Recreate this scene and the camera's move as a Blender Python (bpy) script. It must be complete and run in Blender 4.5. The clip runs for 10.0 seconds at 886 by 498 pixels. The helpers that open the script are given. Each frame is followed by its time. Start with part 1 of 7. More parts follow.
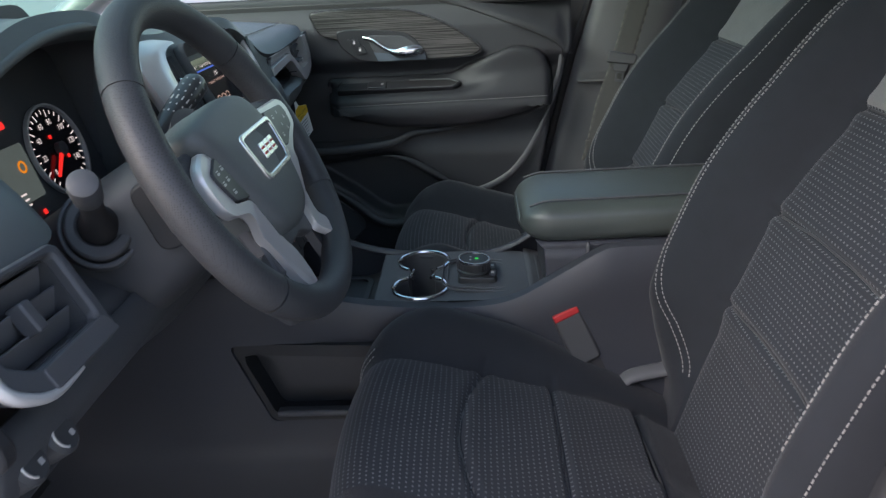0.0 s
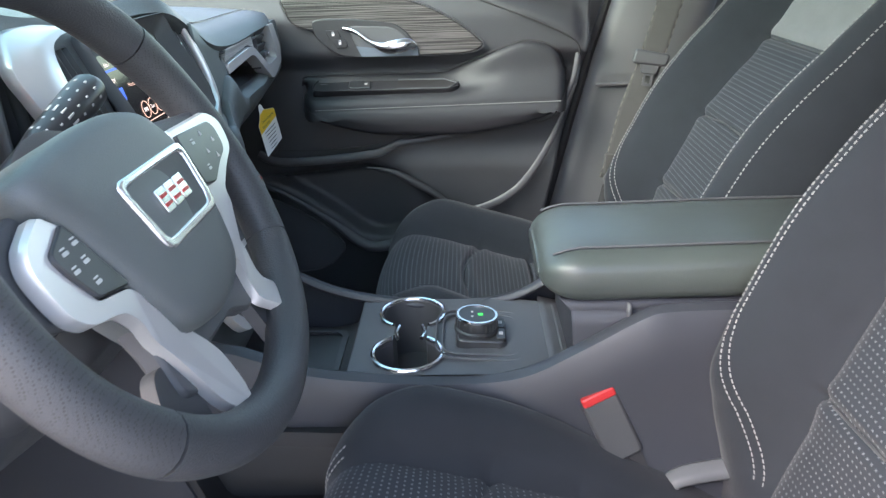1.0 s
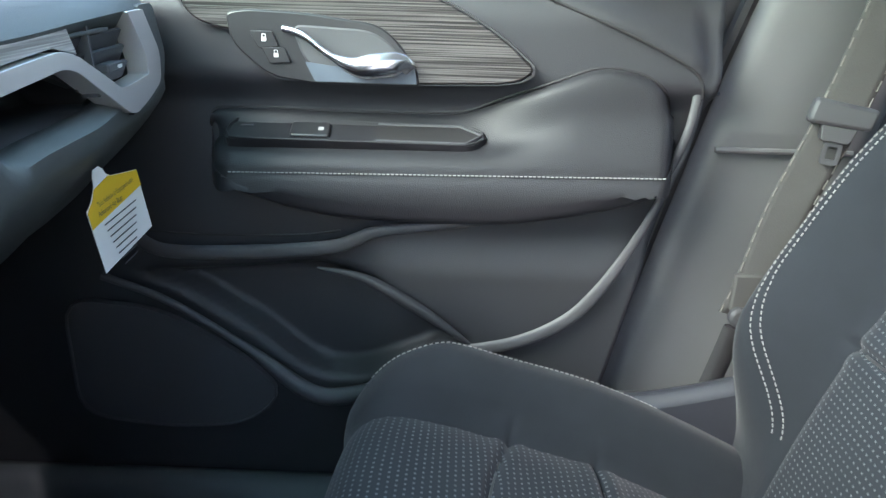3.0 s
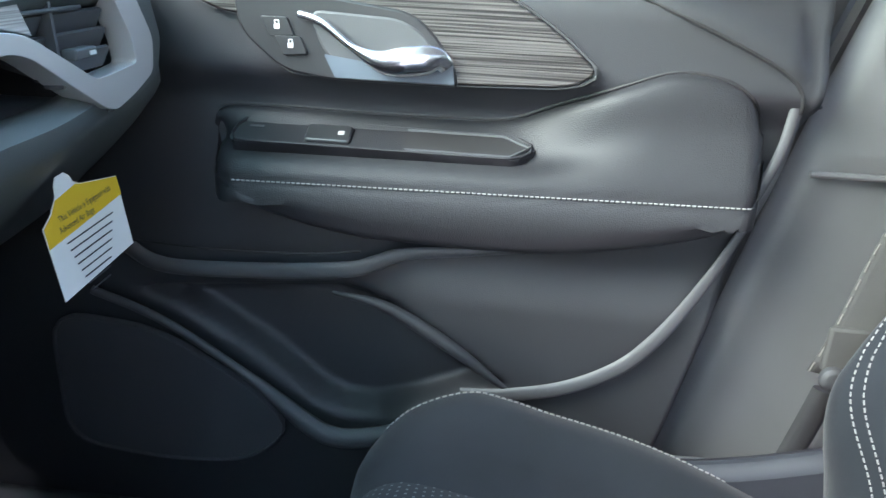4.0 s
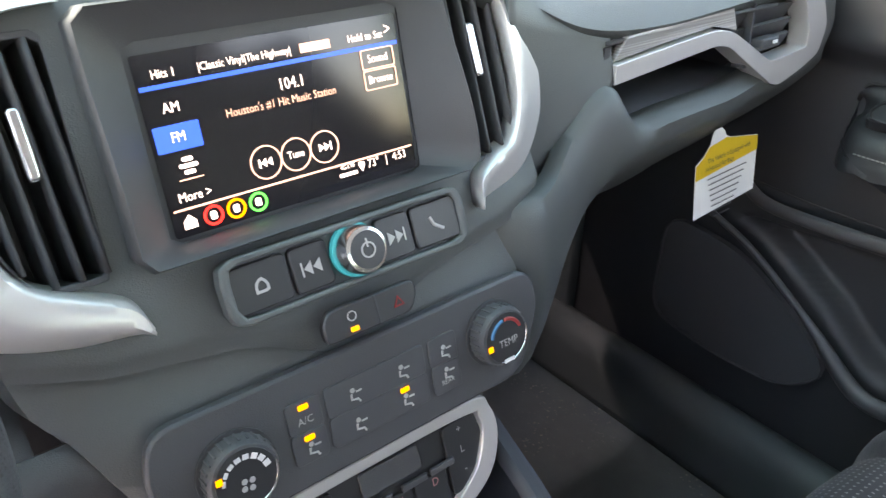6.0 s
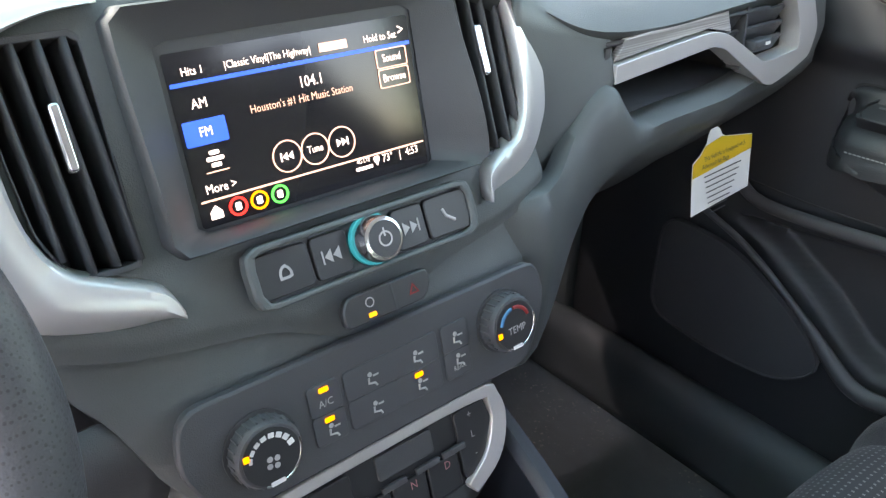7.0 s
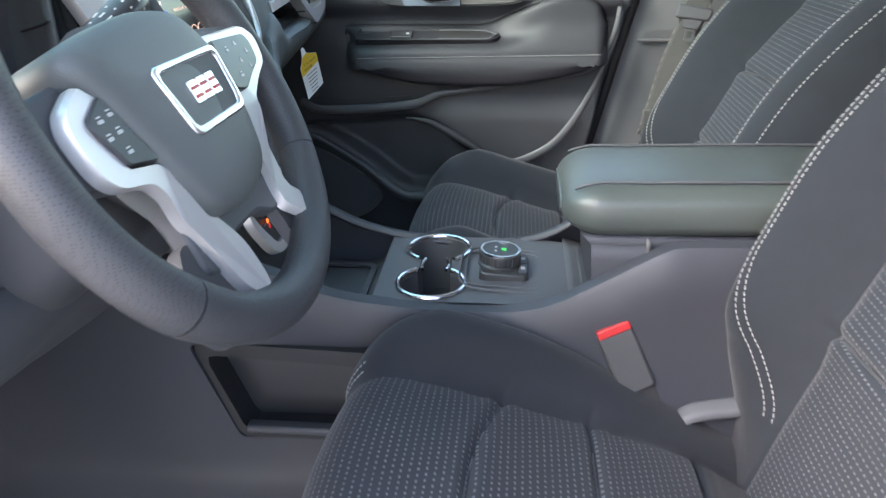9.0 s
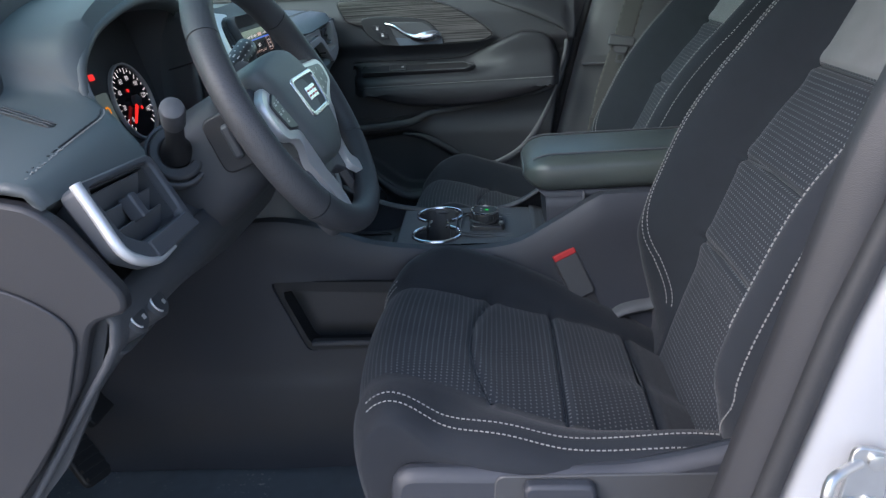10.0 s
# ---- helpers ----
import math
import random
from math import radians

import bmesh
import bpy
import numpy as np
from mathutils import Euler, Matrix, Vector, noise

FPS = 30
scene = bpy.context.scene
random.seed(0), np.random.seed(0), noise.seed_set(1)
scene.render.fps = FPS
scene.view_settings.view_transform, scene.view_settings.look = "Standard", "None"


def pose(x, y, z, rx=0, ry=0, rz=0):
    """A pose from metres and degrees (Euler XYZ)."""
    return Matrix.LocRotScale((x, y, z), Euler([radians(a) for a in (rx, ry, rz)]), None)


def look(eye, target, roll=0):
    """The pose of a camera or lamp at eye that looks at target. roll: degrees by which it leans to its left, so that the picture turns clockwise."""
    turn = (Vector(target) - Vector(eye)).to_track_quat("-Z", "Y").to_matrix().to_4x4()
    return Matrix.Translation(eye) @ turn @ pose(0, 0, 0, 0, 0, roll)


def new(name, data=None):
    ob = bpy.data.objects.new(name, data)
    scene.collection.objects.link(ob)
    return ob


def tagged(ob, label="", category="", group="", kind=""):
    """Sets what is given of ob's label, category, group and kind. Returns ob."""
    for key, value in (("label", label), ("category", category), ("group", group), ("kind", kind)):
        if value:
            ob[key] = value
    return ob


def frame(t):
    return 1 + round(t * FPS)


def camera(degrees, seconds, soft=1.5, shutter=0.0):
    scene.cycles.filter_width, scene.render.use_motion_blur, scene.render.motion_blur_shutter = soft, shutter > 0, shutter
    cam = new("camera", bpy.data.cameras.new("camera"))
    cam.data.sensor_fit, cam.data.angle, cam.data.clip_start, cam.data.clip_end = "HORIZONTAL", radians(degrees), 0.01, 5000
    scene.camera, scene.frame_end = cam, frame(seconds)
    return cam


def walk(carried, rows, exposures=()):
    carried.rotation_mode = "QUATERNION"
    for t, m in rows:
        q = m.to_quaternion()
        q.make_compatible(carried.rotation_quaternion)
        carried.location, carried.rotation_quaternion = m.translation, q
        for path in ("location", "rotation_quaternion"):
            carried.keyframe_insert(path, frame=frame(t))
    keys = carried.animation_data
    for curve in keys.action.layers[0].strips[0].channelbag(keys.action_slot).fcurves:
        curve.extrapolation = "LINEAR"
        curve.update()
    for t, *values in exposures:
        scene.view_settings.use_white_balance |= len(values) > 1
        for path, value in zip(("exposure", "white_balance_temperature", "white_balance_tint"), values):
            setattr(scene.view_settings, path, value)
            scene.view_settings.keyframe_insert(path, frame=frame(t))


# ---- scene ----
cam = camera(60.8, 10.0, soft=1.3, shutter=0.2)
PATH = [
    (0, (-0.069, -1.101, 1.213), (-0.173, 0.752, 0.469), -3.0),
    (0.3, (-0.07, -1.012, 1.209), (-0.172, 0.838, 0.454), -2.8),
    (0.5, (-0.073, -0.961, 1.201), (-0.165, 0.888, 0.444), -2.2),
    (0.9, (-0.083, -0.858, 1.185), (-0.165, 0.992, 0.432), -2.2),
    (1, (-0.088, -0.83, 1.182), (-0.163, 1.018, 0.422), -1.9),
    (1.5, (-0.108, -0.682, 1.168), (-0.166, 1.166, 0.405), -2.0),
    (2, (-0.118, -0.517, 1.153), (-0.163, 1.333, 0.394), -1.0),
    (2.5, (-0.14, -0.328, 1.126), (-0.154, 1.535, 0.397), 0.3),
    (2.7, (-0.136, -0.262, 1.118), (-0.153, 1.6, 0.389), 1.0),
    (3.8, (-0.138, -0.038, 1.09), (-0.214, 1.83, 0.372), 3.2),
    (4, (-0.13, -0.04, 1.09), (-0.28, 1.813, 0.352), 2.8),
    (4.5, (-0.103, -0.071, 1.11), (-0.581, 1.701, 0.315), 2.4),
    (5, (-0.1, -0.122, 1.141), (-0.927, 1.465, 0.248), 2.5),
    (5.5, (-0.098, -0.162, 1.174), (-1.224, 1.177, 0.205), 2.1),
    (6, (-0.082, -0.184, 1.191), (-1.418, 0.905, 0.177), 1.1),
    (6.2, (-0.078, -0.186, 1.193), (-1.455, 0.865, 0.194), 0.8),
    (7.3, (-0.065, -0.241, 1.189), (-1.33, 0.954, 0.203), 1.2),
    (7.5, (-0.061, -0.282, 1.174), (-1.191, 1.05, 0.199), 2.1),
    (8, (-0.06, -0.462, 1.108), (-0.834, 1.144, 0.203), 0.4),
    (8.5, (-0.078, -0.651, 1.112), (-0.496, 1.107, 0.255), 0.1),
    (8.6, (-0.082, -0.691, 1.122), (-0.421, 1.094, 0.284), 0.0),
    (9, (-0.063, -0.872, 1.144), (-0.256, 0.943, 0.327), -1.0),
    (9.5, (-0.05, -1.126, 1.174), (-0.216, 0.714, 0.408), -2.4),
    (9.8, (-0.052, -1.233, 1.179), (-0.215, 0.62, 0.445), -3.1),
    (10, (-0.058, -1.283, 1.181), (-0.207, 0.575, 0.457), -3.4),
]
EXPOSURES = [(0.0, 1.25, 6300, 21), (0.4, 2.7, 6450, 22), (2.0, 2.75, 6450, 19), (2.6, 2.92, 6350, 18), (4.0, 3.2, 6100, 18), (4.6, 3.6, 6350, 19), (5.2, 3.75, 7000, 23), (5.6, 3.95, 7700, 29), (6.2, 3.5, 7600, 27), (7.5, 3.5, 7100, 25), (8.0, 3.3, 6800, 23), (8.6, 3.05, 6600, 23), (9.2, 2.75, 6350, 21), (9.5, 2.82, 6250, 20), (9.7, 2.75, 6150, 19), (9.8, 2.3, 5950, 18), (9.9, 1.65, 5850, 18), (10.0, 1.3, 5800, 18)]
walk(cam, [(t, look(eye, target, roll)) for t, eye, target, roll in PATH], EXPOSURES)

# ---- light ----
world = bpy.data.worlds.new("sky")
scene.world = world
world.use_nodes = True
wn = world.node_tree.nodes
sky = wn.new("ShaderNodeTexSky")
sky.sky_type, sky.sun_disc = "NISHITA", False
sky.sun_elevation, sky.sun_rotation = radians(37), radians(232)
sky.air_density, sky.dust_density = 1.4, 2.0
wn["Background"].inputs["Strength"].default_value = 0.15
world.node_tree.links.new(sky.outputs["Color"], wn["Background"].inputs["Color"])
sun = new("sun", bpy.data.lights.new("sun", "SUN"))
sun.data.energy, sun.data.angle, sun.data.color = 1.05, radians(38), (1.0, 0.975, 0.96)
sun.matrix_world = look((-3.4, -2.7, 4.1), (0, 0, 0.8))


# ---- materials ----
def material(name, base, rough=0.5, metal=0.0, grain=0.0, grain_scale=900.0, blotch=0.15, blotch_scale=9.0, spec=0.5,
             emit=None, strength=1.0, coat=0.0, relief=0.0004):
    m = bpy.data.materials.new(name)
    m.use_nodes = True
    nt = m.node_tree
    b = nt.nodes["Principled BSDF"]
    b.inputs["Roughness"].default_value, b.inputs["Metallic"].default_value = rough, metal
    b.inputs["Specular IOR Level"].default_value = spec
    b.inputs["Coat Weight"].default_value = coat
    b.inputs["Base Color"].default_value = (*base, 1)
    tc = nt.nodes.new("ShaderNodeTexCoord")
    if blotch:
        n = nt.nodes.new("ShaderNodeTexNoise")
        n.inputs["Scale"].default_value, n.inputs["Detail"].default_value = blotch_scale, 5
        nt.links.new(tc.outputs["Object"], n.inputs["Vector"])
        mix = nt.nodes.new("ShaderNodeMix")
        mix.data_type = "RGBA"
        mix.inputs["A"].default_value = (*[c * (1 - blotch) for c in base], 1)
        mix.inputs["B"].default_value = (*[min(1, c * (1 + blotch)) for c in base], 1)
        nt.links.new(n.outputs["Fac"], mix.inputs["Factor"])
        nt.links.new(mix.outputs["Result"], b.inputs["Base Color"])
        r = nt.nodes.new("ShaderNodeMapRange")
        r.inputs["To Min"].default_value, r.inputs["To Max"].default_value = max(0.02, rough * 0.85), min(1, rough * 1.15)
        nt.links.new(n.outputs["Fac"], r.inputs["Value"])
        nt.links.new(r.outputs["Result"], b.inputs["Roughness"])
    if grain:
        v = nt.nodes.new("ShaderNodeTexVoronoi")
        v.inputs["Scale"].default_value = grain_scale
        nt.links.new(tc.outputs["Object"], v.inputs["Vector"])
        bump = nt.nodes.new("ShaderNodeBump")
        bump.inputs["Strength"].default_value, bump.inputs["Distance"].default_value = grain, relief
        nt.links.new(v.outputs["Distance"], bump.inputs["Height"])
        nt.links.new(bump.outputs["Normal"], b.inputs["Normal"])
    if emit:
        b.inputs["Emission Color"].default_value, b.inputs["Emission Strength"].default_value = (*emit, 1), strength
    return m


def maths(nt, op, a, b=None):
    n = nt.nodes.new("ShaderNodeMath")
    n.operation = op
    for i, v in enumerate((a, b)):
        if v is None:
            continue
        if isinstance(v, (int, float)):
            n.inputs[i].default_value = v
        else:
            nt.links.new(v, n.inputs[i])
    return n.outputs[0]


def dotted_fabric(name, base, thread, pitch=0.0074):
    """Ribbed cloth with staggered pale woven dashes; the UV map is in metres."""
    m = material(name, base, 0.9, blotch=0.0, spec=0.15)
    nt = m.node_tree
    b = nt.nodes["Principled BSDF"]
    tc = nt.nodes.new("ShaderNodeTexCoord")
    sep = nt.nodes.new("ShaderNodeSeparateXYZ")
    nt.links.new(tc.outputs["UV"], sep.inputs[0])
    u = maths(nt, "DIVIDE", sep.outputs[0], pitch)
    v = maths(nt, "DIVIDE", sep.outputs[1], pitch)
    odd = maths(nt, "MULTIPLY", maths(nt, "MODULO", maths(nt, "FLOOR", u), 2.0), 0.5)
    fu = maths(nt, "SUBTRACT", maths(nt, "FRACT", u), 0.5)
    fv = maths(nt, "SUBTRACT", maths(nt, "FRACT", maths(nt, "ADD", v, odd)), 0.5)
    du = maths(nt, "LESS_THAN", maths(nt, "ABSOLUTE", fu), 0.15)
    dv = maths(nt, "LESS_THAN", maths(nt, "ABSOLUTE", fv), 0.16)
    dots = maths(nt, "MULTIPLY", du, dv)
    n = nt.nodes.new("ShaderNodeTexNoise")
    n.inputs["Scale"].default_value, n.inputs["Detail"].default_value = 28, 6
    nt.links.new(tc.outputs["Object"], n.inputs["Vector"])
    wear = nt.nodes.new("ShaderNodeMapRange")
    wear.inputs["From Min"].default_value, wear.inputs["From Max"].default_value = 0.3, 0.7
    wear.inputs["To Min"].default_value, wear.inputs["To Max"].default_value = 0.55, 1.0
    nt.links.new(n.outputs["Fac"], wear.inputs["Value"])
    mix = nt.nodes.new("ShaderNodeMix")
    mix.data_type = "RGBA"
    mix.inputs["A"].default_value, mix.inputs["B"].default_value = (*base, 1), (*thread, 1)
    nt.links.new(maths(nt, "MULTIPLY", dots, wear.outputs["Result"]), mix.inputs["Factor"])
    nt.links.new(mix.outputs["Result"], b.inputs["Base Color"])
    rib = maths(nt, "ABSOLUTE", fu)
    height = maths(nt, "SUBTRACT", maths(nt, "MULTIPLY", dots, 1.0), maths(nt, "MULTIPLY", rib, 0.0))
    bump = nt.nodes.new("ShaderNodeBump")
    bump.inputs["Strength"].default_value, bump.inputs["Distance"].default_value = 0.15, 0.0006
    nt.links.new(height, bump.inputs["Height"])
    nt.links.new(bump.outputs["Normal"], b.inputs["Normal"])
    return m


def woven(name, base, scale=1500.0, rough=0.92):
    """Plain cloth: fine crossing threads and a faint mottling."""
    m = material(name, base, rough, blotch=0.18, blotch_scale=30, spec=0.15)
    nt = m.node_tree
    b = nt.nodes["Principled BSDF"]
    tc = nt.nodes.new("ShaderNodeTexCoord")
    n = nt.nodes.new("ShaderNodeTexNoise")
    n.inputs["Scale"].default_value, n.inputs["Detail"].default_value = scale, 2
    nt.links.new(tc.outputs["Object"], n.inputs["Vector"])
    bump = nt.nodes.new("ShaderNodeBump")
    bump.inputs["Strength"].default_value, bump.inputs["Distance"].default_value = 0.5, 0.0006
    nt.links.new(n.outputs["Fac"], bump.inputs["Height"])
    nt.links.new(bump.outputs["Normal"], b.inputs["Normal"])
    return m


def lined(name, dark, pale, axis, count, rough=0.35, metal=0.3):
    """Fine irregular lines that run across one axis, as on brushed decor trim."""
    m = material(name, dark, rough, metal, blotch=0.0)
    nt = m.node_tree
    b = nt.nodes["Principled BSDF"]
    tc = nt.nodes.new("ShaderNodeTexCoord")
    mp = nt.nodes.new("ShaderNodeMapping")
    mp.inputs["Scale"].default_value = [count if i == axis else 5 for i in range(3)]
    nt.links.new(tc.outputs["Object"], mp.inputs["Vector"])
    n = nt.nodes.new("ShaderNodeTexNoise")
    n.inputs["Scale"].default_value, n.inputs["Detail"].default_value = 1.0, 3
    nt.links.new(mp.outputs["Vector"], n.inputs["Vector"])
    ramp = nt.nodes.new("ShaderNodeValToRGB")
    ramp.color_ramp.elements[0].position, ramp.color_ramp.elements[1].position = 0.42, 0.62
    ramp.color_ramp.elements[0].color, ramp.color_ramp.elements[1].color = (*dark, 1), (*pale, 1)
    nt.links.new(n.outputs["Fac"], ramp.inputs["Fac"])
    nt.links.new(ramp.outputs["Color"], b.inputs["Base Color"])
    bump = nt.nodes.new("ShaderNodeBump")
    bump.inputs["Strength"].default_value, bump.inputs["Distance"].default_value = 0.5, 0.0008
    nt.links.new(n.outputs["Fac"], bump.inputs["Height"])
    nt.links.new(bump.outputs["Normal"], b.inputs["Normal"])
    return m


SOFT = material("soft_touch_dash", (0.094, 0.104, 0.103), 0.48, grain=0.35, grain_scale=1100)
PLASTIC = material("grained_black_plastic", (0.070, 0.073, 0.078), 0.5, grain=0.35, grain_scale=1300)
DARKP = material("matt_black_plastic", (0.052, 0.054, 0.057), 0.55, grain=0.2, grain_scale=1300)
GLOSSB = material("satin_black_buttons", (0.032, 0.034, 0.036), 0.32, blotch=0.1)
LEATHER = material("black_leather", (0.046, 0.048, 0.051), 0.52, grain=0.5, grain_scale=700, relief=0.0005)
DOORPAD = material("door_armrest_vinyl", (0.026, 0.027, 0.030), 0.5, grain=0.5, grain_scale=800, relief=0.0004, spec=0.35)
PERF = material("perforated_leather", (0.050, 0.052, 0.055), 0.5, grain=0.35, grain_scale=900, relief=0.0004)
def perforated(m, scale):
    """Small dark punched holes in a leather."""
    nt = m.node_tree
    b = nt.nodes["Principled BSDF"]
    tc = nt.nodes.new("ShaderNodeTexCoord")
    v = nt.nodes.new("ShaderNodeTexVoronoi")
    v.inputs["Scale"].default_value, v.inputs["Randomness"].default_value = scale, 0.25
    nt.links.new(tc.outputs["Object"], v.inputs["Vector"])
    hole = maths(nt, "LESS_THAN", v.outputs["Distance"], 0.30)
    mix = nt.nodes.new("ShaderNodeMix")
    mix.data_type = "RGBA"
    old = b.inputs["Base Color"].links[0].from_socket
    nt.links.new(old, mix.inputs["A"])
    mix.inputs["B"].default_value = (0.028, 0.028, 0.029, 1)
    nt.links.new(hole, mix.inputs["Factor"])
    nt.links.new(mix.outputs["Result"], b.inputs["Base Color"])


perforated(PERF, 480)
LID = material("soft_armrest_vinyl", (0.056, 0.067, 0.062), 0.36, grain=0.3, grain_scale=900)
SILVER = material("satin_silver", (0.66, 0.655, 0.645), 0.32, 0.5, blotch=0.06)
BADGE = material("polished_silver", (0.74, 0.74, 0.73), 0.2, 0.85, blotch=0.05)
CHROME = material("chrome", (0.80, 0.80, 0.81), 0.20, 1.0, blotch=0.0)
CLOTH = woven("charcoal_bolster_cloth", (0.022, 0.025, 0.030))
CLOTH2 = woven("grey_headpanel_cloth", (0.165, 0.167, 0.166))
INSERT = dotted_fabric("dotted_seat_cloth", (0.026, 0.030, 0.036), (0.135, 0.145, 0.155))
for cloth_ in (CLOTH, CLOTH2, INSERT):
    q = cloth_.node_tree.nodes["Principled BSDF"].inputs
    q["Sheen Weight"].default_value, q["Sheen Roughness"].default_value = 0.12, 0.45
THREAD = material("pale_thread", (0.25, 0.25, 0.245), 0.8, blotch=0.2, blotch_scale=200)
# paler copy of the trim plastic, standing in for light in the passenger footwell
FOOT = material("paled_footwell_plastic", (0.082, 0.096, 0.100), 0.55, grain=0.35, grain_scale=900)
CARPET = woven("black_carpet", (0.112, 0.132, 0.143), 500, 0.95)
def dusty(m, pale):
    """Scattered pale crumbs and scuffs in broad patches."""
    nt = m.node_tree
    b = nt.nodes["Principled BSDF"]
    tc = nt.nodes.new("ShaderNodeTexCoord")
    fine, broad = nt.nodes.new("ShaderNodeTexNoise"), nt.nodes.new("ShaderNodeTexNoise")
    fine.inputs["Scale"].default_value, fine.inputs["Detail"].default_value = 160, 4
    broad.inputs["Scale"].default_value, broad.inputs["Detail"].default_value = 9, 3
    for n in (fine, broad):
        nt.links.new(tc.outputs["Object"], n.inputs["Vector"])
    f = nt.nodes.new("ShaderNodeMapRange")
    f.inputs["From Min"].default_value, f.inputs["From Max"].default_value = 0.60, 0.72
    nt.links.new(fine.outputs["Fac"], f.inputs["Value"])
    g = nt.nodes.new("ShaderNodeMapRange")
    g.inputs["From Min"].default_value, g.inputs["From Max"].default_value = 0.52, 0.66
    nt.links.new(broad.outputs["Fac"], g.inputs["Value"])
    mix = nt.nodes.new("ShaderNodeMix")
    mix.data_type = "RGBA"
    nt.links.new(b.inputs["Base Color"].links[0].from_socket, mix.inputs["A"])
    mix.inputs["B"].default_value = (*pale, 1)
    nt.links.new(maths(nt, "MULTIPLY", maths(nt, "MULTIPLY", f.outputs["Result"], g.outputs["Result"]), 1.0), mix.inputs["Factor"])
    nt.links.new(mix.outputs["Result"], b.inputs["Base Color"])


dusty(CARPET, (0.30, 0.29, 0.27))
WEB = woven("grey_belt_webbing", (0.070, 0.069, 0.066), 700)
PILLAR = material("charcoal_pillar_plastic", (0.115, 0.117, 0.12), 0.55, grain=0.3, grain_scale=1200)
DOORSKIN = material("grained_door_plastic", (0.036, 0.038, 0.042), 0.5, grain=0.35, grain_scale=1300)
FLANK = material("console_flank_plastic", (0.036, 0.039, 0.047), 0.48, grain=0.35, grain_scale=1300)
ENDCAP = material("dark_end_cap_plastic", (0.026, 0.026, 0.028), 0.5, grain=0.35, grain_scale=1100)
LIGHTTRIM = material("grey_edge_trim", (0.080, 0.082, 0.087), 0.46, grain=0.2, grain_scale=1200)
PAINT = material("white_car_paint", (0.34, 0.345, 0.352), 0.22, blotch=0.03, coat=0.6)
RUBBER = material("black_rubber_seal", (0.024, 0.024, 0.025), 0.6, grain=0.2, grain_scale=500)
STEEL = material("zinc_steel", (0.55, 0.55, 0.53), 0.3, 0.9, blotch=0.12, blotch_scale=60)
RED = material("red_button", (0.42, 0.022, 0.022), 0.4, blotch=0.05)
WHITEINK = material("white_print", (0.75, 0.75, 0.74), 0.5, blotch=0.0)
PAPER = material("white_card", (0.80, 0.80, 0.77), 0.7, blotch=0.04)
YELLOW = material("yellow_print", (0.75, 0.48, 0.015), 0.6, blotch=0.05)
INK = material("grey_print", (0.05, 0.05, 0.055), 0.7, blotch=0.0)
GLASSB = material("display_glass", (0.014, 0.013, 0.016), 0.12, blotch=0.0)
BLUE = material("blue_display", (0.005, 0.02, 0.1), 0.3, emit=(0.02, 0.12, 0.9), strength=0.22, blotch=0.0)
LIT = material("lit_white", (0.1, 0.1, 0.1), 0.4, emit=(1.0, 0.88, 0.78), strength=0.34, blotch=0.0)
LITPINK = material("lit_salmon", (0.1, 0.08, 0.07), 0.4, emit=(1.0, 0.62, 0.45), strength=0.22, blotch=0.0)
AMBER = material("lit_amber", (0.2, 0.08, 0.0), 0.4, emit=(1.0, 0.30, 0.0), strength=0.32, blotch=0.0)
LITORANGE = material("lit_orange", (0.2, 0.03, 0.0), 0.4, emit=(1.0, 0.16, 0.02), strength=0.4, blotch=0.0)
LITRED = material("lit_red", (0.2, 0.0, 0.0), 0.4, emit=(1.0, 0.03, 0.02), strength=0.4, blotch=0.0)
LITGREEN = material("lit_green", (0.0, 0.15, 0.02), 0.4, emit=(0.02, 0.8, 0.08), strength=0.3, blotch=0.0)
TEAL = material("teal_knob_ring", (0.01, 0.25, 0.27), 0.4, emit=(0.0, 0.35, 0.38), strength=0.05, blotch=0.0)
DISPLAY = material("lit_lcd", (0.05, 0.06, 0.06), 0.4, emit=(0.30, 0.36, 0.30), strength=0.10, blotch=0.3, blotch_scale=60)
ICON = material("pale_icon_print", (0.45, 0.44, 0.43), 0.5, blotch=0.0)
PINKINK = material("pink_print", (0.55, 0.24, 0.24), 0.5, blotch=0.0)
FILM = material("blue_protective_film", (0.10, 0.125, 0.155), 0.4, blotch=0.1, blotch_scale=40)
HEADLINER = material("headliner_cloth", (0.60, 0.60, 0.58), 0.9, blotch=0.05)
WOOD = lined("dark_brushed_decor", (0.020, 0.019, 0.018), (0.12, 0.116, 0.110), 2, 640)
DECOR = lined("pale_brushed_decor", (0.30, 0.29, 0.28), (0.62, 0.61, 0.60), 2, 520)
ASPHALT = material("grey_concrete", (0.36, 0.36, 0.35), 0.9, blotch=0.25, blotch_scale=2)


def glazing(name, tint):
    m = bpy.data.materials.new(name)
    m.use_nodes = True
    nt = m.node_tree
    nt.nodes.remove(nt.nodes["Principled BSDF"])
    tr, gl, mx = (nt.nodes.new("ShaderNodeBsdf" + k) for k in ("Transparent", "Glossy", "Transparent"))
    nt.nodes.remove(mx)
    mx = nt.nodes.new("ShaderNodeMixShader")
    tr.inputs["Color"].default_value, gl.inputs["Roughness"].default_value = (*tint, 1), 0.02
    mx.inputs["Fac"].default_value = 0.06
    nt.links.new(tr.outputs[0], mx.inputs[1])
    nt.links.new(gl.outputs[0], mx.inputs[2])
    nt.links.new(mx.outputs[0], nt.nodes["Material Output"].inputs["Surface"])
    return m


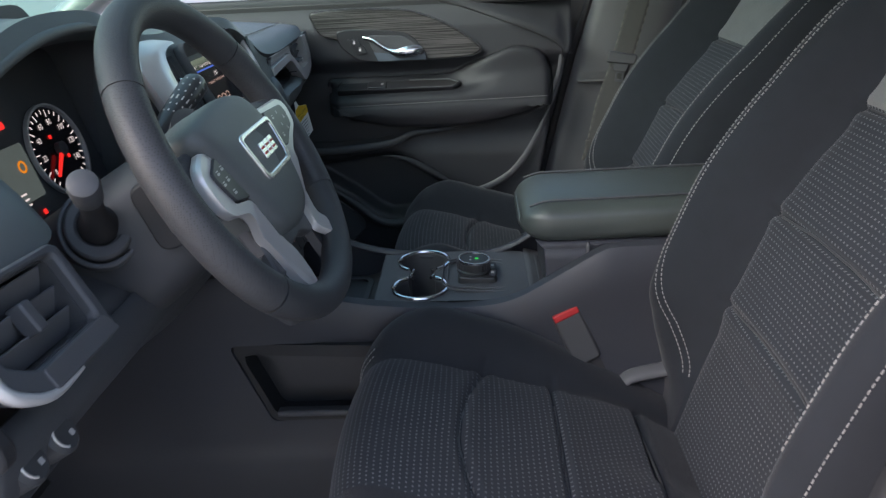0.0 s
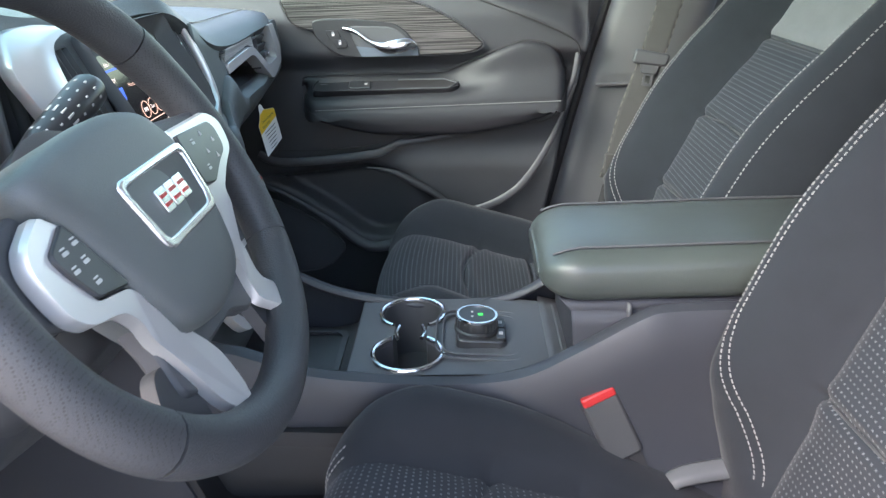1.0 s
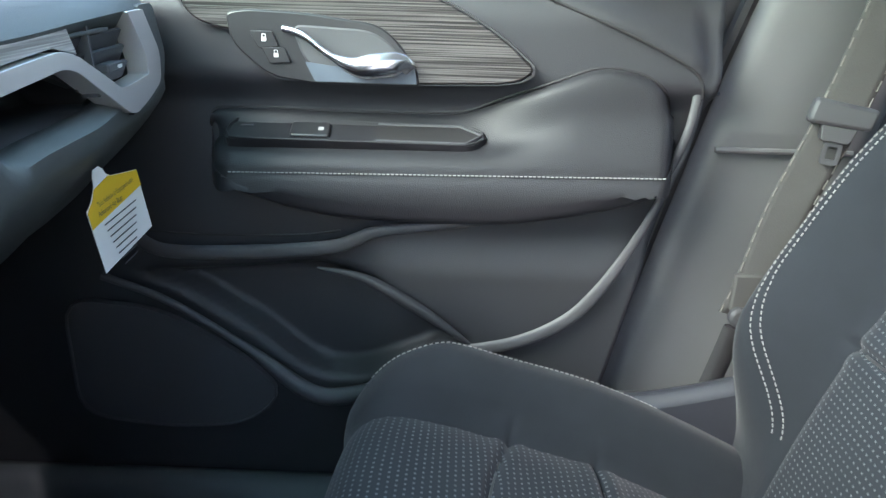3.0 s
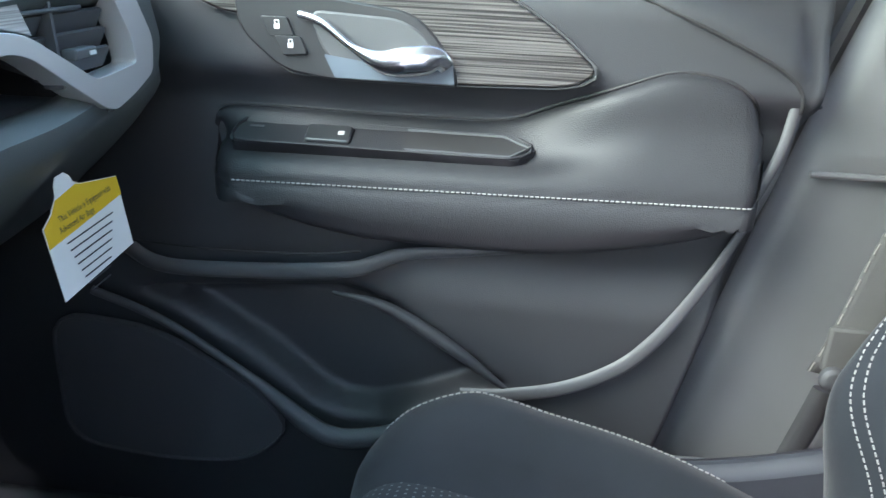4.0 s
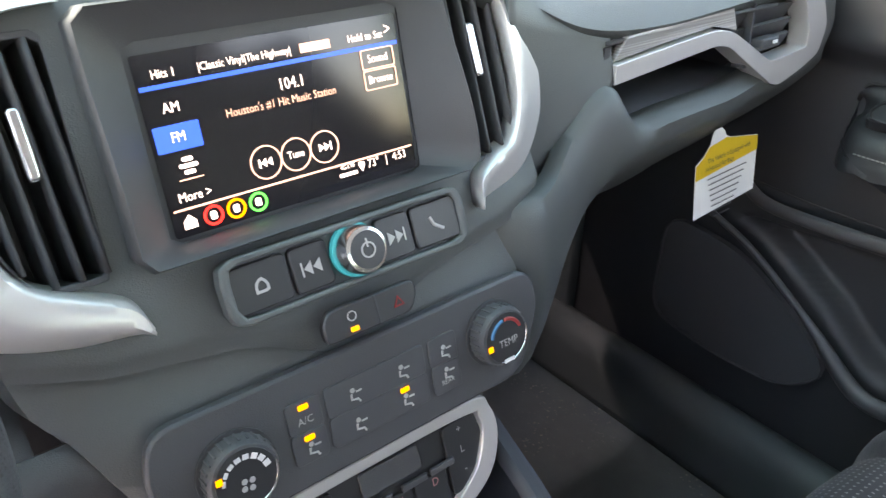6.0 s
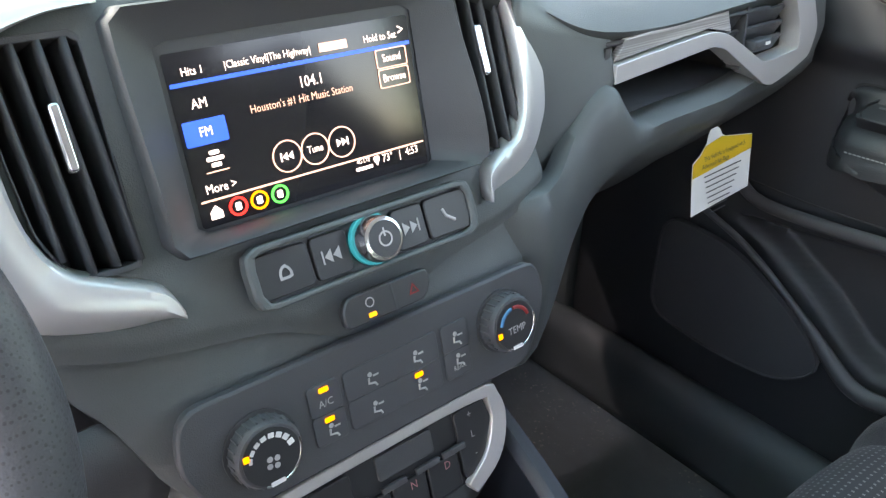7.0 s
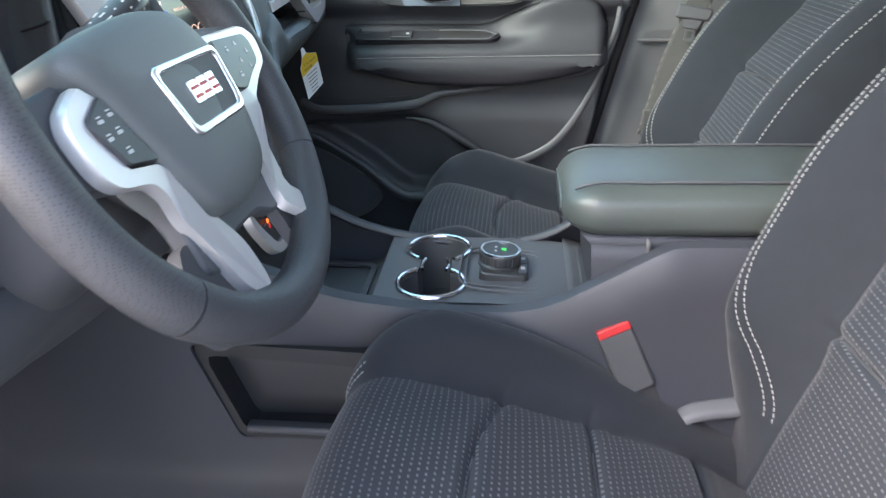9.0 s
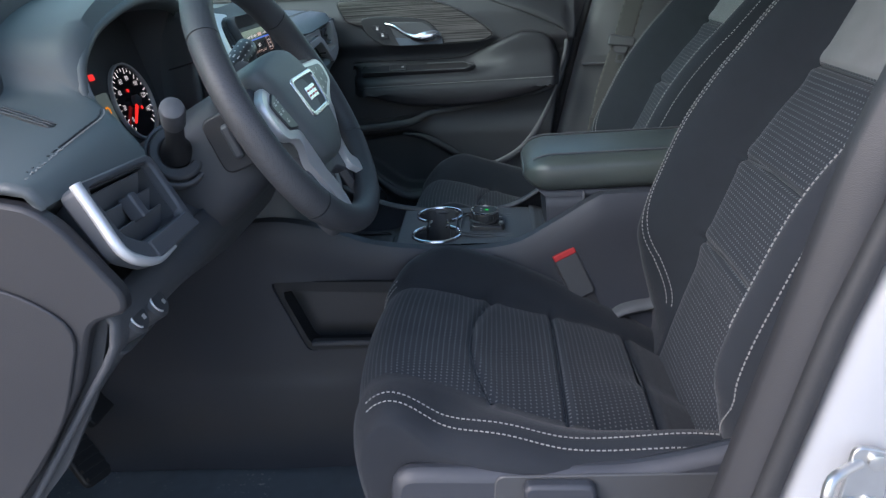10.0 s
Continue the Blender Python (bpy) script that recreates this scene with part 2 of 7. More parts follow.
GLASS = glazing("pale_tinted_glass", (0.88, 0.96, 0.91))
SCREENGLASS = glazing("green_windscreen_glass", (0.77, 0.95, 0.86))


# ---- shape tools ----
def curve_through(pts, n, closed=False):
    """n points of a smooth line through pts, evenly spread."""
    p = np.array(pts, float)
    k = len(p)
    fine = []
    for i in range(k if closed else k - 1):
        a, b, c, d = (p[j % k] if closed else p[min(max(j, 0), k - 1)] for j in (i - 1, i, i + 1, i + 2))
        for s in np.linspace(0, 1, 16, endpoint=False):
            fine.append(0.5 * (2 * b + (c - a) * s + (2 * a - 5 * b + 4 * c - d) * s * s + (3 * b - a - 3 * c + d) * s ** 3))
    fine.append(p[0] if closed else p[-1])
    return even(fine, n, closed)


def even(pts, n, closed=False):
    f = np.array(pts, float)
    d = np.concatenate([[0], np.cumsum(np.linalg.norm(np.diff(f, axis=0), axis=1))])
    t = np.linspace(0, d[-1], n + 1)[:-1] if closed else np.linspace(0, d[-1], n)
    return np.stack([np.interp(t, d, f[:, i]) for i in range(f.shape[1])], 1)


def rounded(pts, r, n=5):
    """A closed outline with rounded corners; r may be one radius or one for each corner."""
    out, k = [], len(pts)
    rs = r if isinstance(r, (list, tuple)) else [r] * k
    for i in range(k):
        a, b, c = (np.array(pts[j % k], float) for j in (i - 1, i, i + 1))
        u, v = a - b, c - b
        lu, lv = np.linalg.norm(u), np.linalg.norm(v)
        q = min(rs[i], 0.45 * lu, 0.45 * lv)
        s, e = b + u / lu * q, b + v / lv * q
        for w in np.linspace(0, 1, n):
            out.append((1 - w) ** 2 * s + 2 * w * (1 - w) * b + w * w * e)
    return np.array(out)


def rrect(w, h, r, cx=0.0, cy=0.0, n=5):
    return rounded([(cx - w / 2, cy - h / 2), (cx + w / 2, cy - h / 2), (cx + w / 2, cy + h / 2), (cx - w / 2, cy + h / 2)], r, n)


def circle(r, cx=0.0, cy=0.0, n=32, ry=None):
    return np.array([(cx + r * math.cos(a), cy + (ry or r) * math.sin(a)) for a in np.linspace(0, 2 * math.pi, n, endpoint=False)])


def plane_at(origin, right, up):
    r, u = Vector(right).normalized(), Vector(up)
    u = (u - r * u.dot(r)).normalized()
    o = r.cross(u)
    m = Matrix((r, u, o)).transposed().to_4x4()
    m.translation = Vector(origin)
    return m


class Geo:
    """Gathers the vertices and faces of one part."""

    def __init__(self, m=None):
        self.v, self.f, self.uv, self.m = [], [], [], m or Matrix()

    def put(self, pts):
        i = len(self.v)
        self.v += [tuple(self.m @ Vector(p)) for p in pts]
        return i

    def plate(self, outline, w0, w1, shrink=0.0):
        o = np.array(outline)
        n = len(o)
        c = o.mean(0)
        top = c + (o - c) * (1 - shrink)
        i = self.put([(*p, w0) for p in o] + [(*p, w1) for p in top])
        self.f += [tuple(range(i + n - 1, i - 1, -1)), tuple(range(i + n, i + 2 * n))]
        self.f += [(i + k, i + (k + 1) % n, i + n + (k + 1) % n, i + n + k) for k in range(n)]
        return self

    def ring(self, outer, inner, w0, w1, n=None):
        n = n or (max(len(outer), len(inner)) if min(len(outer), len(inner)) > 14 and len(outer) == len(inner) else 72)
        n = max(n, 48) if n > 14 else n
        a, b = even([*outer, outer[0]], n, True), even([*inner, inner[0]], n, True)
        i = self.put([(*p, w0) for p in a] + [(*p, w1) for p in a] + [(*p, w1) for p in b] + [(*p, w0) for p in b])
        for k in range(n):
            j = (k + 1) % n
            for s in range(4):
                self.f.append((i + s * n + k, i + s * n + j, i + (s + 1) % 4 * n + j, i + (s + 1) % 4 * n + k))
        return self

    def box(self, c, size):
        x, y, z = (s / 2 for s in size)
        i = self.put([(c[0] + a * x, c[1] + b * y, c[2] + d * z) for d in (-1, 1) for a, b in ((-1, -1), (1, -1), (1, 1), (-1, 1))])
        self.f += [tuple(i + k for k in q) for q in ((3, 2, 1, 0), (4, 5, 6, 7), (0, 1, 5, 4), (1, 2, 6, 5), (2, 3, 7, 6), (3, 0, 4, 7))]
        return self

    def turned(self, profile, n=32):
        """A body turned about the local w axis from (radius, height) pairs."""
        rows = [[(r * math.cos(a), r * math.sin(a), h) for a in np.linspace(0, 2 * math.pi, n, endpoint=False)] for r, h in profile]
        i = self.put([p for row in rows for p in row])
        for a in range(len(rows) - 1):
            for k in range(n):
                j = (k + 1) % n
                self.f.append((i + a * n + k, i + a * n + j, i + (a + 1) * n + j, i + (a + 1) * n + k))
        self.f += [tuple(range(i + n - 1, i - 1, -1)), tuple(range(i + (len(rows) - 1) * n, i + len(rows) * n))]
        return self

    def tube(self, path, r, n=10, closed=False, flat=1.0, up=(0, 0, 1)):
        p = np.array(path, float)
        k = len(p)
        rows = []
        for i in range(k):
            t = p[(i + 1) % k] - p[i - 1] if closed else p[min(i + 1, k - 1)] - p[max(i - 1, 0)]
            t /= np.linalg.norm(t)
            s = np.cross(t, up)
            s /= np.linalg.norm(s) + 1e-9
            q = np.cross(s, t)
            rad = r[i] if isinstance(r, (list, np.ndarray)) else r
            rows.append([p[i] + rad * (s * math.cos(a) + q * math.sin(a) * flat) for a in np.linspace(0, 2 * math.pi, n, endpoint=False)])
        i0 = self.put([q for row in rows for q in row])
        for i in range(k if closed else k - 1):
            for a in range(n):
                b, j = (a + 1) % n, (i + 1) % k
                self.f.append((i0 + i * n + a, i0 + i * n + b, i0 + j * n + b, i0 + j * n + a))
        if not closed:
            self.f += [tuple(range(i0 + n - 1, i0 - 1, -1)), tuple(range(i0 + (k - 1) * n, i0 + k * n))]
        return self

    def sheet(self, rows, flip=False, closed=False):
        h, w = len(rows), len(rows[0])
        i = self.put([p for row in rows for p in row])
        for a in range(h - 1):
            for b in range(w if closed else w - 1):
                c = (b + 1) % w
                q = (i + a * w + b, i + a * w + c, i + (a + 1) * w + c, i + (a + 1) * w + b)
                self.f.append(q[::-1] if flip else q)
        return self

    def solid(self, rows):
        """A closed body from rings of equal length, with both ends capped."""
        i = len(self.v)
        n = len(rows[0])
        self.sheet(rows, closed=True)
        self.f += [tuple(range(i + n - 1, i - 1, -1)), tuple(range(i + (len(rows) - 1) * n, i + len(rows) * n))]
        return self


def thing(name, base, label, category, group="", kind=""):
    ob = new(name)
    ob.location, ob.empty_display_size = base, 0.05
    return tagged(ob, label, category, group, kind)


def part(name, geo, mat, parent=None, label="", bevel=0.0, thick=0.0, smooth=True, sub=0, uvs=None, sharp=38):
    me = bpy.data.meshes.new(name)
    me.from_pydata(geo.v, [], geo.f)
    if uvs is not None:
        layer = me.uv_layers.new(name="UVMap")
        idx = np.empty(len(me.loops), int)
        me.loops.foreach_get("vertex_index", idx)
        layer.data.foreach_set("uv", np.array(uvs, float)[idx].ravel())
    bm = bmesh.new()
    bm.from_mesh(me)
    bmesh.ops.recalc_face_normals(bm, faces=bm.faces)
    bm.to_mesh(me)
    bm.free()
    if smooth:
        me.polygons.foreach_set("use_smooth", [True] * len(me.polygons))
        me.set_sharp_from_angle(angle=radians(sharp))
    me.materials.append(mat)
    ob = new(name, me)
    if parent:
        ob.parent = parent
        if parent.data is None:
            ob.matrix_parent_inverse = Matrix.Translation(-Vector(parent.location))
    if label:
        ob["label"] = label
    if thick:
        md = ob.modifiers.new("thickness", "SOLIDIFY")
        md.thickness, md.offset = thick, 0
    if sub:
        md = ob.modifiers.new("smooth", "SUBSURF")
        md.levels = md.render_levels = sub
    if bevel:
        md = ob.modifiers.new("edges", "BEVEL")
        md.width, md.segments, md.limit_method, md.angle_limit = bevel, 2, "ANGLE", radians(32)
        md.harden_normals = False
    return ob


def lettering(m, words, size, mat, parent, align="CENTER", squeeze=1.0):
    """Raised writing on the plane m, with the built-in font."""
    cu = bpy.data.curves.new("lettering", "FONT")
    squeeze *= 0.9
    cu.body, cu.size, cu.align_x, cu.align_y, cu.resolution_u = words, size, align, "CENTER", 2
    tmp = bpy.data.objects.new("lettering", cu)
    scene.collection.objects.link(tmp)
    bpy.context.view_layer.update()
    me = bpy.data.meshes.new_from_object(tmp.evaluated_get(bpy.context.evaluated_depsgraph_get()))
    bpy.data.objects.remove(tmp)
    g = Geo(m)
    g.put([(v.co.x * squeeze, v.co.y, 0.0) for v in me.vertices])
    g.f = [tuple(p.vertices) for p in me.polygons]
    bpy.data.meshes.remove(me)
    return part("lettering", g, mat, parent, smooth=False)


def band(path, half):
    """Outline of a flat band along a line, with its half width."""
    p = np.array(path, float)
    t = np.gradient(p, axis=0)
    t /= np.linalg.norm(t, axis=1)[:, None]
    q = np.stack([-t[:, 1], t[:, 0]], 1) * np.array(half)[:, None]
    return np.concatenate([p - q, (p + q)[::-1]])


def cut(ob, cutters):
    """Cuts closed bodies out of a part and keeps the result as its mesh."""
    spare = []
    for geo in cutters:
        me = bpy.data.meshes.new("cutter")
        me.from_pydata(geo.v, [], geo.f)
        b = bmesh.new()
        b.from_mesh(me)
        bmesh.ops.recalc_face_normals(b, faces=b.faces)
        b.to_mesh(me)
        b.free()
        tool = bpy.data.objects.new("cutter", me)
        scene.collection.objects.link(tool)
        spare.append(tool)
        md = ob.modifiers.new("opening", "BOOLEAN")
        md.operation, md.solver, md.object = "DIFFERENCE", "EXACT", tool
    bpy.context.view_layer.update()
    done = bpy.data.meshes.new_from_object(ob.evaluated_get(bpy.context.evaluated_depsgraph_get()))
    ob.modifiers.clear()
    done.polygons.foreach_set("use_smooth", [True] * len(done.polygons))
    done.set_sharp_from_angle(angle=radians(40))
    ob.data = done
    for tool in spare:
        bpy.data.objects.remove(tool)
    return ob


def shifted(m, u=0.0, v=0.0, w=0.0):
    return m @ Matrix.Translation((u, v, w))


# ---- setting: ground, cabin shell ----
g = Geo().box((0, 0, -0.06), (400, 400, 0.02))
tagged(part("ground", g, ASPHALT), "grey concrete ground under the parked car", "ground", kind="structure")
rows = [[(x, y, 0.30 + 0.16 * max(0.0, (-x - 0.78) / 0.3) ** 1.3 + 0.03 * math.exp(-(y / 0.14) ** 2)) for y in np.linspace(-0.72, 0.74, 40)] for x in np.linspace(-1.12, 1.6, 60)]
tagged(part("floor", Geo().sheet(rows), CARPET, thick=0.02), "black carpeted car floor with dusty scuffs", "car floor", kind="structure")
tagged(part("wall_front", Geo().box((-1.14, 0, 0.66), (0.04, 1.5, 0.76)), DARKP), "dark firewall behind the dashboard", "firewall", kind="structure")
tagged(part("wall_rear", Geo().box((1.62, 0, 0.69), (0.04, 1.5, 0.8)), PILLAR), "dark rear trim of the cabin", "cabin wall", kind="structure")
g = Geo().box((0.95, 0.79, 0.68), (1.3, 0.04, 0.80))
tagged(part("wall_right", g, PILLAR), "charcoal rear door trim on the passenger side", "cabin wall", kind="structure")
g = Geo().box((1.15, -0.79, 0.68), (0.9, 0.04, 0.80))
tagged(part("wall_left", g, PILLAR), "charcoal rear door trim on the driver side", "cabin wall", kind="structure")
rows = [[(x, y, 1.56 - 0.06 * (y / 0.7) ** 2 - 0.10 * max(0, -x + 0.1) ** 1.5) for y in np.linspace(-0.66, 0.66, 14)] for x in np.linspace(-0.28, 1.62, 14)]
tagged(part("ceiling", Geo().sheet(rows), HEADLINER, thick=0.02), "light grey cloth headliner of the roof", "headliner", kind="structure")
rows = [[(-1.08 + 0.8 * a, y, 1.05 + 0.46 * a) for y in np.linspace(-0.66, 0.66, 9)] for a in np.linspace(0, 1, 5)]
ws = part("window_1", Geo().sheet(rows), SCREENGLASS, thick=0.005)
ws.visible_shadow = False
tagged(ws, "raked green-tinted windscreen", "windscreen", kind="structure")
g = Geo().box((0.1, 0.80, 1.29), (1.1, 0.005, 0.44))
sw = part("window_2", g, GLASS)
sw.visible_shadow = False
tagged(sw, "closed tinted side window of the passenger door", "car window", kind="structure")


for sd, side in ((-1, "driver"), (1, "passenger")):
    rail = curve_through([(-1.12, sd * 0.735, 1.04), (-0.72, sd * 0.712, 1.285), (-0.30, sd * 0.690, 1.525), (0.10, sd * 0.685, 1.575), (0.9, sd * 0.685, 1.565), (1.45, sd * 0.69, 1.50), (1.66, sd * 0.75, 1.10)], 60)
    tagged(part("trim", Geo().tube(rail, 0.045, 12, flat=0.8), PAINT), "white painted roof rail and pillar of the " + side + " side", "roof rail", kind="structure")
rows = [[(1.64 - 0.20 * a, y, 1.08 + 0.44 * a) for y in np.linspace(-0.66, 0.66, 7)] for a in np.linspace(0, 1, 4)]
rw = part("window_3", Geo().sheet(rows), GLASS, thick=0.005)
rw.visible_shadow = False
tagged(rw, "tinted rear window of the car", "car window", kind="structure")


# ---- seats ----
CUSHION = [(-0.215, 0.50), (-0.240, 0.55), (-0.250, 0.61), (-0.241, 0.655), (-0.205, 0.679), (-0.14, 0.667), (-0.08, 0.646),
           (0.02, 0.613), (0.10, 0.578), (0.185, 0.535), (0.28, 0.49)]
BACK = [(0.165, 0.50), (0.190, 0.57), (0.215, 0.65), (0.250, 0.75), (0.282, 0.82), (0.318, 0.89), (0.362, 0.95), (0.405, 1.00),
        (0.455, 1.08), (0.500, 1.16), (0.540, 1.24), (0.580, 1.29), (0.620, 1.305), (0.665, 1.29)]


def seam_dip(d, width=0.0045, depth=0.006):
    return -depth * math.exp(-(d / width) ** 2) + 0.002 * math.exp(-((abs(d) - 0.012) / 0.009) ** 2)


def padded(profile, n, across, lift, seams, tail):
    """A padded seat shell: points, their along/across metres, from a side profile and a half cross-section."""
    line = curve_through(profile, n)
    tang = np.gradient(line, axis=0)
    tang /= np.linalg.norm(tang, axis=1)[:, None]
    norm = np.stack([-tang[:, 1], tang[:, 0]], 1)
    along = np.concatenate([[0], np.cumsum(np.linalg.norm(np.diff(line, axis=0), axis=1))])
    rows, uv = [], []
    for i in range(n):
        row = []
        for y, h, k in across:
            a = lift(line[i], y)
            hh = h * a if h > 0 else h
            if abs(y) < 0.156:
                hh += sum(seam_dip(sd(line[i], y)) for sd in seams)
            p = line[i] + norm[i] * hh
            if k:
                q = tail(line[i], norm[i])
                p = p * (1 - k) + np.array(q) * k
            row.append((p[0], y, p[1]))
            uv.append((along[i], y))
        rows.append(row)
    return rows, uv, along


def half_section(points, n):
    """Mirrors (y, height, tail share) triples and spreads them evenly."""
    r = curve_through(points, n)
    left = [(-y, h, k) for y, h, k in r[::-1]]
    return [(y, h, min(max(k, 0), 1)) for y, h, k in left[:-1] + [tuple(q) for q in r]]


SEC_C = half_section([(0, 0.006, 0), (0.08, 0.006, 0), (0.135, 0.003, 0), (0.150, -0.003, 0), (0.158, 0.004, 0), (0.180, 0.034, 0), (0.205, 0.052, 0),
                      (0.232, 0.050, 0), (0.252, 0.030, 0), (0.262, 0.0, 0), (0.266, 0.0, 0.35), (0.268, 0.0, 0.7), (0.262, 0.0, 1.0)], 66)
SEC_B = half_section([(0, 0.004, 0), (0.08, 0.004, 0), (0.135, 0.003, 0), (0.150, -0.003, 0), (0.158, 0.006, 0), (0.178, 0.040, 0), (0.200, 0.070, 0),
                      (0.222, 0.078, 0), (0.243, 0.060, 0), (0.257, 0.020, 0), (0.264, -0.02, 0), (0.262, -0.06, 0), (0.250, -0.10, 0), (0.19, -0.125, 0)], 70)


def step(a, b, x):
    t = min(max((x - a) / (b - a), 0), 1)
    return t * t * (3 - 2 * t)


def split_part(name, rows, uv, keep, mat, parent, label=""):
    w = len(rows[0])
    g = Geo()
    g.v = [p for r in rows for p in r]
    g.f = [(a * w + b, a * w + b + 1, (a + 1) * w + b + 1, (a + 1) * w + b) for a in range(len(rows) - 1) for b in range(w - 1) if keep(a, b)]
    used = sorted({i for f in g.f for i in f})
    at = {i: k for k, i in enumerate(used)}
    g.v = [g.v[i] for i in used]
    g.f = [tuple(at[i] for i in f) for f in g.f]
    return part(name, g, mat, parent, label, uvs=[uv[i] for i in used], sharp=80)


def stitches(rows, cols, start, stop, parent, dash=0.0038, gap=0.0024, r=0.0008, label="pale double topstitching"):
    """Short raised threads that follow columns of a padded shell."""
    g = Geo()
    for c in cols:
        c0 = int(math.floor(c))
        f = c - c0
        line = np.array([np.array(rows[i][c0]) * (1 - f) + np.array(rows[i][c0 + 1]) * f for i in range(start, stop)])
        out = np.array([np.cross(np.array(rows[i + 1][c0]) - np.array(rows[i][c0]), np.array(rows[i][c0 + 1]) - np.array(rows[i][c0])) for i in range(start, stop)])
        out /= np.linalg.norm(out, axis=1)[:, None] + 1e-9
        d = np.concatenate([[0], np.cumsum(np.linalg.norm(np.diff(line, axis=0), axis=1))])
        for s in np.arange(0, d[-1] - dash, dash + gap):
            seg = [[np.interp(t, d, line[:, k]) for k in range(3)] for t in (s, s + dash / 2, s + dash)]
            nrm = np.array([np.interp(s + dash / 2, d, out[:, k]) for k in range(3)])
            if nrm[0] > 0.3 and nrm[2] < 0:
                nrm = -nrm
            seg = np.array(seg) + nrm * 0.0009
            g.tube(seg, r, 6)
    return part("topstitch", g, THREAD, parent, label)


def seat(name, yc, outer, label, rise=0.0, upright=0.0):
    """A front seat; outer is -1 or 1, the side of its door; rise lifts its cushion, upright brings its backrest forward."""
    s = thing(name, (0.1, yc, 0.33), label, "car seat", "front seats")
    cush = [lambda p, y: p[0] - (-0.068 - 0.034 * (1 - (y / 0.157) ** 2)) if p[1] > 0.6 or p[0] > -0.1 else 1, lambda p, y: p[0] - 0.020, lambda p, y: p[0] - 0.135]
    fade = lambda p, y: (0.25 + 0.75 * step(-0.245, -0.15, p[0]) if p[1] > 0.6 or p[0] > -0.1 else 0.25) * ((0.40 + 0.10 * (1 - step(-0.24, -0.12, p[0])) + 1.5 * step(-0.03, 0.24, p[0]) if y * outer > 0 else 0.92 - 0.55 * step(-0.10, 0.12, p[0])) if outer < 0 else 1.0)
    rows, uv, along = padded(CUSHION, 250, SEC_C, fade, cush, lambda p, n: (min(max(p[0], -0.215), 0.27), 0.545 - 0.02 * step(-0.1, 0.2, p[0])))
    narrow = lambda x: 0.86 + 0.14 * step(-0.26, 0.02, x)
    rows = [[(x + 0.026 * (y / 0.26) ** 2 * (1 - step(-0.25, -0.08, x)), y * narrow(x) + yc, z + rise * (step(0.45, 0.60, z) + 0.75 * step(0.0, 0.18, x) * (1 if abs(y) < 0.155 or y * outer > 0 else 0.2)) - (0.024 * step(0.15, 0.20, y * outer) * math.exp(-((x + 0.135) / 0.055) ** 2) * step(0.6, 0.66, z) if outer < 0 else 0)) for x, y, z in r] for r in rows]
    flat = [tuple(p) for p in curve_through(CUSHION, 250)]
    cen = flat

    def zone(a, b):
        y = (SEC_C[b][0] + SEC_C[b + 1][0]) / 2
        x, z = flat[a]
        if abs(y) > 0.150:
            return "bolster" if y * outer > 0 else "inner"
        if (z < 0.6 and x < -0.1) or x < -0.068 - 0.034 * (1 - (y / 0.157) ** 2):
            return "front"
        return "middle" if x < 0.02 else "rear" if x < 0.135 else "bite"
    for z, nm, mt, lb in (("front", "front_insert", INSERT, "dark cloth with woven grey dots"), ("middle", "middle_insert", INSERT, "dark cloth with woven grey dots"),
                          ("rear", "rear_insert", INSERT, "dark cloth with woven grey dots"), ("bite", "rear_strip", CLOTH, ""),
                          ("bolster", "outer_bolster", CLOTH, "plain charcoal cloth"), ("inner", "inner_bolster", CLOTH, "plain charcoal cloth")):
        split_part(nm, rows, uv, lambda a, b, z=z: zone(a, b) == z, mt, s, lb)
    col = lambda sec, y: next(i for i in range(len(sec) - 1) if sec[i][0] <= y < sec[i + 1][0]) + 0.5
    at = [i for i, c in enumerate(cen) if c[1] > 0.5 and (c[0] > -0.236 and i > 60)]
    o1, o2 = (0.212, 0.224) if outer < 0 else (0.240, 0.252)
    for sd, lo_, hi_ in ((cush[0], 60, 249), (cush[1], 60, 249), (cush[2], 60, 249)):
        ln = []
        for b, (y, h, k) in enumerate(SEC_C):
            if abs(y) < 0.150:
                vals = [abs(sd(c, y)) if i > lo_ else 9 for i, c in enumerate(cen)]
                ln.append(np.array(rows[int(np.argmin(vals))][b]) + np.array((0, 0, 0.0012)))
        part("seam", Geo().tube(curve_through(ln[::6], 50), 0.0016, 6), DARKP, s, "dark sewn seam")
    stitches(rows, [col(SEC_C, outer * o1), col(SEC_C, outer * o2)], at[0], at[-1] - 40, s)
    stitches(rows, [col(SEC_C, -outer * 0.170), col(SEC_C, -outer * 0.180)], next(i for i, c in enumerate(flat) if c[1] > 0.612), next(i for i in at if flat[i][0] > -0.222), s)

    # backrest
    bs = [lambda p, y: p[1] - 0.762 - 0.01 * (1 - (y / 0.157) ** 2), lambda p, y: p[1] - 0.887 - 0.006 * (1 - (y / 0.157) ** 2), lambda p, y: p[1] - 1.014]
    lift = lambda p, y: step(0.57, 0.74, p[1]) * (1 - 0.75 * step(0.98, 1.26, p[1])) * (1 if p[0] < 0.6 else 0.2) * (0.96 + 0.04 * step(-0.15, 0.15, y))
    brow, buv, balong = padded(BACK, 260, SEC_B, lift, bs, lambda p, n: (p[0], p[1]))
    spread = lambda z: 1.0 + 0.05 * step(0.9, 1.1, z) - 0.16 * step(1.08, 1.3, z) - 0.05 * (1 - step(0.5, 0.7, z))
    mid = [(r[len(r) // 2][0], r[len(r) // 2][2]) for r in brow]
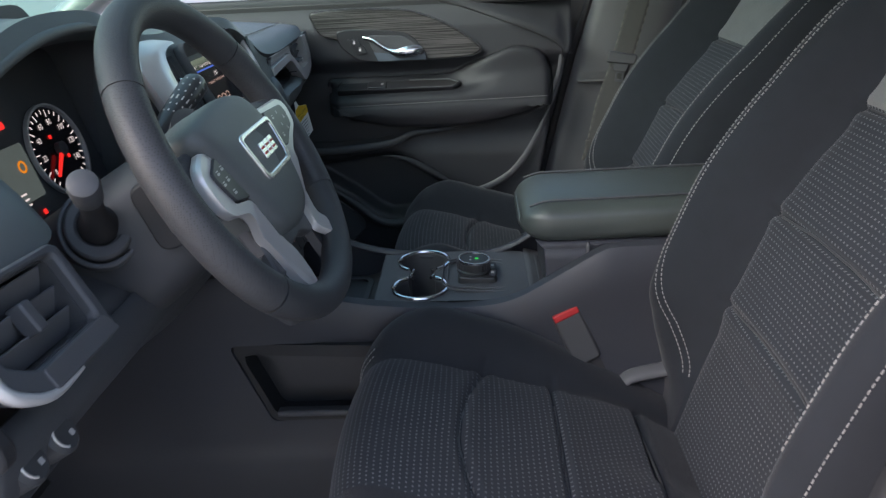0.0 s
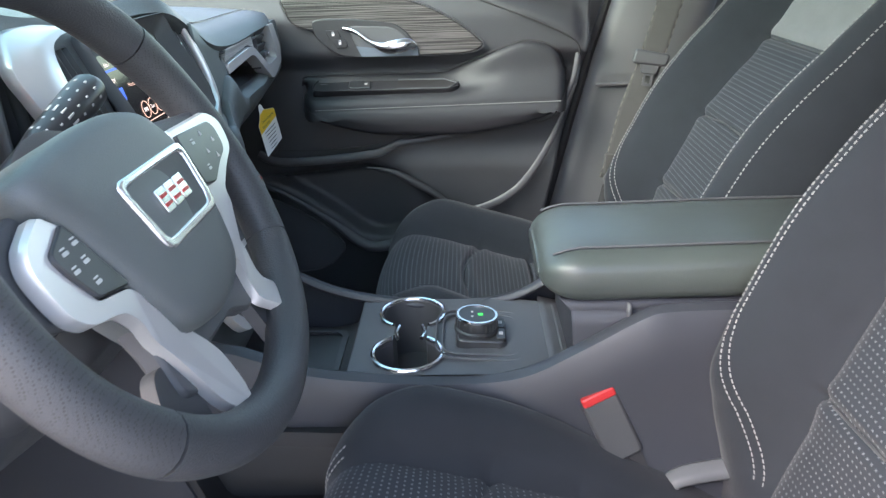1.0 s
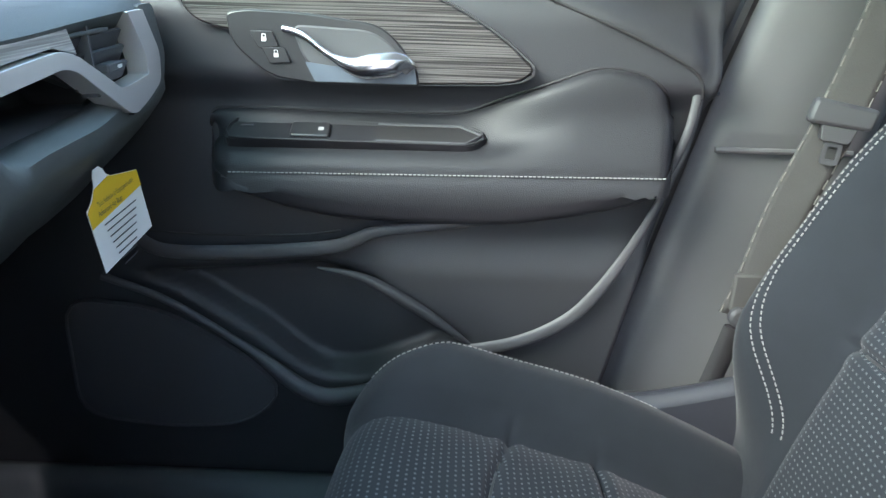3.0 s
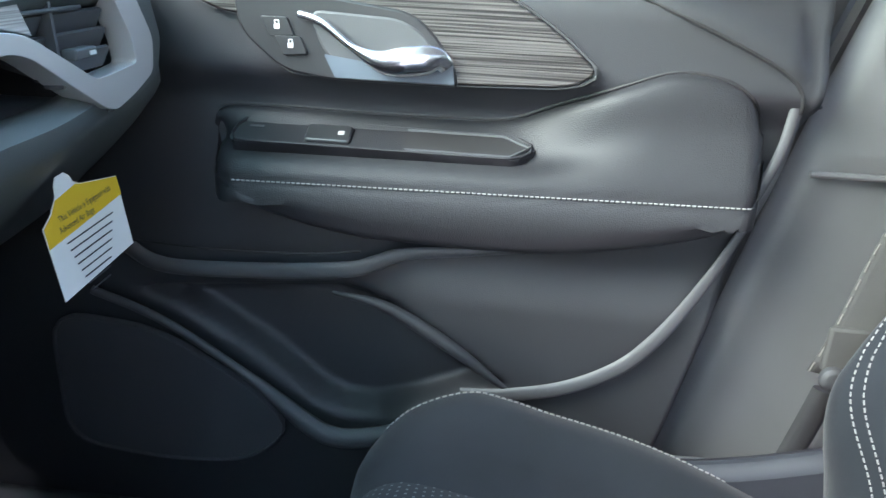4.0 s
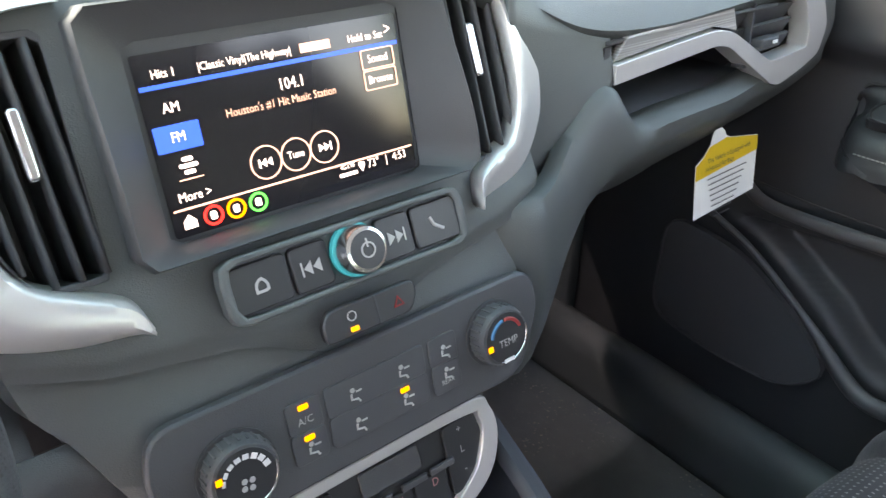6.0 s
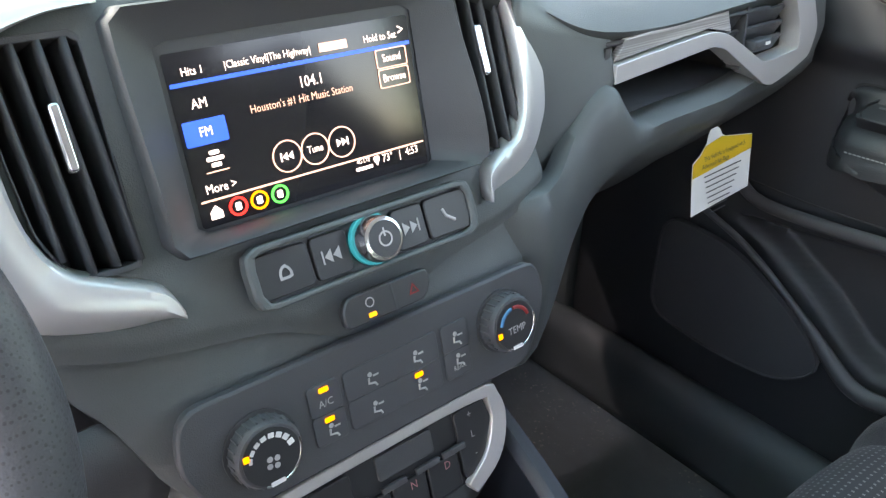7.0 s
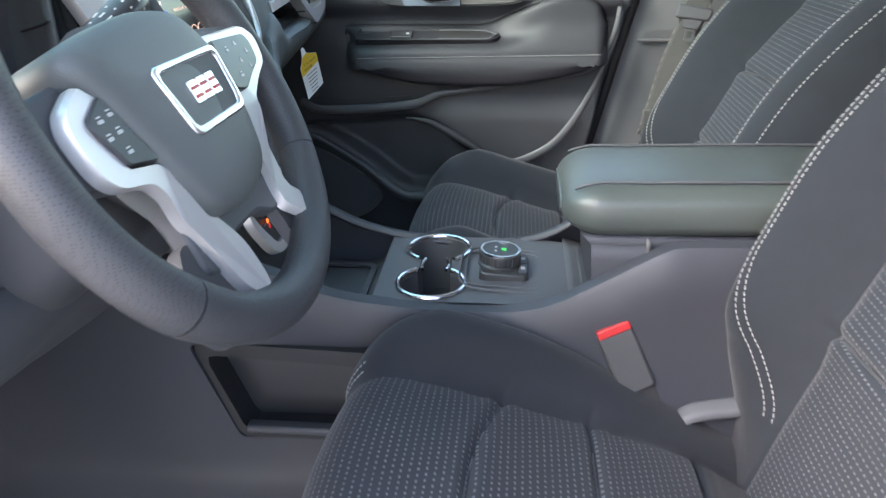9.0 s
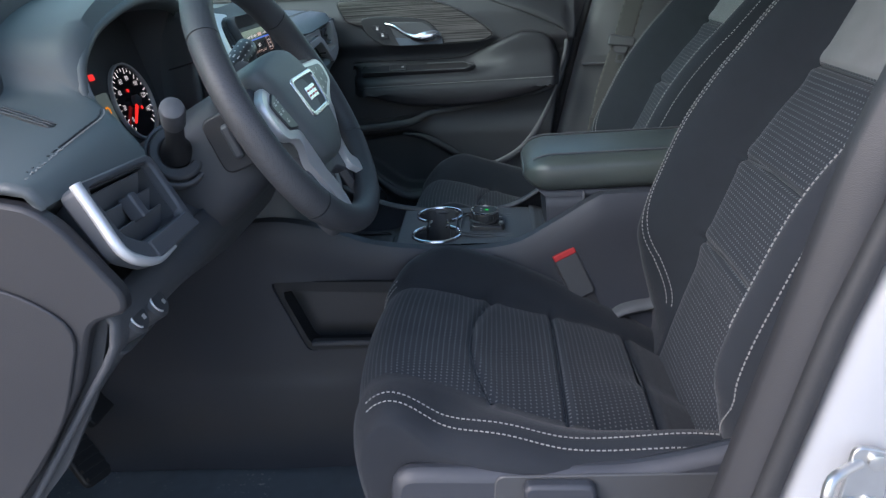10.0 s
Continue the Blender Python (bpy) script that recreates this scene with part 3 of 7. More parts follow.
    brow = [[(x - upright * max(0.0, z - 0.72) ** 0.8, yc + y * spread(mid[i][1]), z) for x, y, z in r] for i, r in enumerate(brow)]

    def bzone(a, b):
        y = (SEC_B[b][0] + SEC_B[b + 1][0]) / 2
        z = mid[a][1]
        if abs(y) > 0.152:
            return "bolster" if y * outer > 0 else "inner"
        return "low" if z < 0.762 else "mid" if z < 0.887 else "high" if z < 1.014 else "top"
    for z, nm, mt, lb in (("low", "lower_back_insert", INSERT, "dark cloth with woven grey dots"), ("mid", "middle_back_insert", INSERT, "dark cloth with woven grey dots"),
                          ("high", "upper_back_insert", INSERT, "dark cloth with woven grey dots"), ("top", "shoulder_panel", CLOTH2, "plain grey cloth"),
                          ("bolster", "outer_back_bolster", CLOTH, "plain charcoal cloth"), ("inner", "inner_back_bolster", CLOTH, "plain charcoal cloth")):
        split_part(nm, brow, buv, lambda a, b, z=z: bzone(a, b) == z, mt, s, lb)
    for sd in bs:
        ln = []
        for b, (y, h, k) in enumerate(SEC_B):
            if abs(y) < 0.150:
                i = int(np.argmin([abs(sd(c, y)) for c in mid]))
                ln.append(np.array(brow[i][b]) + np.array((-0.0012, 0, 0.0006)))
        part("seam", Geo().tube(curve_through(ln[::6], 50), 0.0016, 6), DARKP, s, "dark sewn seam")
    lo = next(i for i, c in enumerate(mid) if c[1] > 0.645)
    hi = next(i for i, c in enumerate(mid) if c[1] > 1.25)
    for sd in (1, -1):
        # the double seam starts at the insert and swings out onto the bolster
        bent = []
        for i in range(len(brow)):
            w = step(0.645, 0.80, mid[i][1]) if sd > 0 else step(0.60, 0.72, mid[i][1])
            bent.append(w)
        for off in ((0.0, 0.009) if sd > 0 else (-0.020, 0.012)):
            line = []
            for i in range(lo if off > -0.01 else next(k for k, c in enumerate(mid) if c[1] > 0.77), hi):
                y = sd * (0.160 + (0.052 if sd > 0 else 0.070) * bent[i] ** 0.8 + off)
                c = min(max(col(SEC_B, y) - 0.5, 0), len(SEC_B) - 2)
                f = (y - SEC_B[int(c)][0]) / (SEC_B[int(c) + 1][0] - SEC_B[int(c)][0])
                p = np.array(brow[i][int(c)]) * (1 - f) + np.array(brow[i][int(c) + 1]) * f
                line.append(p)
            line = np.array(line)
            d = np.concatenate([[0], np.cumsum(np.linalg.norm(np.diff(line, axis=0), axis=1))])
            g = Geo()
            for q in np.arange(0, d[-1] - 0.006, 0.0064):
                seg = np.array([[np.interp(t, d, line[:, k]) for k in range(3)] for t in (q, q + 0.002, q + 0.004)])
                g.tube(seg + np.array((-0.0008, 0, 0.0005)), 0.0008, 6)
            part("topstitch", g, THREAD, s, "pale double topstitching")
    # back shell, base, side shield
    rows2 = [[(x + 0.115, yc + y, z) for y in np.linspace(-0.20, 0.20, 9)] for x, z in curve_through([(0.20, 0.50), (0.27, 0.65), (0.36, 0.85), (0.47, 1.05), (0.57, 1.22)], 14)]
    part("back_shell", Geo().sheet(rows2), DARKP, s, "black plastic seat back shell", thick=0.02)
    part("seat_pan", Geo().box((0.02, yc, 0.48), (0.44, 0.44, 0.10)), DARKP, s, bevel=0.02)
    for sd in (-1, 1):
        part("rail", Geo().box((0.02, yc + sd * 0.17, 0.385), (0.50, 0.045, 0.13)), DARKP, s, "black steel seat rail", bevel=0.008)
    m = plane_at((0, yc + outer * 0.252, rise * 0.8), (1, 0, 0), (0, 0, 1)) if outer < 0 else plane_at((0, yc + outer * 0.252, 0), (-1, 0, 0), (0, 0, 1))
    fx = 1 if outer < 0 else -1
    out = rounded([(fx * -0.195, 0.43), (fx * 0.30, 0.43), (fx * 0.34, 0.650), (fx * 0.22, 0.675), (fx * 0.13, 0.650), (fx * 0.07, 0.638), (fx * -0.06, 0.636), (fx * -0.185, 0.638)][::fx], 0.03)
    shield = part("side_shield", Geo(m).plate(out, -0.02, 0.010), FLANK, s, "charcoal plastic seat side shield", bevel=0.012)
    lever = rounded([(fx * -0.036, 0.592), (fx * 0.040, 0.590), (fx * 0.037, 0.632), (fx * -0.042, 0.632)][::fx], 0.012)
    part("lever_recess", Geo(m).plate(rounded([(fx * -0.075, 0.57), (fx * 0.20, 0.57), (fx * 0.20, 0.637), (fx * -0.07, 0.634)][::fx], 0.012), 0.008, 0.0115), DARKP, s, bevel=0.002)
    part("lever", Geo(m).plate(lever, 0.010, 0.026, 0.03), FLANK, s, "black seat height lever", bevel=0.006)
    return s


seat("driver_seat", -0.350, -1, "charcoal cloth front seat with dotted inserts and pale stitching", 0.026, 0.085)
seat("passenger_seat", 0.338, 1, "charcoal cloth front seat with dotted inserts beside the far door")


# ---- centre console ----
con = thing("center_console", (0.0, 0.0, 0.33), "charcoal plastic centre console with cup holders and padded armrest", "car console")
# side walls, swept along the car: (x, half width at the top, z of the rim, half width at the foot)
ST = [(-1.10, 0.15, 0.66, 0.20), (-0.90, 0.14, 0.69, 0.18), (-0.72, 0.13, 0.725, 0.168), (-0.60, 0.135, 0.765, 0.165), (-0.45, 0.135, 0.79, 0.165), (-0.36, 0.125, 0.775, 0.16), (-0.28, 0.118, 0.742, 0.155), (-0.20, 0.112, 0.727, 0.15),
      (-0.10, 0.110, 0.722, 0.148), (-0.03, 0.112, 0.732, 0.146), (0.03, 0.115, 0.765, 0.145), (0.10, 0.118, 0.808, 0.145), (0.13, 0.116, 0.812, 0.145), (0.22, 0.112, 0.812, 0.142), (0.42, 0.11, 0.812, 0.14)]
ST = curve_through(ST, 96)
slot_m = plane_at((0, -0.1400, 0.62), (1, 0, 0), (0, 0.10, 1)) @ Matrix.Translation((0, -0.62, 0))
slot_hole = rounded([(-0.446, 0.684), (-0.20, 0.676), (-0.20, 0.560), (-0.392, 0.558)][::-1], [0.01, 0.02, 0.012, 0.014])
for sd, nm in ((-1, "side_panel"), (1, "side_panel")):
    rows = []
    for x, w, z, f in ST:
        rows.append([(x, sd * (w - 0.022), z - 0.004), (x, sd * (w - 0.014), z), (x, sd * (w - 0.004), z - 0.003), (x, sd * w, z - 0.012), (x, sd * (w + 0.004), z - 0.05),
                     (x, sd * (w + 0.002), z - 0.075), (x, sd * (w + 0.006), z - 0.13), (x, sd * (f - 0.012), 0.525), (x, sd * (f - 0.006), 0.505), (x, sd * f, 0.49), (x, sd * (f + 0.004), 0.33)])
    flank = part(nm, Geo().sheet(rows), FLANK, con, "charcoal plastic console flank", thick=0.006)
    if sd < 0:
        cut(flank, [Geo(slot_m).plate(slot_hole, -0.03, 0.03)])
# frame and pocket of the storage slot beside the driver's knee; near-black back paints its shade
slot_in = rounded([(-0.430, 0.667), (-0.205, 0.657), (-0.205, 0.570), (-0.385, 0.567)][::-1], [0.01, 0.02, 0.012, 0.014])
part("slot_frame", Geo(slot_m).ring(slot_hole, slot_in, -0.050, 0.001), RUBBER, con, "dark frame of the side storage slot", bevel=0.001)
part("slot_shade_back", Geo(slot_m).plate(slot_in, -0.050, -0.042), GLOSSB, con)
part("slot_lip", Geo(slot_m).box((-0.295, 0.570, -0.004), (0.18, 0.010, 0.018)), LIGHTTRIM, con, bevel=0.003)
# top deck with the two joined cup wells
N = 96


def two_cups(r, gapw, x0=-0.166, ya=-0.050, yb=0.053):
    """Outline of two round wells joined by a slot."""
    pts = []
    a0 = math.asin(gapw / r)
    for a in np.linspace(math.pi / 2 + a0, 2.5 * math.pi - a0, 40):
        pts.append((x0 + r * math.cos(a), ya + r * math.sin(a)))
    for a in np.linspace(-math.pi / 2 + a0, 1.5 * math.pi - a0, 40):
        pts.append((x0 + 0.96 * r * math.cos(a), yb + 0.96 * r * math.sin(a)))
    return even([*pts, pts[0]], N, True)


deck = plane_at((0, 0, 0.727), (1, 0, 0), (0, 1, 0))
well = two_cups(0.0395, 0.021)
c0 = np.array((-0.166, 0.0015))
ring_out = [(-0.2325, -0.0965), (0.0, -0.0965), (0.0, 0.0965), (-0.2325, 0.0965)]


def outer_of(p):
    d = p - c0
    k = min((abs((lim - c0[i]) / d[i]) for i, lim in ((0, -0.232 if d[0] < 0 else 0.0), (1, -0.0965 if d[1] < 0 else 0.0965)) if abs(d[i]) > 1e-9))
    return c0 + d * k


outer = np.array([outer_of(p) for p in well])
g = Geo(deck)
i = g.put([(*p, 0) for p in outer] + [(*p, 0) for p in well])
g.f = [(i + k, i + (k + 1) % N, i + N + (k + 1) % N, i + N + k) for k in range(N)]
part("top_deck", g, PLASTIC, con, "charcoal console deck")
g = Geo(deck)
i = g.put([(*p, 0) for p in well] + [(*(c0 + (p - c0) * 0.93), -0.075) for p in well])
g.f = [(i + k, i + (k + 1) % N, i + N + (k + 1) % N, i + N + k) for k in range(N)] + [tuple(range(i + N, i + 2 * N))]
part("cup_well", g, DARKP, con, "deep black cup wells")
for sd, yy in ((-1, -0.050), (1, 0.053)):
    a0 = 0.58
    arc = [(-0.166 + 0.0415 * math.cos(a), yy + 0.0415 * math.sin(a), 0.729) for a in (np.linspace(math.pi / 2 + a0, 2.5 * math.pi - a0, 44) if sd < 0 else np.linspace(-math.pi / 2 + a0, 1.5 * math.pi - a0, 44))]
    part("cup_ring", Geo().tube(arc, 0.0032, 8), CHROME, con, "chrome cup holder ring")
    part("cup_lip", Geo().tube([(x, y, z - 0.006) for x, y, z in arc], 0.0028, 6), DARKP, con)
for xx in (-0.184, -0.148):
    part("cup_bridge", Geo().tube([(xx + 0.003 * (1 if xx < -0.166 else -1), -0.014, 0.7285), (xx, 0.0015, 0.7285), (xx + 0.003 * (1 if xx < -0.166 else -1), 0.018, 0.7285)], 0.0026, 8), CHROME, con, "chrome link of the cup rings")
# front tray
rows = [[(x, y, z) for y in np.linspace(-0.10, 0.10, 9)] for x, z in curve_through([(-0.2325, 0.727), (-0.236, 0.70), (-0.262, 0.685), (-0.33, 0.683), (-0.40, 0.69), (-0.43, 0.72), (-0.45, 0.78)], 24)]
part("tray", Geo().sheet(rows), DARKP, con, "black rubber lined front tray", thick=0.004)
part("tray_mat", Geo(plane_at((-0.305, 0, 0.688), (1, 0, 0), (0, 1, 0))).ring(rrect(0.10, 0.16, 0.02), rrect(0.085, 0.145, 0.016), 0, 0.004), DARKP, con)
# drive mode dial on its plinth
dm = plane_at((-0.078, -0.005, 0.728), (0, 1, 0), (-1, 0, 0.06))
dial = part("dial_plinth", Geo(dm).plate(rrect(0.066, 0.062, 0.010), -0.004, 0.008, 0.04), GLOSSB, con, "black plinth of the drive dial", bevel=0.002)
for k, (o, r) in enumerate(((0.104, 0.022), (0.126, 0.034))):
    part("deck_rib", Geo(shifted(dm, 0, -0.002 * k)).ring(rrect(o, o * 0.92, r), rrect(o - 0.004, o * 0.92 - 0.004, r), -0.002, 0.0018), PLASTIC, con, bevel=0.0008)
knob = shifted(dm, 0, 0.006, 0.008)
part("dial", Geo(knob).turned([(0.0275, 0), (0.0275, 0.003), (0.0250, 0.005), (0.0250, 0.016), (0.0240, 0.019)], 40), GLOSSB, con, "round black drive mode dial")
part("dial_ring", Geo(knob).ring(circle(0.0252, n=40), circle(0.0222, n=40), 0.0170, 0.0202), CHROME, con, "bright ring of the dial")
g = Geo(knob)
for a in np.linspace(0, 2 * math.pi, 28, endpoint=False):
    g.box((0.0252 * math.cos(a), 0.0252 * math.sin(a), 0.010), (0.0018, 0.0018, 0.010))
part("dial_ribs", g, GLOSSB, con)
part("dial_mark", Geo(shifted(knob, 0, -0.004, 0.0192)).plate(rrect(0.005, 0.006, 0.001), 0, 0.0006), LITGREEN, con, "lit green drive symbol")
for dx in (-0.006, 0.006):
    part("dial_mark", Geo(shifted(knob, dx, 0.006, 0.0192)).plate(rrect(0.004, 0.003, 0.001), 0, 0.0005), ICON, con)
for dx in (-0.014, 0.014):
    b = part("dial_button", Geo(shifted(dm, dx, -0.0235, 0.008)).plate(rrect(0.024, 0.011, 0.003), 0, 0.002), GLOSSB, con, bevel=0.0006)
    part("icon", Geo(shifted(dm, dx, -0.0235, 0.0102)).plate(rrect(0.007, 0.005, 0.001), 0, 0.0004), ICON, b)
# sloping deck behind the dial, up to the armrest box
rows = [[(x, y, z) for y in np.linspace(-0.098, 0.098, 9)] for x, z in curve_through([(0.0, 0.727), (0.02, 0.722), (0.05, 0.712), (0.075, 0.716), (0.08, 0.76), (0.082, 0.81)], 20)]
part("rear_deck", Geo().sheet(rows), PLASTIC, con, thick=0.004)
for xx in (0.018, 0.045):
    part("deck_rib", Geo().tube([(xx, y, 0.7225 - 0.36 * max(0, xx - 0.02)) for y in np.linspace(-0.06, 0.08, 7)], 0.003, 6), PLASTIC, con)
# armrest box and padded lid
box = []
for x in np.linspace(0.02, 0.50, 12):
    o = rrect(0.19, 0.20, 0.02, 0, 0.705)
    box.append([(x - 0.06 * min(0, (v - 0.8)), u, v) for u, v in o])
part("armrest_box", Geo().solid(box), FLANK, con, "charcoal armrest bin", bevel=0.0)
lid = []
for x in [-0.015 + 0.05 * (1 - math.cos(a)) for a in np.linspace(0.02, math.pi / 2, 16)] + list(np.linspace(0.04, 0.44, 14)):
    e = min(1.0, max(0.03, (x + 0.015) / 0.05))
    e = math.sqrt(1 - (1 - e) ** 2) if e < 1 else 1.0
    w, zc, hh = 0.098 * (0.42 + 0.58 * e ** 0.6), 0.836 + 0.004 * step(0, 0.3, x), 0.032 * e
    sec = []
    for a in np.linspace(0, 2 * math.pi, 36, endpoint=False):
        ca, sa = math.cos(a), math.sin(a)
        yy = w * np.sign(ca) * abs(ca) ** 0.5
        zz = hh * np.sign(sa) * abs(sa) ** (0.55 if sa > 0 else 0.7)
        if sa > 0:
            zz += 0.004 * math.cos(yy / w * math.pi / 2)
        sec.append((x, yy, zc + zz))
    lid.append(sec)
armlid = part("armrest_lid", Geo().solid(lid), LID, con, "padded charcoal vinyl armrest lid", sharp=70)
for yy in (-0.072, 0.072):
    g = Geo()
    for q in np.arange(0.0, 0.40, 0.0065):
        g.tube([(q + a, yy, 0.8700 + 0.004 * step(0, 0.3, q) - 0.012 * (1 - step(-0.02, 0.03, q))) for a in (0, 0.0022, 0.0044)], 0.0007, 5)
    part("topstitch", g, LIGHTTRIM, armlid, "dark seam of the lid")
for yy in (-0.072, 0.072):
    part("lid_seam", Geo().tube([(q, yy, 0.8690 + 0.004 * step(0, 0.3, q) - 0.012 * (1 - step(-0.02, 0.03, q))) for q in np.linspace(0, 0.41, 30)], 0.0016, 6), DARKP, armlid, "dark lid seam")
under = []
for x in np.linspace(0.0, 0.44, 8):
    under.append([(x + 0.03 * (1 - (v - 0.79) / 0.03) * (x < 0.03), u, v) for u, v in rrect(0.176, 0.032, 0.010, 0, 0.797)])
part("lid_base", Geo().solid(under), FLANK, con, "plastic underside of the lid", bevel=0.002)

# grey trim at the foot of the backrest
rows = [[(x, y, z + 0.012 * math.sin(math.pi * t) * (1 if t < 0.5 else 0.6)) for t, y in zip(np.linspace(0, 1, 6), np.linspace(-0.150, -0.108, 6))] for x, z in curve_through([(0.105, 0.575), (0.135, 0.608), (0.165, 0.618), (0.205, 0.628), (0.235, 0.66)], 16)]
part("recliner_trim", Geo().sheet(rows), PLASTIC, con, "grey plastic trim beside the backrest", thick=0.006)

# driver's belt buckle
bk = thing("belt_buckle", (0.07, -0.135, 0.60), "black seat belt buckle with red release button", "belt buckle")
bm_ = plane_at((0.063, -0.123, 0.6775), (0.85, 0.16, 0.36), (-0.40, 0.16, 0.86))
part("housing", Geo(bm_).plate(rrect(0.042, 0.084, 0.008), -0.010, 0.010), DARKP, bk, bevel=0.004)
part("release_button", Geo(shifted(bm_, 0, 0.038, 0)).plate(rrect(0.039, 0.011, 0.003), -0.0085, 0.0108), RED, bk, "red release button", bevel=0.002)
part("strap", Geo(shifted(bm_, 0, -0.075, 0)).plate(rrect(0.036, 0.08, 0.003), -0.003, 0.003), RUBBER, bk)

# ---- steering wheel ----
TILT = radians(28)
WC = Vector((-0.306, -0.365, 1.022))
wm = plane_at(WC, (0, 1, 0), (-math.sin(TILT), 0, math.cos(TILT)))
fm = shifted(wm, 0, 0, 0.012)
wheel = thing("steering_wheel", WC, "black leather steering wheel with satin silver spokes", "steering wheel")
SEAMS = [radians(a) for a in (-141, -32, 38, 142)]
for a0, a1, mt in ((SEAMS[3] - 2 * math.pi, SEAMS[0], PERF), (SEAMS[0], SEAMS[1], LEATHER), (SEAMS[1], SEAMS[2], PERF), (SEAMS[2], SEAMS[3], LEATHER)):
    aa = np.linspace(a0 + 0.006, a1 - 0.006, 40)
    grip = [0.0175 + 0.0015 * math.exp(-((math.degrees(a) % 180 - 40) / 14) ** 2) for a in aa]
    g = Geo(wm).tube([(0.168 * math.cos(a), (0.168 if math.sin(a) > 0 else 0.160) * math.sin(a), 0.0) for a in aa], grip, 18, up=(0, 0, 1))
    part("rim_section", g, mt, wheel, "perforated leather grip" if mt == PERF else "smooth black leather rim", sharp=60)
for a in SEAMS:
    c, s = math.cos(a), math.sin(a)
    part("rim_seam", Geo(wm @ Matrix.Translation((0.168 * c, (0.168 if s > 0 else 0.160) * s, 0.0)) @ plane_at((0, 0, 0), (c, s, 0), (0, 0, 1))).turned([(0.0165, -0.0022), (0.0165, 0.0022)], 18), DARKP, wheel)
hub_out = curve_through([(-0.116, 0.050), (-0.075, 0.061), (-0.01, 0.065), (0.035, 0.058), (0.056, 0.040), (0.066, 0.012), (0.061, -0.020), (0.040, -0.062), (0.005, -0.078), (-0.030, -0.080),
                         (-0.062, -0.070), (-0.080, -0.045), (-0.091, -0.020), (-0.105, 0.020)], 72, True)
rows = []
for k, (sc, h) in enumerate(((1.0, -0.034), (1.0, -0.004), (0.985, 0.004), (0.95, 0.009), (0.86, 0.0125), (0.7, 0.0145), (0.45, 0.016), (0.2, 0.0165))):
    rows.append([(-0.024 * (1 - sc) + u * sc, v * sc - 0.004 * (1 - sc), h) for u, v in hub_out])
part("airbag_cover", Geo(fm).solid(rows), SOFT, wheel, "charcoal airbag cover", sharp=60)
# badge: bright shield frame with plain blocks
badge_o = rounded([(-0.0580, 0.0250), (0.0470, 0.0250), (0.0390, -0.0265), (-0.0500, -0.0265)], 0.009, 6)
badge_i = rounded([(-0.0515, 0.0195), (0.0405, 0.0195), (0.0330, -0.0200), (-0.0440, -0.0200)], 0.006, 6)
part("badge_frame", Geo(shifted(fm, 0, 0, 0.010)).ring(badge_o, badge_i, 0, 0.0085), BADGE, wheel, "polished silver shield frame", bevel=0.0018)
part("badge_field", Geo(shifted(fm, 0, 0, 0.010)).plate(badge_i, 0, 0.0062), DARKP, wheel)
for k in range(3):
    u0 = -0.0270 + 0.0148 * k
    o = rounded([(u0, -0.0082), (u0 + 0.0132, -0.0082), (u0 + 0.0132, 0.0082), (u0, 0.0082)], 0.0015)
    blk = part("badge_block", Geo(shifted(fm, 0, 0, 0.0155)).plate(o, 0, 0.0035), CHROME, wheel, "chrome edged badge block", bevel=0.0006)
    for v0 in (-0.0045, 0.0015):
        part("badge_inlay", Geo(shifted(fm, 0, 0, 0.019)).plate(rrect(0.0092, 0.0022, 0.0005, u0 + 0.0066, v0 + 0.0012), 0, 0.0005), RED, blk, "thin red inlay")
# plastic web below the cover, between the spoke legs
web_o = rounded([(-0.080, -0.030), (0.080, -0.030), (0.074, -0.070), (0.080, -0.104), (0.056, -0.112), (0.030, -0.098), (-0.030, -0.098), (-0.056, -0.112), (-0.080, -0.104), (-0.074, -0.070)][::-1], 0.010)
part("lower_web", Geo(fm).plate(web_o, -0.034, -0.018), PLASTIC, wheel, "charcoal lower hub web", bevel=0.005)
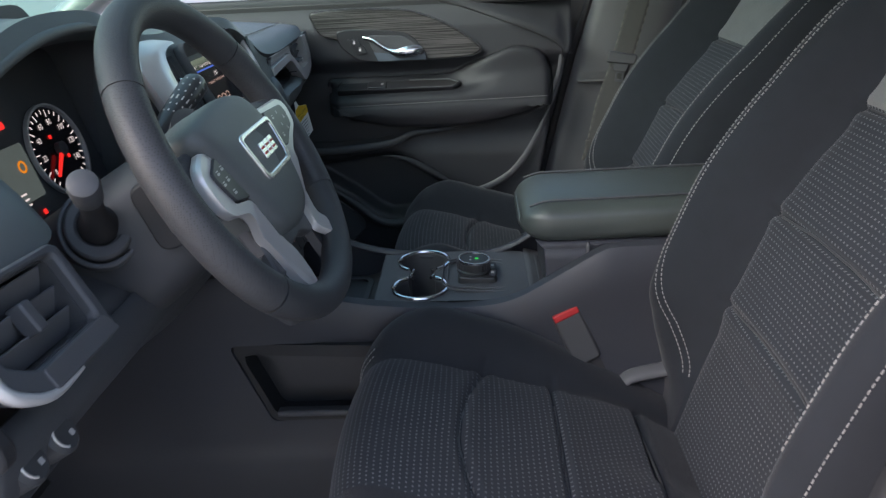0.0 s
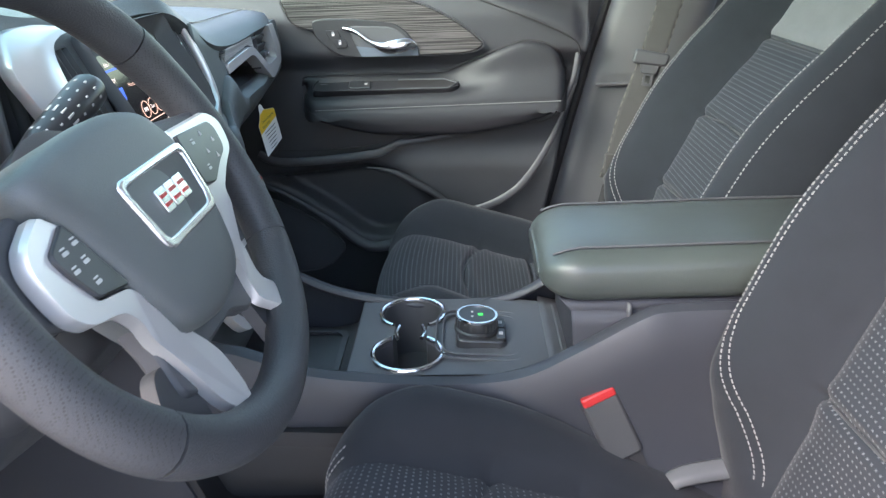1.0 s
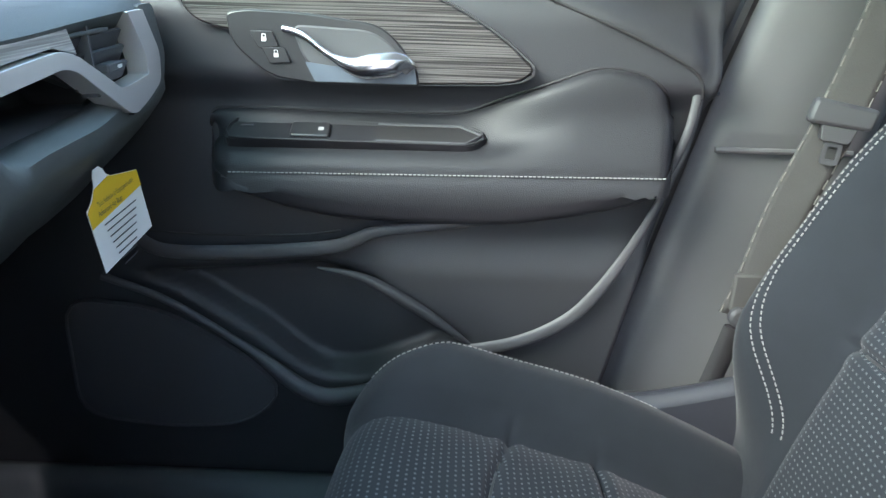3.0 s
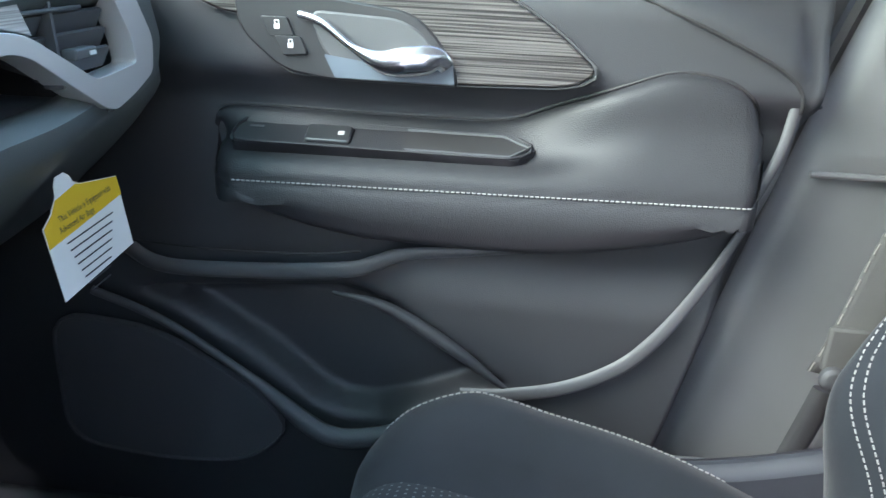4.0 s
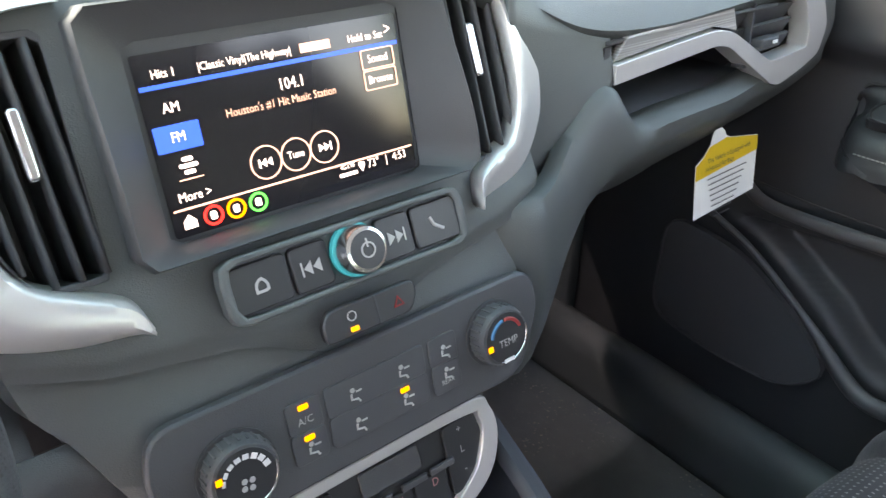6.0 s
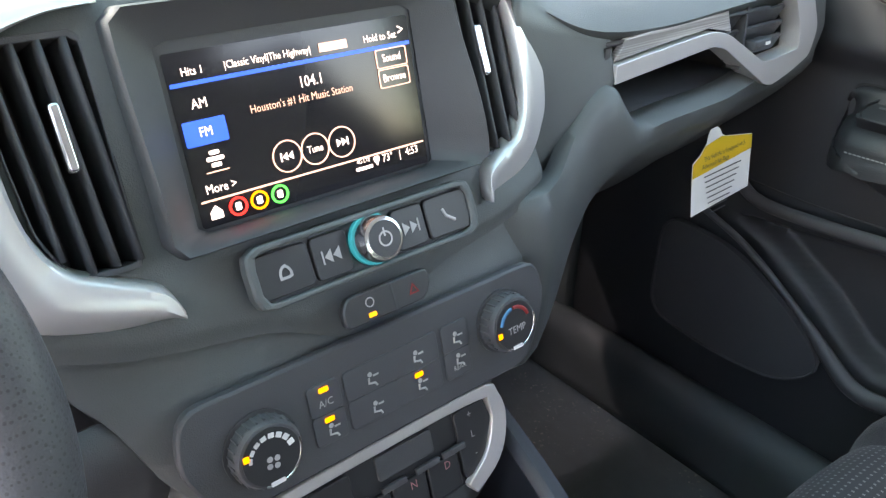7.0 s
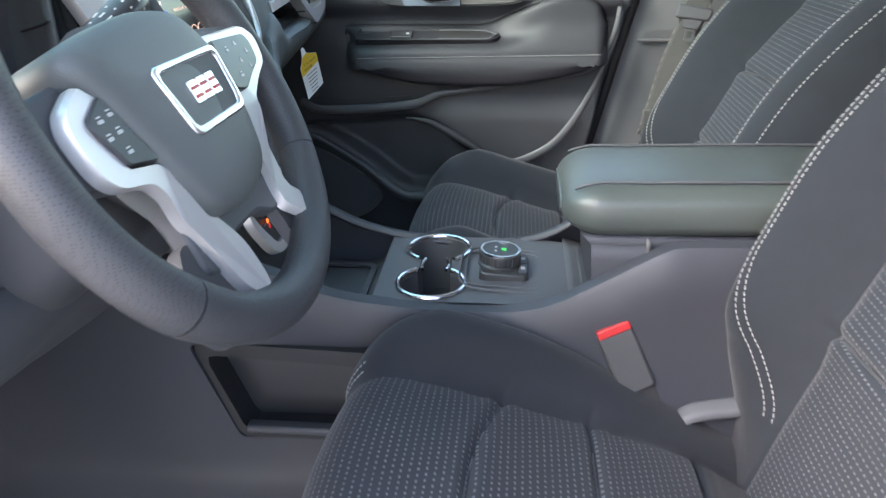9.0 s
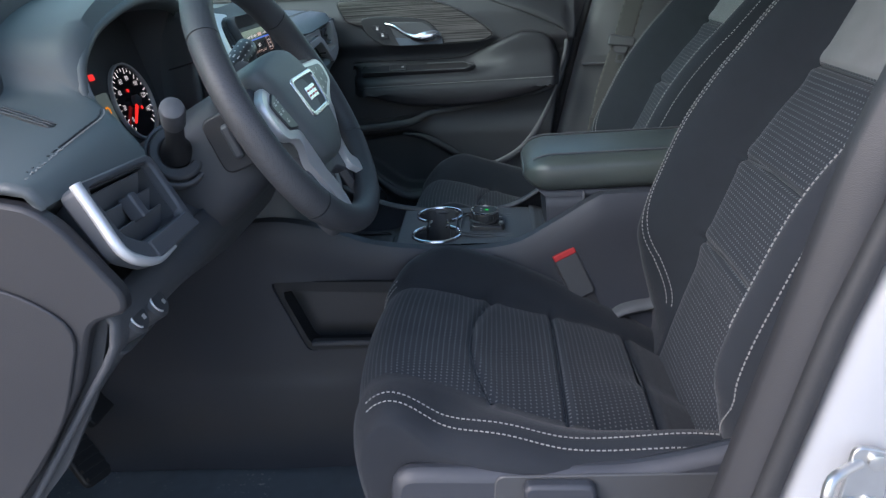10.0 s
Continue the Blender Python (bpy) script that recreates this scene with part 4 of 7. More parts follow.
# spokes with switch pads
for sd in (-1, 1):
    fl = lambda pts: [(sd * u, v) for u, v in pts][::sd]
    core = rounded(fl([(0.07, 0.045), (0.160, 0.036), (0.163, -0.005), (0.145, -0.018), (0.085, -0.030)]), 0.012)
    part("spoke", Geo(wm).plate(core, -0.020, 0.006), PLASTIC, wheel, bevel=0.006)
    if sd > 0:
        bez = rounded([(0.066, 0.034), (0.146, 0.032), (0.161, 0.020), (0.152, -0.002), (0.120, -0.012), (0.088, -0.026), (0.089, -0.047), (0.096, -0.070), (0.084, -0.099), (0.112, -0.128), (0.108, -0.137), (0.084, -0.138), (0.063, -0.112),
                       (0.064, -0.096), (0.073, -0.070), (0.063, -0.045), (0.060, -0.020)], [0.004, 0.012, 0.012, 0.012, 0.012, 0.010, 0.012, 0.014, 0.012, 0.005, 0.004, 0.008, 0.012, 0.012, 0.012, 0.010, 0.006])
    else:
        bez = rounded([(-0.1150, 0.0345), (-0.1050, 0.0245), (-0.1305, 0.0136), (-0.1280, 0.0024), (-0.1190, -0.0187), (-0.0895, -0.0250), (-0.0770, -0.0430), (-0.0520, -0.0660), (-0.0340, -0.0865), (-0.0255, -0.1050), (-0.0255, -0.1320), (-0.0310, -0.1470),
                       (-0.0420, -0.1490), (-0.0595, -0.1261), (-0.0677, -0.0917), (-0.0740, -0.0697), (-0.0900, -0.0475), (-0.1062, -0.0330), (-0.1169, -0.0297), (-0.1343, -0.0259), (-0.1430, -0.0170), (-0.1455, -0.0023), (-0.1449, 0.0143), (-0.1370, 0.0250)],
                      [0.003, 0.002, 0.006, 0.004, 0.003, 0.005, 0.01, 0.01, 0.01, 0.01, 0.006, 0.004, 0.004, 0.01, 0.01, 0.01, 0.008, 0.005, 0.006, 0.007, 0.006, 0.008, 0.008, 0.008])
    drop = lambda v: 0.0165 * step(-0.03, -0.07, v) - (0.008 * step(-0.105, -0.135, v) if sd > 0 else 0.0)
    rows = [[(u, v, h - drop(v)) for u, v in (np.mean(bez, 0) + (np.array(bez) - np.mean(bez, 0)) * sc)] for sc, h in ((1, -0.004), (1, 0.002), (0.975, 0.0055))]
    part("spoke_trim", Geo(fm).solid(rows), SILVER, wheel, "satin silver spoke trim", sharp=30)
    pad = rounded([(0.066, 0.028), (0.132, 0.024), (0.137, 0.016), (0.131, -0.002), (0.112, -0.006), (0.080, -0.017), (0.062, -0.013)], [0.003, 0.008, 0.006, 0.01, 0.01, 0.004, 0.003]) if sd > 0 else \
        rounded([(-0.1060, 0.0240), (-0.0900, -0.0238), (-0.1190, -0.0178), (-0.1275, 0.0026), (-0.1300, 0.0136)], [0.002, 0.003, 0.003, 0.004, 0.005])
    padp = part("switch_pad", Geo(fm).plate(pad, 0.000, 0.0085, 0.02), GLOSSB, wheel, "black switch pad with pale symbols", bevel=0.001)
    icons = [(0.084, 0.016), (0.104, 0.019), (0.098, 0.005), (0.118, 0.010), (0.110, -0.002), (0.084, -0.006)] if sd > 0 else [(0.1075, 0.0118), (0.1195, 0.0103), (0.1093, 0.0010), (0.1210, -0.0003), (0.1120, -0.0111)]
    for k, (u, v) in enumerate(icons):
        g = Geo(shifted(fm, sd * u, v, 0.0086))
        if sd > 0 and k not in (0, 5):
            g.plate([(-0.0026, -0.0018), (0.0026, -0.0018), (0, 0.0027)], 0, 0.0004)
        else:
            g.plate(rrect(0.0055, 0.0022, 0.001), 0, 0.0004).box((0, 0.0028, 0.0002), (0.0042, 0.001, 0.0004))
        part("icon", g, ICON, padp)
    low = rounded(fl([(0.060, -0.085), (0.085, -0.075), (0.118, -0.120), (0.100, -0.150), (0.066, -0.156)]), 0.015)
    rows = [[(u, v, h) for u, v in low] for h in (-0.020, -0.009)]
    part("lower_spoke", Geo(wm).solid(rows), DARKP, wheel, "charcoal lower spoke")
part("hub_back", Geo(wm).turned([(0.05, -0.09), (0.06, -0.05), (0.075, -0.028), (0.06, -0.02)], 32), DARKP, wheel)

# ---- steering column with stalks ----
col_ = thing("steering_column", (-0.45, -0.368, 0.95), "black plastic steering column shroud with stalks", "steering column")
rows = []
for w, hw, hu, dn in ((-0.055, 0.060, 0.055, 0.056), (-0.07, 0.072, 0.060, 0.066), (-0.11, 0.085, 0.060, 0.078), (-0.16, 0.088, 0.058, 0.088), (-0.22, 0.088, 0.055, 0.095), (-0.27, 0.085, 0.050, 0.10)):
    sec = []
    for a in np.linspace(0, 2 * math.pi, 40, endpoint=False):
        ca, sa = math.cos(a), math.sin(a)
        sec.append((hw * np.sign(ca) * abs(ca) ** 0.6, (hu if sa > 0 else dn) * np.sign(sa) * abs(sa) ** 0.6, w))
    rows.append(sec)
part("shroud", Geo(wm).solid(rows), DARKP, col_, "charcoal column shroud", sharp=60)
part("shroud_seam", Geo(wm).tube([(-0.088, -0.012, w) for w in np.linspace(-0.27, -0.075, 8)], 0.0015, 6), DARKP, col_)
lv = plane_at((-0.362, -0.449, 0.995), (0.93, 0.10, 0.36), (-0.42, 0, 0.9))
part("lever_recess", Geo(lv).plate(rrect(0.046, 0.070, 0.014), -0.008, -0.001, 0.04), RUBBER, col_, bevel=0.002)
part("paddle", Geo(shifted(lv, 0.004, 0, -0.002)).plate(rrect(0.012, 0.044, 0.005), 0, 0.010, 0.1), PLASTIC, col_, bevel=0.003)
# left stalk, seen almost end on
st0, st1 = Vector((-0.427, -0.448, 0.985)), Vector((-0.386, -0.533, 1.050))
ax = (st1 - st0).normalized()
sm = Matrix.Translation(st0) @ ax.to_track_quat("Z", "Y").to_matrix().to_4x4()
L = (st1 - st0).length
part("stalk", Geo(sm).turned([(0.019, -0.01), (0.017, 0.012), (0.0105, 0.03), (0.0100, L - 0.04), (0.0115, L - 0.03)], 24), RUBBER, col_, "black indicator stalk")
part("stalk_knob", Geo(sm).turned([(0.011, L - 0.034), (0.0125, L - 0.030), (0.0135, L - 0.004), (0.0120, L + 0.004), (0.008, L + 0.006)], 28), PLASTIC, col_, "ribbed end knob of the stalk")
part("stalk_boot", Geo(sm).ring(circle(0.031, n=48, ry=0.034), circle(0.019, n=48), -0.012, 0.004), DARKP, col_, bevel=0.003)
part("stalk_boot", Geo(sm).ring(circle(0.037, n=48, ry=0.041), circle(0.032, n=48, ry=0.035), -0.016, -0.002), PLASTIC, col_, bevel=0.002)
# right stalk with pale symbols
r0, r1 = Vector((-0.415, -0.305, 1.038)), Vector((-0.405, -0.200, 1.075))
ax = (r1 - r0).normalized()
rm = Matrix.Translation(r0) @ ax.to_track_quat("Z", "Y").to_matrix().to_4x4()
L2 = (r1 - r0).length
part("wiper_stalk", Geo(rm).turned([(0.010, -0.03), (0.011, 0.01), (0.0135, 0.03), (0.0155, L2 - 0.02), (0.0150, L2 - 0.004), (0.011, L2 + 0.003)], 26), GLOSSB, col_, "black wiper stalk with white symbols")
face_ = rm.to_3x3().inverted() @ Vector((0.42, -0.75, 0.20))
a_mid = math.atan2(face_.y, face_.x)
for k in range(6):
    g = Geo(rm)
    for a in (np.linspace(a_mid - 1.1, a_mid + 1.1, 6) if k in (0, 2) else np.linspace(a_mid - 0.9, a_mid + 0.7, 4)):
        h = 0.030 + 0.0135 * k
        r = np.interp(h, [0.030, L2 - 0.02], [0.0128, 0.0148])
        g.box((r * math.cos(a), r * math.sin(a), h), (0.0020, 0.0020, 0.0080 if k == 2 else 0.0026))
    part("icon", g, ICON, col_)


# ---- dashboard ----
dash = thing("dashboard", (-0.70, 0.0, 0.62), "charcoal soft-touch dashboard with silver trims and touchscreen", "dashboard")
# top pad: (y, lip x, lip z, crown z)
TOP = [(-0.705, -0.466, 0.998, 1.028), (-0.62, -0.460, 1.000, 1.046), (-0.56, -0.454, 0.999, 1.058), (-0.528, -0.456, 1.000, 1.066), (-0.508, -0.474, 1.018, 1.076), (-0.499, -0.505, 1.048, 1.095),
       (-0.494, -0.518, 1.080, 1.110), (-0.474, -0.522, 1.112, 1.128), (-0.42, -0.526, 1.138, 1.146), (-0.34, -0.530, 1.154, 1.158), (-0.25, -0.526, 1.154, 1.157), (-0.200, -0.515, 1.143, 1.148),
       (-0.165, -0.492, 1.122, 1.130), (-0.10, -0.476, 1.112, 1.117), (0.0, -0.474, 1.115, 1.120), (0.08, -0.466, 1.116, 1.119), (0.12, -0.452, 1.110, 1.117), (0.175, -0.447, 1.085, 1.106), (0.24, -0.444, 1.058, 1.092),
       (0.32, -0.440, 1.050, 1.086), (0.45, -0.440, 1.054, 1.084), (0.55, -0.444, 1.056, 1.080), (0.62, -0.462, 1.052, 1.074), (0.66, -0.52, 1.045, 1.066)]
rows = []
for y, lx, lz, cz in curve_through(TOP, 150):
    lx, lz = lx + 0.026 * (1 - step(-0.22, -0.16, y)), lz + 0.008 * (1 - step(-0.53, -0.50, y))
    sec = curve_through([(-1.09, 1.035), (-0.95, cz - 0.008), (-0.78, cz), (-0.62 if lx > -0.56 else lx - 0.06, cz + 0.002), (lx - 0.045, (lz + 2 * cz) / 3), (lx - 0.010, lz + 0.010), (lx, lz - 0.002), (lx - 0.012, lz - 0.016)], 40)
    rows.append([(x, y, z) for x, z in sec])
pad_pts = np.array([p for r in rows for p in r])
part("top_pad", Geo().sheet(rows), SOFT, dash, "charcoal soft-touch top pad", thick=0.008, sharp=60)
rows = [[(x, y, z) for x, y in curve_through([(-0.478, -0.214), (-0.490, -0.205), (-0.510, -0.190), (-0.535, -0.174), (-0.60, -0.166), (-0.70, -0.160)], 16)] for z in np.linspace(0.925, 1.128, 14)]
part("stack_cheek", Geo().sheet(rows), SOFT, dash, "charcoal cheek beside the centre stack", thick=0.004)
part("cheek_seam", Geo().tube([(-0.480, -0.216, 1.060), (-0.510, -0.193, 1.052), (-0.535, -0.177, 1.046)], 0.0014, 6), RUBBER, dash)
def pad_z(x, y):
    """Height of the top pad, from its nearest points."""
    d = (pad_pts[:, 0] - x) ** 2 + (pad_pts[:, 1] - y) ** 2
    near = np.argsort(d)[:6]
    w = 1 / (d[near] + 1e-6)
    return float((pad_pts[near, 2] * w).sum() / w.sum())


# stitched seams of the pad
for pts in ([(-0.462, -0.695, 1.0225), (-0.464, -0.62, 1.0400), (-0.464, -0.54, 1.0480), (-0.471, -0.515, 1.0560)], [(-0.500, 0.200, 1.0985), (-0.488, 0.30, 1.080), (-0.487, 0.45, 1.078), (-0.492, 0.58, 1.075)]):
    ln = curve_through(pts, 60)
    if pts[0][1] < 0:
        ln = np.array([(x, y, pad_z(x, y) + 0.0040) for x, y, z in ln])
    part("pad_seam", Geo().tube(ln, 0.0014, 6), RUBBER, dash)
    g = Geo()
    for k in range(0, 59):
        g.tube([ln[k] + np.array((0.0045, 0, 0.0006)), ln[k] * 0.45 + ln[min(k + 1, 59)] * 0.55 + np.array((0.0045, 0, 0.0006))], 0.0007, 5)
    part("topstitch", g, THREAD, dash, "pale stitching")
# side defroster slot on the pad
def pad_strip(lift, half, s0, s1, off=0.0):
    """A strip along the defroster's line that lies on the pad."""
    a, b = np.array((-0.560, -0.548)), np.array((-0.488, -0.576))
    t = (b - a) / np.linalg.norm(b - a)
    n = np.array((-t[1], t[0]))
    out = []
    for q in np.linspace(s0, s1, 24):
        e = min(1.0, math.sqrt(max(0.0, 1 - (2 * abs(q - (s0 + s1) / 2) / (s1 - s0)) ** 8)))
        out.append([(*(a + (b - a) * q + n * (off + half * e * k)), pad_z(*(a + (b - a) * q + n * (off + half * e * k))) + lift) for k in np.linspace(-1, 1, 5)])
    return Geo().sheet(out)


part("defroster_slot", pad_strip(0.0045, 0.0075, 0.0, 1.0), RUBBER, dash, "black side defroster slot", thick=0.001)
for off in (-0.0045, 0.0, 0.0045):
    part("slot_rib", pad_strip(0.0058, 0.0010, 0.02, 0.97, off), PLASTIC, dash, thick=0.001)
# end cap towards the door opening
em = plane_at((0, -0.700, 0), (1, 0, 0), (0, 0, 1))
cap = rounded([(-1.05, 1.03), (-0.54, 1.026), (-0.446, 1.006), (-0.424, 0.990), (-0.380, 0.925), (-0.381, 0.908), (-0.416, 0.898), (-0.440, 0.835), (-0.50, 0.745), (-0.58, 0.655), (-0.72, 0.50), (-1.05, 0.45)][::-1], 0.012)
part("end_cap", Geo(em).plate(cap, -0.004, 0.014), ENDCAP, dash, "grained charcoal dash end cover", bevel=0.006)
part("end_cap_pad", Geo(em).plate(rounded([(-1.0, 0.96), (-0.56, 0.955), (-0.47, 0.93), (-0.425, 0.895), (-0.46, 0.80), (-0.60, 0.62), (-0.75, 0.5), (-1.0, 0.5)][::-1], 0.03), 0.014, 0.0175), ENDCAP, dash, bevel=0.003)
part("end_liner", Geo(plane_at((0, -0.693, 0), (1, 0, 0), (0, 0, 1))).plate(rounded([(-0.405, 0.905), (-0.418, 0.865), (-0.437, 0.815), (-0.485, 0.735), (-0.565, 0.645), (-0.71, 0.49), (-1.05, 0.44), (-1.05, 0.95)], 0.01), -0.003, 0.003), DARKP, dash)
# knee panel under the column
rows = []
for y in np.linspace(-0.706, -0.128, 40):
    k = step(-0.62, -0.18, y)
    bot = 0.610 + 0.165 * k
    e = step(-0.69, -0.58, y) * (1 - step(-0.42, -0.28, y))
    sec = curve_through([(-0.41, 0.915), (-0.400, 0.895), (-0.408, 0.865), (-0.447 - 0.022 * e, 0.81), (-0.52 - 0.05 * (1 - k) - 0.028 * e, bot + 0.03), (-0.55 - 0.06 * (1 - k) - 0.028 * e, bot), (-0.62, bot - 0.005), (-0.80, bot + 0.03)], 26)
    rows.append([(x, y, z) for x, z in sec])
part("knee_panel", Geo().sheet(rows), PLASTIC, dash, "charcoal knee panel", thick=0.006, sharp=60)
# face behind the wheel, from the pad down to the knee panel
rows = []
for y in np.linspace(-0.56, -0.17, 20):
    rows.append([(x, y, z) for x, z in curve_through([(-0.62, 1.02), (-0.60, 0.955), (-0.52, 0.945), (-0.45, 0.935), (-0.41, 0.912)], 14)])
part("cluster_shelf", Geo().sheet(rows), PLASTIC, dash, thick=0.004)
# side air vent by the door
vm = plane_at((-0.400, -0.619, 0.972), (0.04, 0.99, -0.03), (-0.48, 0.0, 0.86)) @ Matrix.Diagonal((0.98, 0.88, 1, 1))
vo = rounded([(-0.072, 0.050), (0.066, 0.048), (0.062, -0.052), (-0.040, -0.056), (-0.074, -0.030)][::-1], 0.010)
vi = rounded([(-0.058, 0.042), (0.054, 0.040), (0.050, -0.030), (-0.036, -0.032), (-0.058, -0.014)][::-1], 0.007)
sv = part("side_vent", Geo(vm).ring(vo, vi, -0.012, 0.010), PLASTIC, dash, "side air vent with silver edge", bevel=0.003)
part("vent_throat", Geo(vm).plate(vi, -0.045, -0.040), DARKP, sv)
part("vent_wall", Geo(vm).ring(vi, np.array(vi) * 0.97, -0.045, 0.0), DARKP, sv)
for k in range(3):
    part("vent_slat", Geo(vm @ Matrix.Translation((0, 0.026 - 0.022 * k, -0.014)) @ pose(0, 0, 0, 35)).plate(rrect(0.108, 0.026, 0.002), -0.0012, 0.0012), PILLAR, sv, bevel=0.0006)
part("vent_tab", Geo(shifted(vm, 0.0, 0.004, -0.006)).plate(rrect(0.012, 0.030, 0.003), -0.004, 0.012), LIGHTTRIM, sv, bevel=0.002)
edge = curve_through([(-0.068, 0.050), (-0.071, 0.01), (-0.073, -0.026), (-0.060, -0.044), (-0.036, -0.055), (0.0, -0.054)], 26)
part("vent_trim", Geo(vm).tube([(u, v, 0.008) for u, v in edge], [0.0055 if i < 16 else 0.0055 - 0.0003 * (i - 15) for i in range(26)], 10), SILVER, sv, "satin silver vent edge")
part("vent_apron", Geo(vm).plate(rounded([(-0.036, -0.034), (0.052, -0.030), (0.060, -0.050), (-0.036, -0.054)], 0.004), 0.004, 0.0125), LIGHTTRIM, sv, "grey lower face of the vent", bevel=0.002)
# light switches below the side vent
for k, (yy, zz, xx) in enumerate(((-0.618, 0.871, -0.422), (-0.658, 0.874, -0.424))):
    m = plane_at((xx + 0.020, yy - 0.006, zz + 0.004), (0, 1, 0), (-0.5, 0, 0.86))
    sw_ = part("switch", Geo(m).turned([(0.0165, -0.022), (0.0165, 0.004), (0.0135, 0.007)], 24), DARKP, dash, "black rotary light switch")
    g = Geo(shifted(m, 0, 0, 0.0072)).tube([(0.0115 * math.cos(a), 0.0115 * math.sin(a), 0) for a in np.linspace(2.3, 4.2, 12)], 0.0012, 6)
    part("switch_mark", g, SILVER, sw_, "bright crescent")
    part("icon", Geo(shifted(m, 0.006, -0.004, 0.0072)).plate(rrect(0.005, 0.005, 0.001), 0, 0.0004), ICON, sw_)
part("switch_panel", Geo(plane_at((-0.418, -0.640, 0.870), (0, 1, 0), (-0.5, 0, 0.86))).plate(rrect(0.10, 0.046, 0.02), -0.008, -0.001), DARKP, dash, bevel=0.002)
part("fuse_sticker", Geo(plane_at((-0.486, -0.662, 0.775), (0.1, 1, -0.1), (-0.5, 0, 0.8))).plate(rrect(0.016, 0.030, 0.002), 0.004, 0.0046), LIGHTTRIM, dash, "worn grey sticker")

# ---- instrument cluster ----
hood_pts = [(-0.165, -0.02), (-0.163, 0.03), (-0.160, 0.062), (-0.152, 0.088), (-0.130, 0.108), (-0.086, 0.128), (0, 0.146), (0.086, 0.148), (0.135, 0.138), (0.160, 0.115), (0.168, 0.07), (0.170, -0.02)]
arch = curve_through(hood_pts, 60)
rows = []
for a in np.linspace(0, 1, 14):
    rows.append([(-0.488 - 0.12 * a - 0.012 * (v / 0.13), -0.336 + u * (1 - 0.04 * a), 1.000 + v * (1 - 0.10 * a ** 2)) for u, v in arch])
part("instrument_hood", Geo().sheet(rows), PLASTIC, dash, "charcoal instrument hood", thick=0.006, sharp=60)
part("hood_lip", Geo().tube([(-0.488 - 0.012 * (v / 0.13), -0.336 + u * 1.01, 1.001 + v) for u, v in arch], 0.006, 10), SOFT, dash)
cm = plane_at((-0.558, -0.362, 1.020), (0, 1, 0), (-0.25, 0, 0.96))
part("gauge_panel", Geo(cm).plate(rrect(0.35, 0.30, 0.03, 0, 0.01), -0.02, 0), DARKP, dash, "black instrument panel")
for sd in (-1, 1):
    dm2 = shifted(cm, sd * 0.096, -0.004, 0.001) @ Matrix.Scale(0.90, 4)
    gauge = part("gauge", Geo(dm2).plate(circle(0.054, n=48), 0, 0.002), GLASSB, dash, "round black gauge with white marks")
    part("gauge_ring", Geo(dm2).ring(circle(0.0595, n=48), circle(0.0565, n=48), 0.0, 0.006), SILVER, gauge, "bright gauge ring")
    g = Geo(shifted(dm2, 0, 0, 0.0025))
    for k, a in enumerate(np.linspace(radians(-50), radians(230), 27)):
        l = 0.009 if k % 3 == 0 else 0.005
        c, s = math.cos(a), math.sin(a)
        g.plate([(c * 0.052 - s * 0.0007, s * 0.052 + c * 0.0007), (c * (0.052 - l) - s * 0.0007, s * (0.052 - l) + c * 0.0007), (c * (0.052 - l) + s * 0.0007, s * (0.052 - l) - c * 0.0007), (c * 0.052 + s * 0.0007, s * 0.052 - c * 0.0007)], 0, 0.0003)
    part("gauge_marks", g, LIT, gauge)
    for k in range(8):
        a = radians(222 - 36 * k)
        lettering(shifted(dm2, 0.036 * math.cos(a), 0.036 * math.sin(a), 0.003), str(20 * k) if sd > 0 else str(k), 0.011 if sd > 0 else 0.014, LIT, gauge)
    nd = shifted(dm2, 0, 0, 0.006) @ pose(0, 0, 0, 0, 0, 222)
    part("needle", Geo(nd).plate([(-0.008, -0.003), (0.044, -0.0012), (0.044, 0.0012), (-0.008, 0.003)], 0, 0.003), LITRED, gauge, "lit red needle")
    part("needle_hub", Geo(nd).turned([(0.009, -0.003), (0.009, 0.004), (0.006, 0.006)], 20), DARKP, gauge)
    for k in range(2):
        part("warning_lamp", Geo(shifted(dm2, sd * 0.004 - 0.010 + 0.02 * k, 0.018 - 0.03 * k, 0.003)).plate(rrect(0.006, 0.005, 0.001), 0, 0.0005), LITRED, gauge, "lit red warning lamp")
info = part("info_display", Geo(shifted(cm, 0.004, -0.010, 0.001)).plate(rrect(0.066, 0.060, 0.004), 0, 0.002), DISPLAY, dash, "small lit information display")
part("display_symbol", Geo(shifted(cm, 0.020, -0.004, 0.0035)).ring(circle(0.007, n=16), circle(0.0045, n=16), 0, 0.0004), AMBER, info, "amber symbol")
for k in range(3):
    part("display_row", Geo(shifted(cm, -0.01, -0.030 - 0.006 * k, 0.0035)).plate(rrect(0.03, 0.002, 0.0005), 0, 0.0004), LIT, info)
for k in range(3):
    part("warning_lamp", Geo(shifted(cm, -0.020 + 0.020 * k, 0.042 if k != 1 else 0.054, 0.002)).plate(rrect(0.013, 0.008, 0.002), 0, 0.0005), LITRED, dash, "lit red warning lamp")
    part("warning_lamp", Geo(shifted(cm, -0.022 + 0.022 * k, -0.056, 0.002)).plate(rrect(0.006, 0.006, 0.001), 0, 0.0005), LITRED if k else AMBER, dash, "lit warning lamp")

# ---- centre stack ----
sm_ = plane_at((-0.439, 0.0015, 1.006), (0, 1, 0), (-0.25, 0, 0.968))
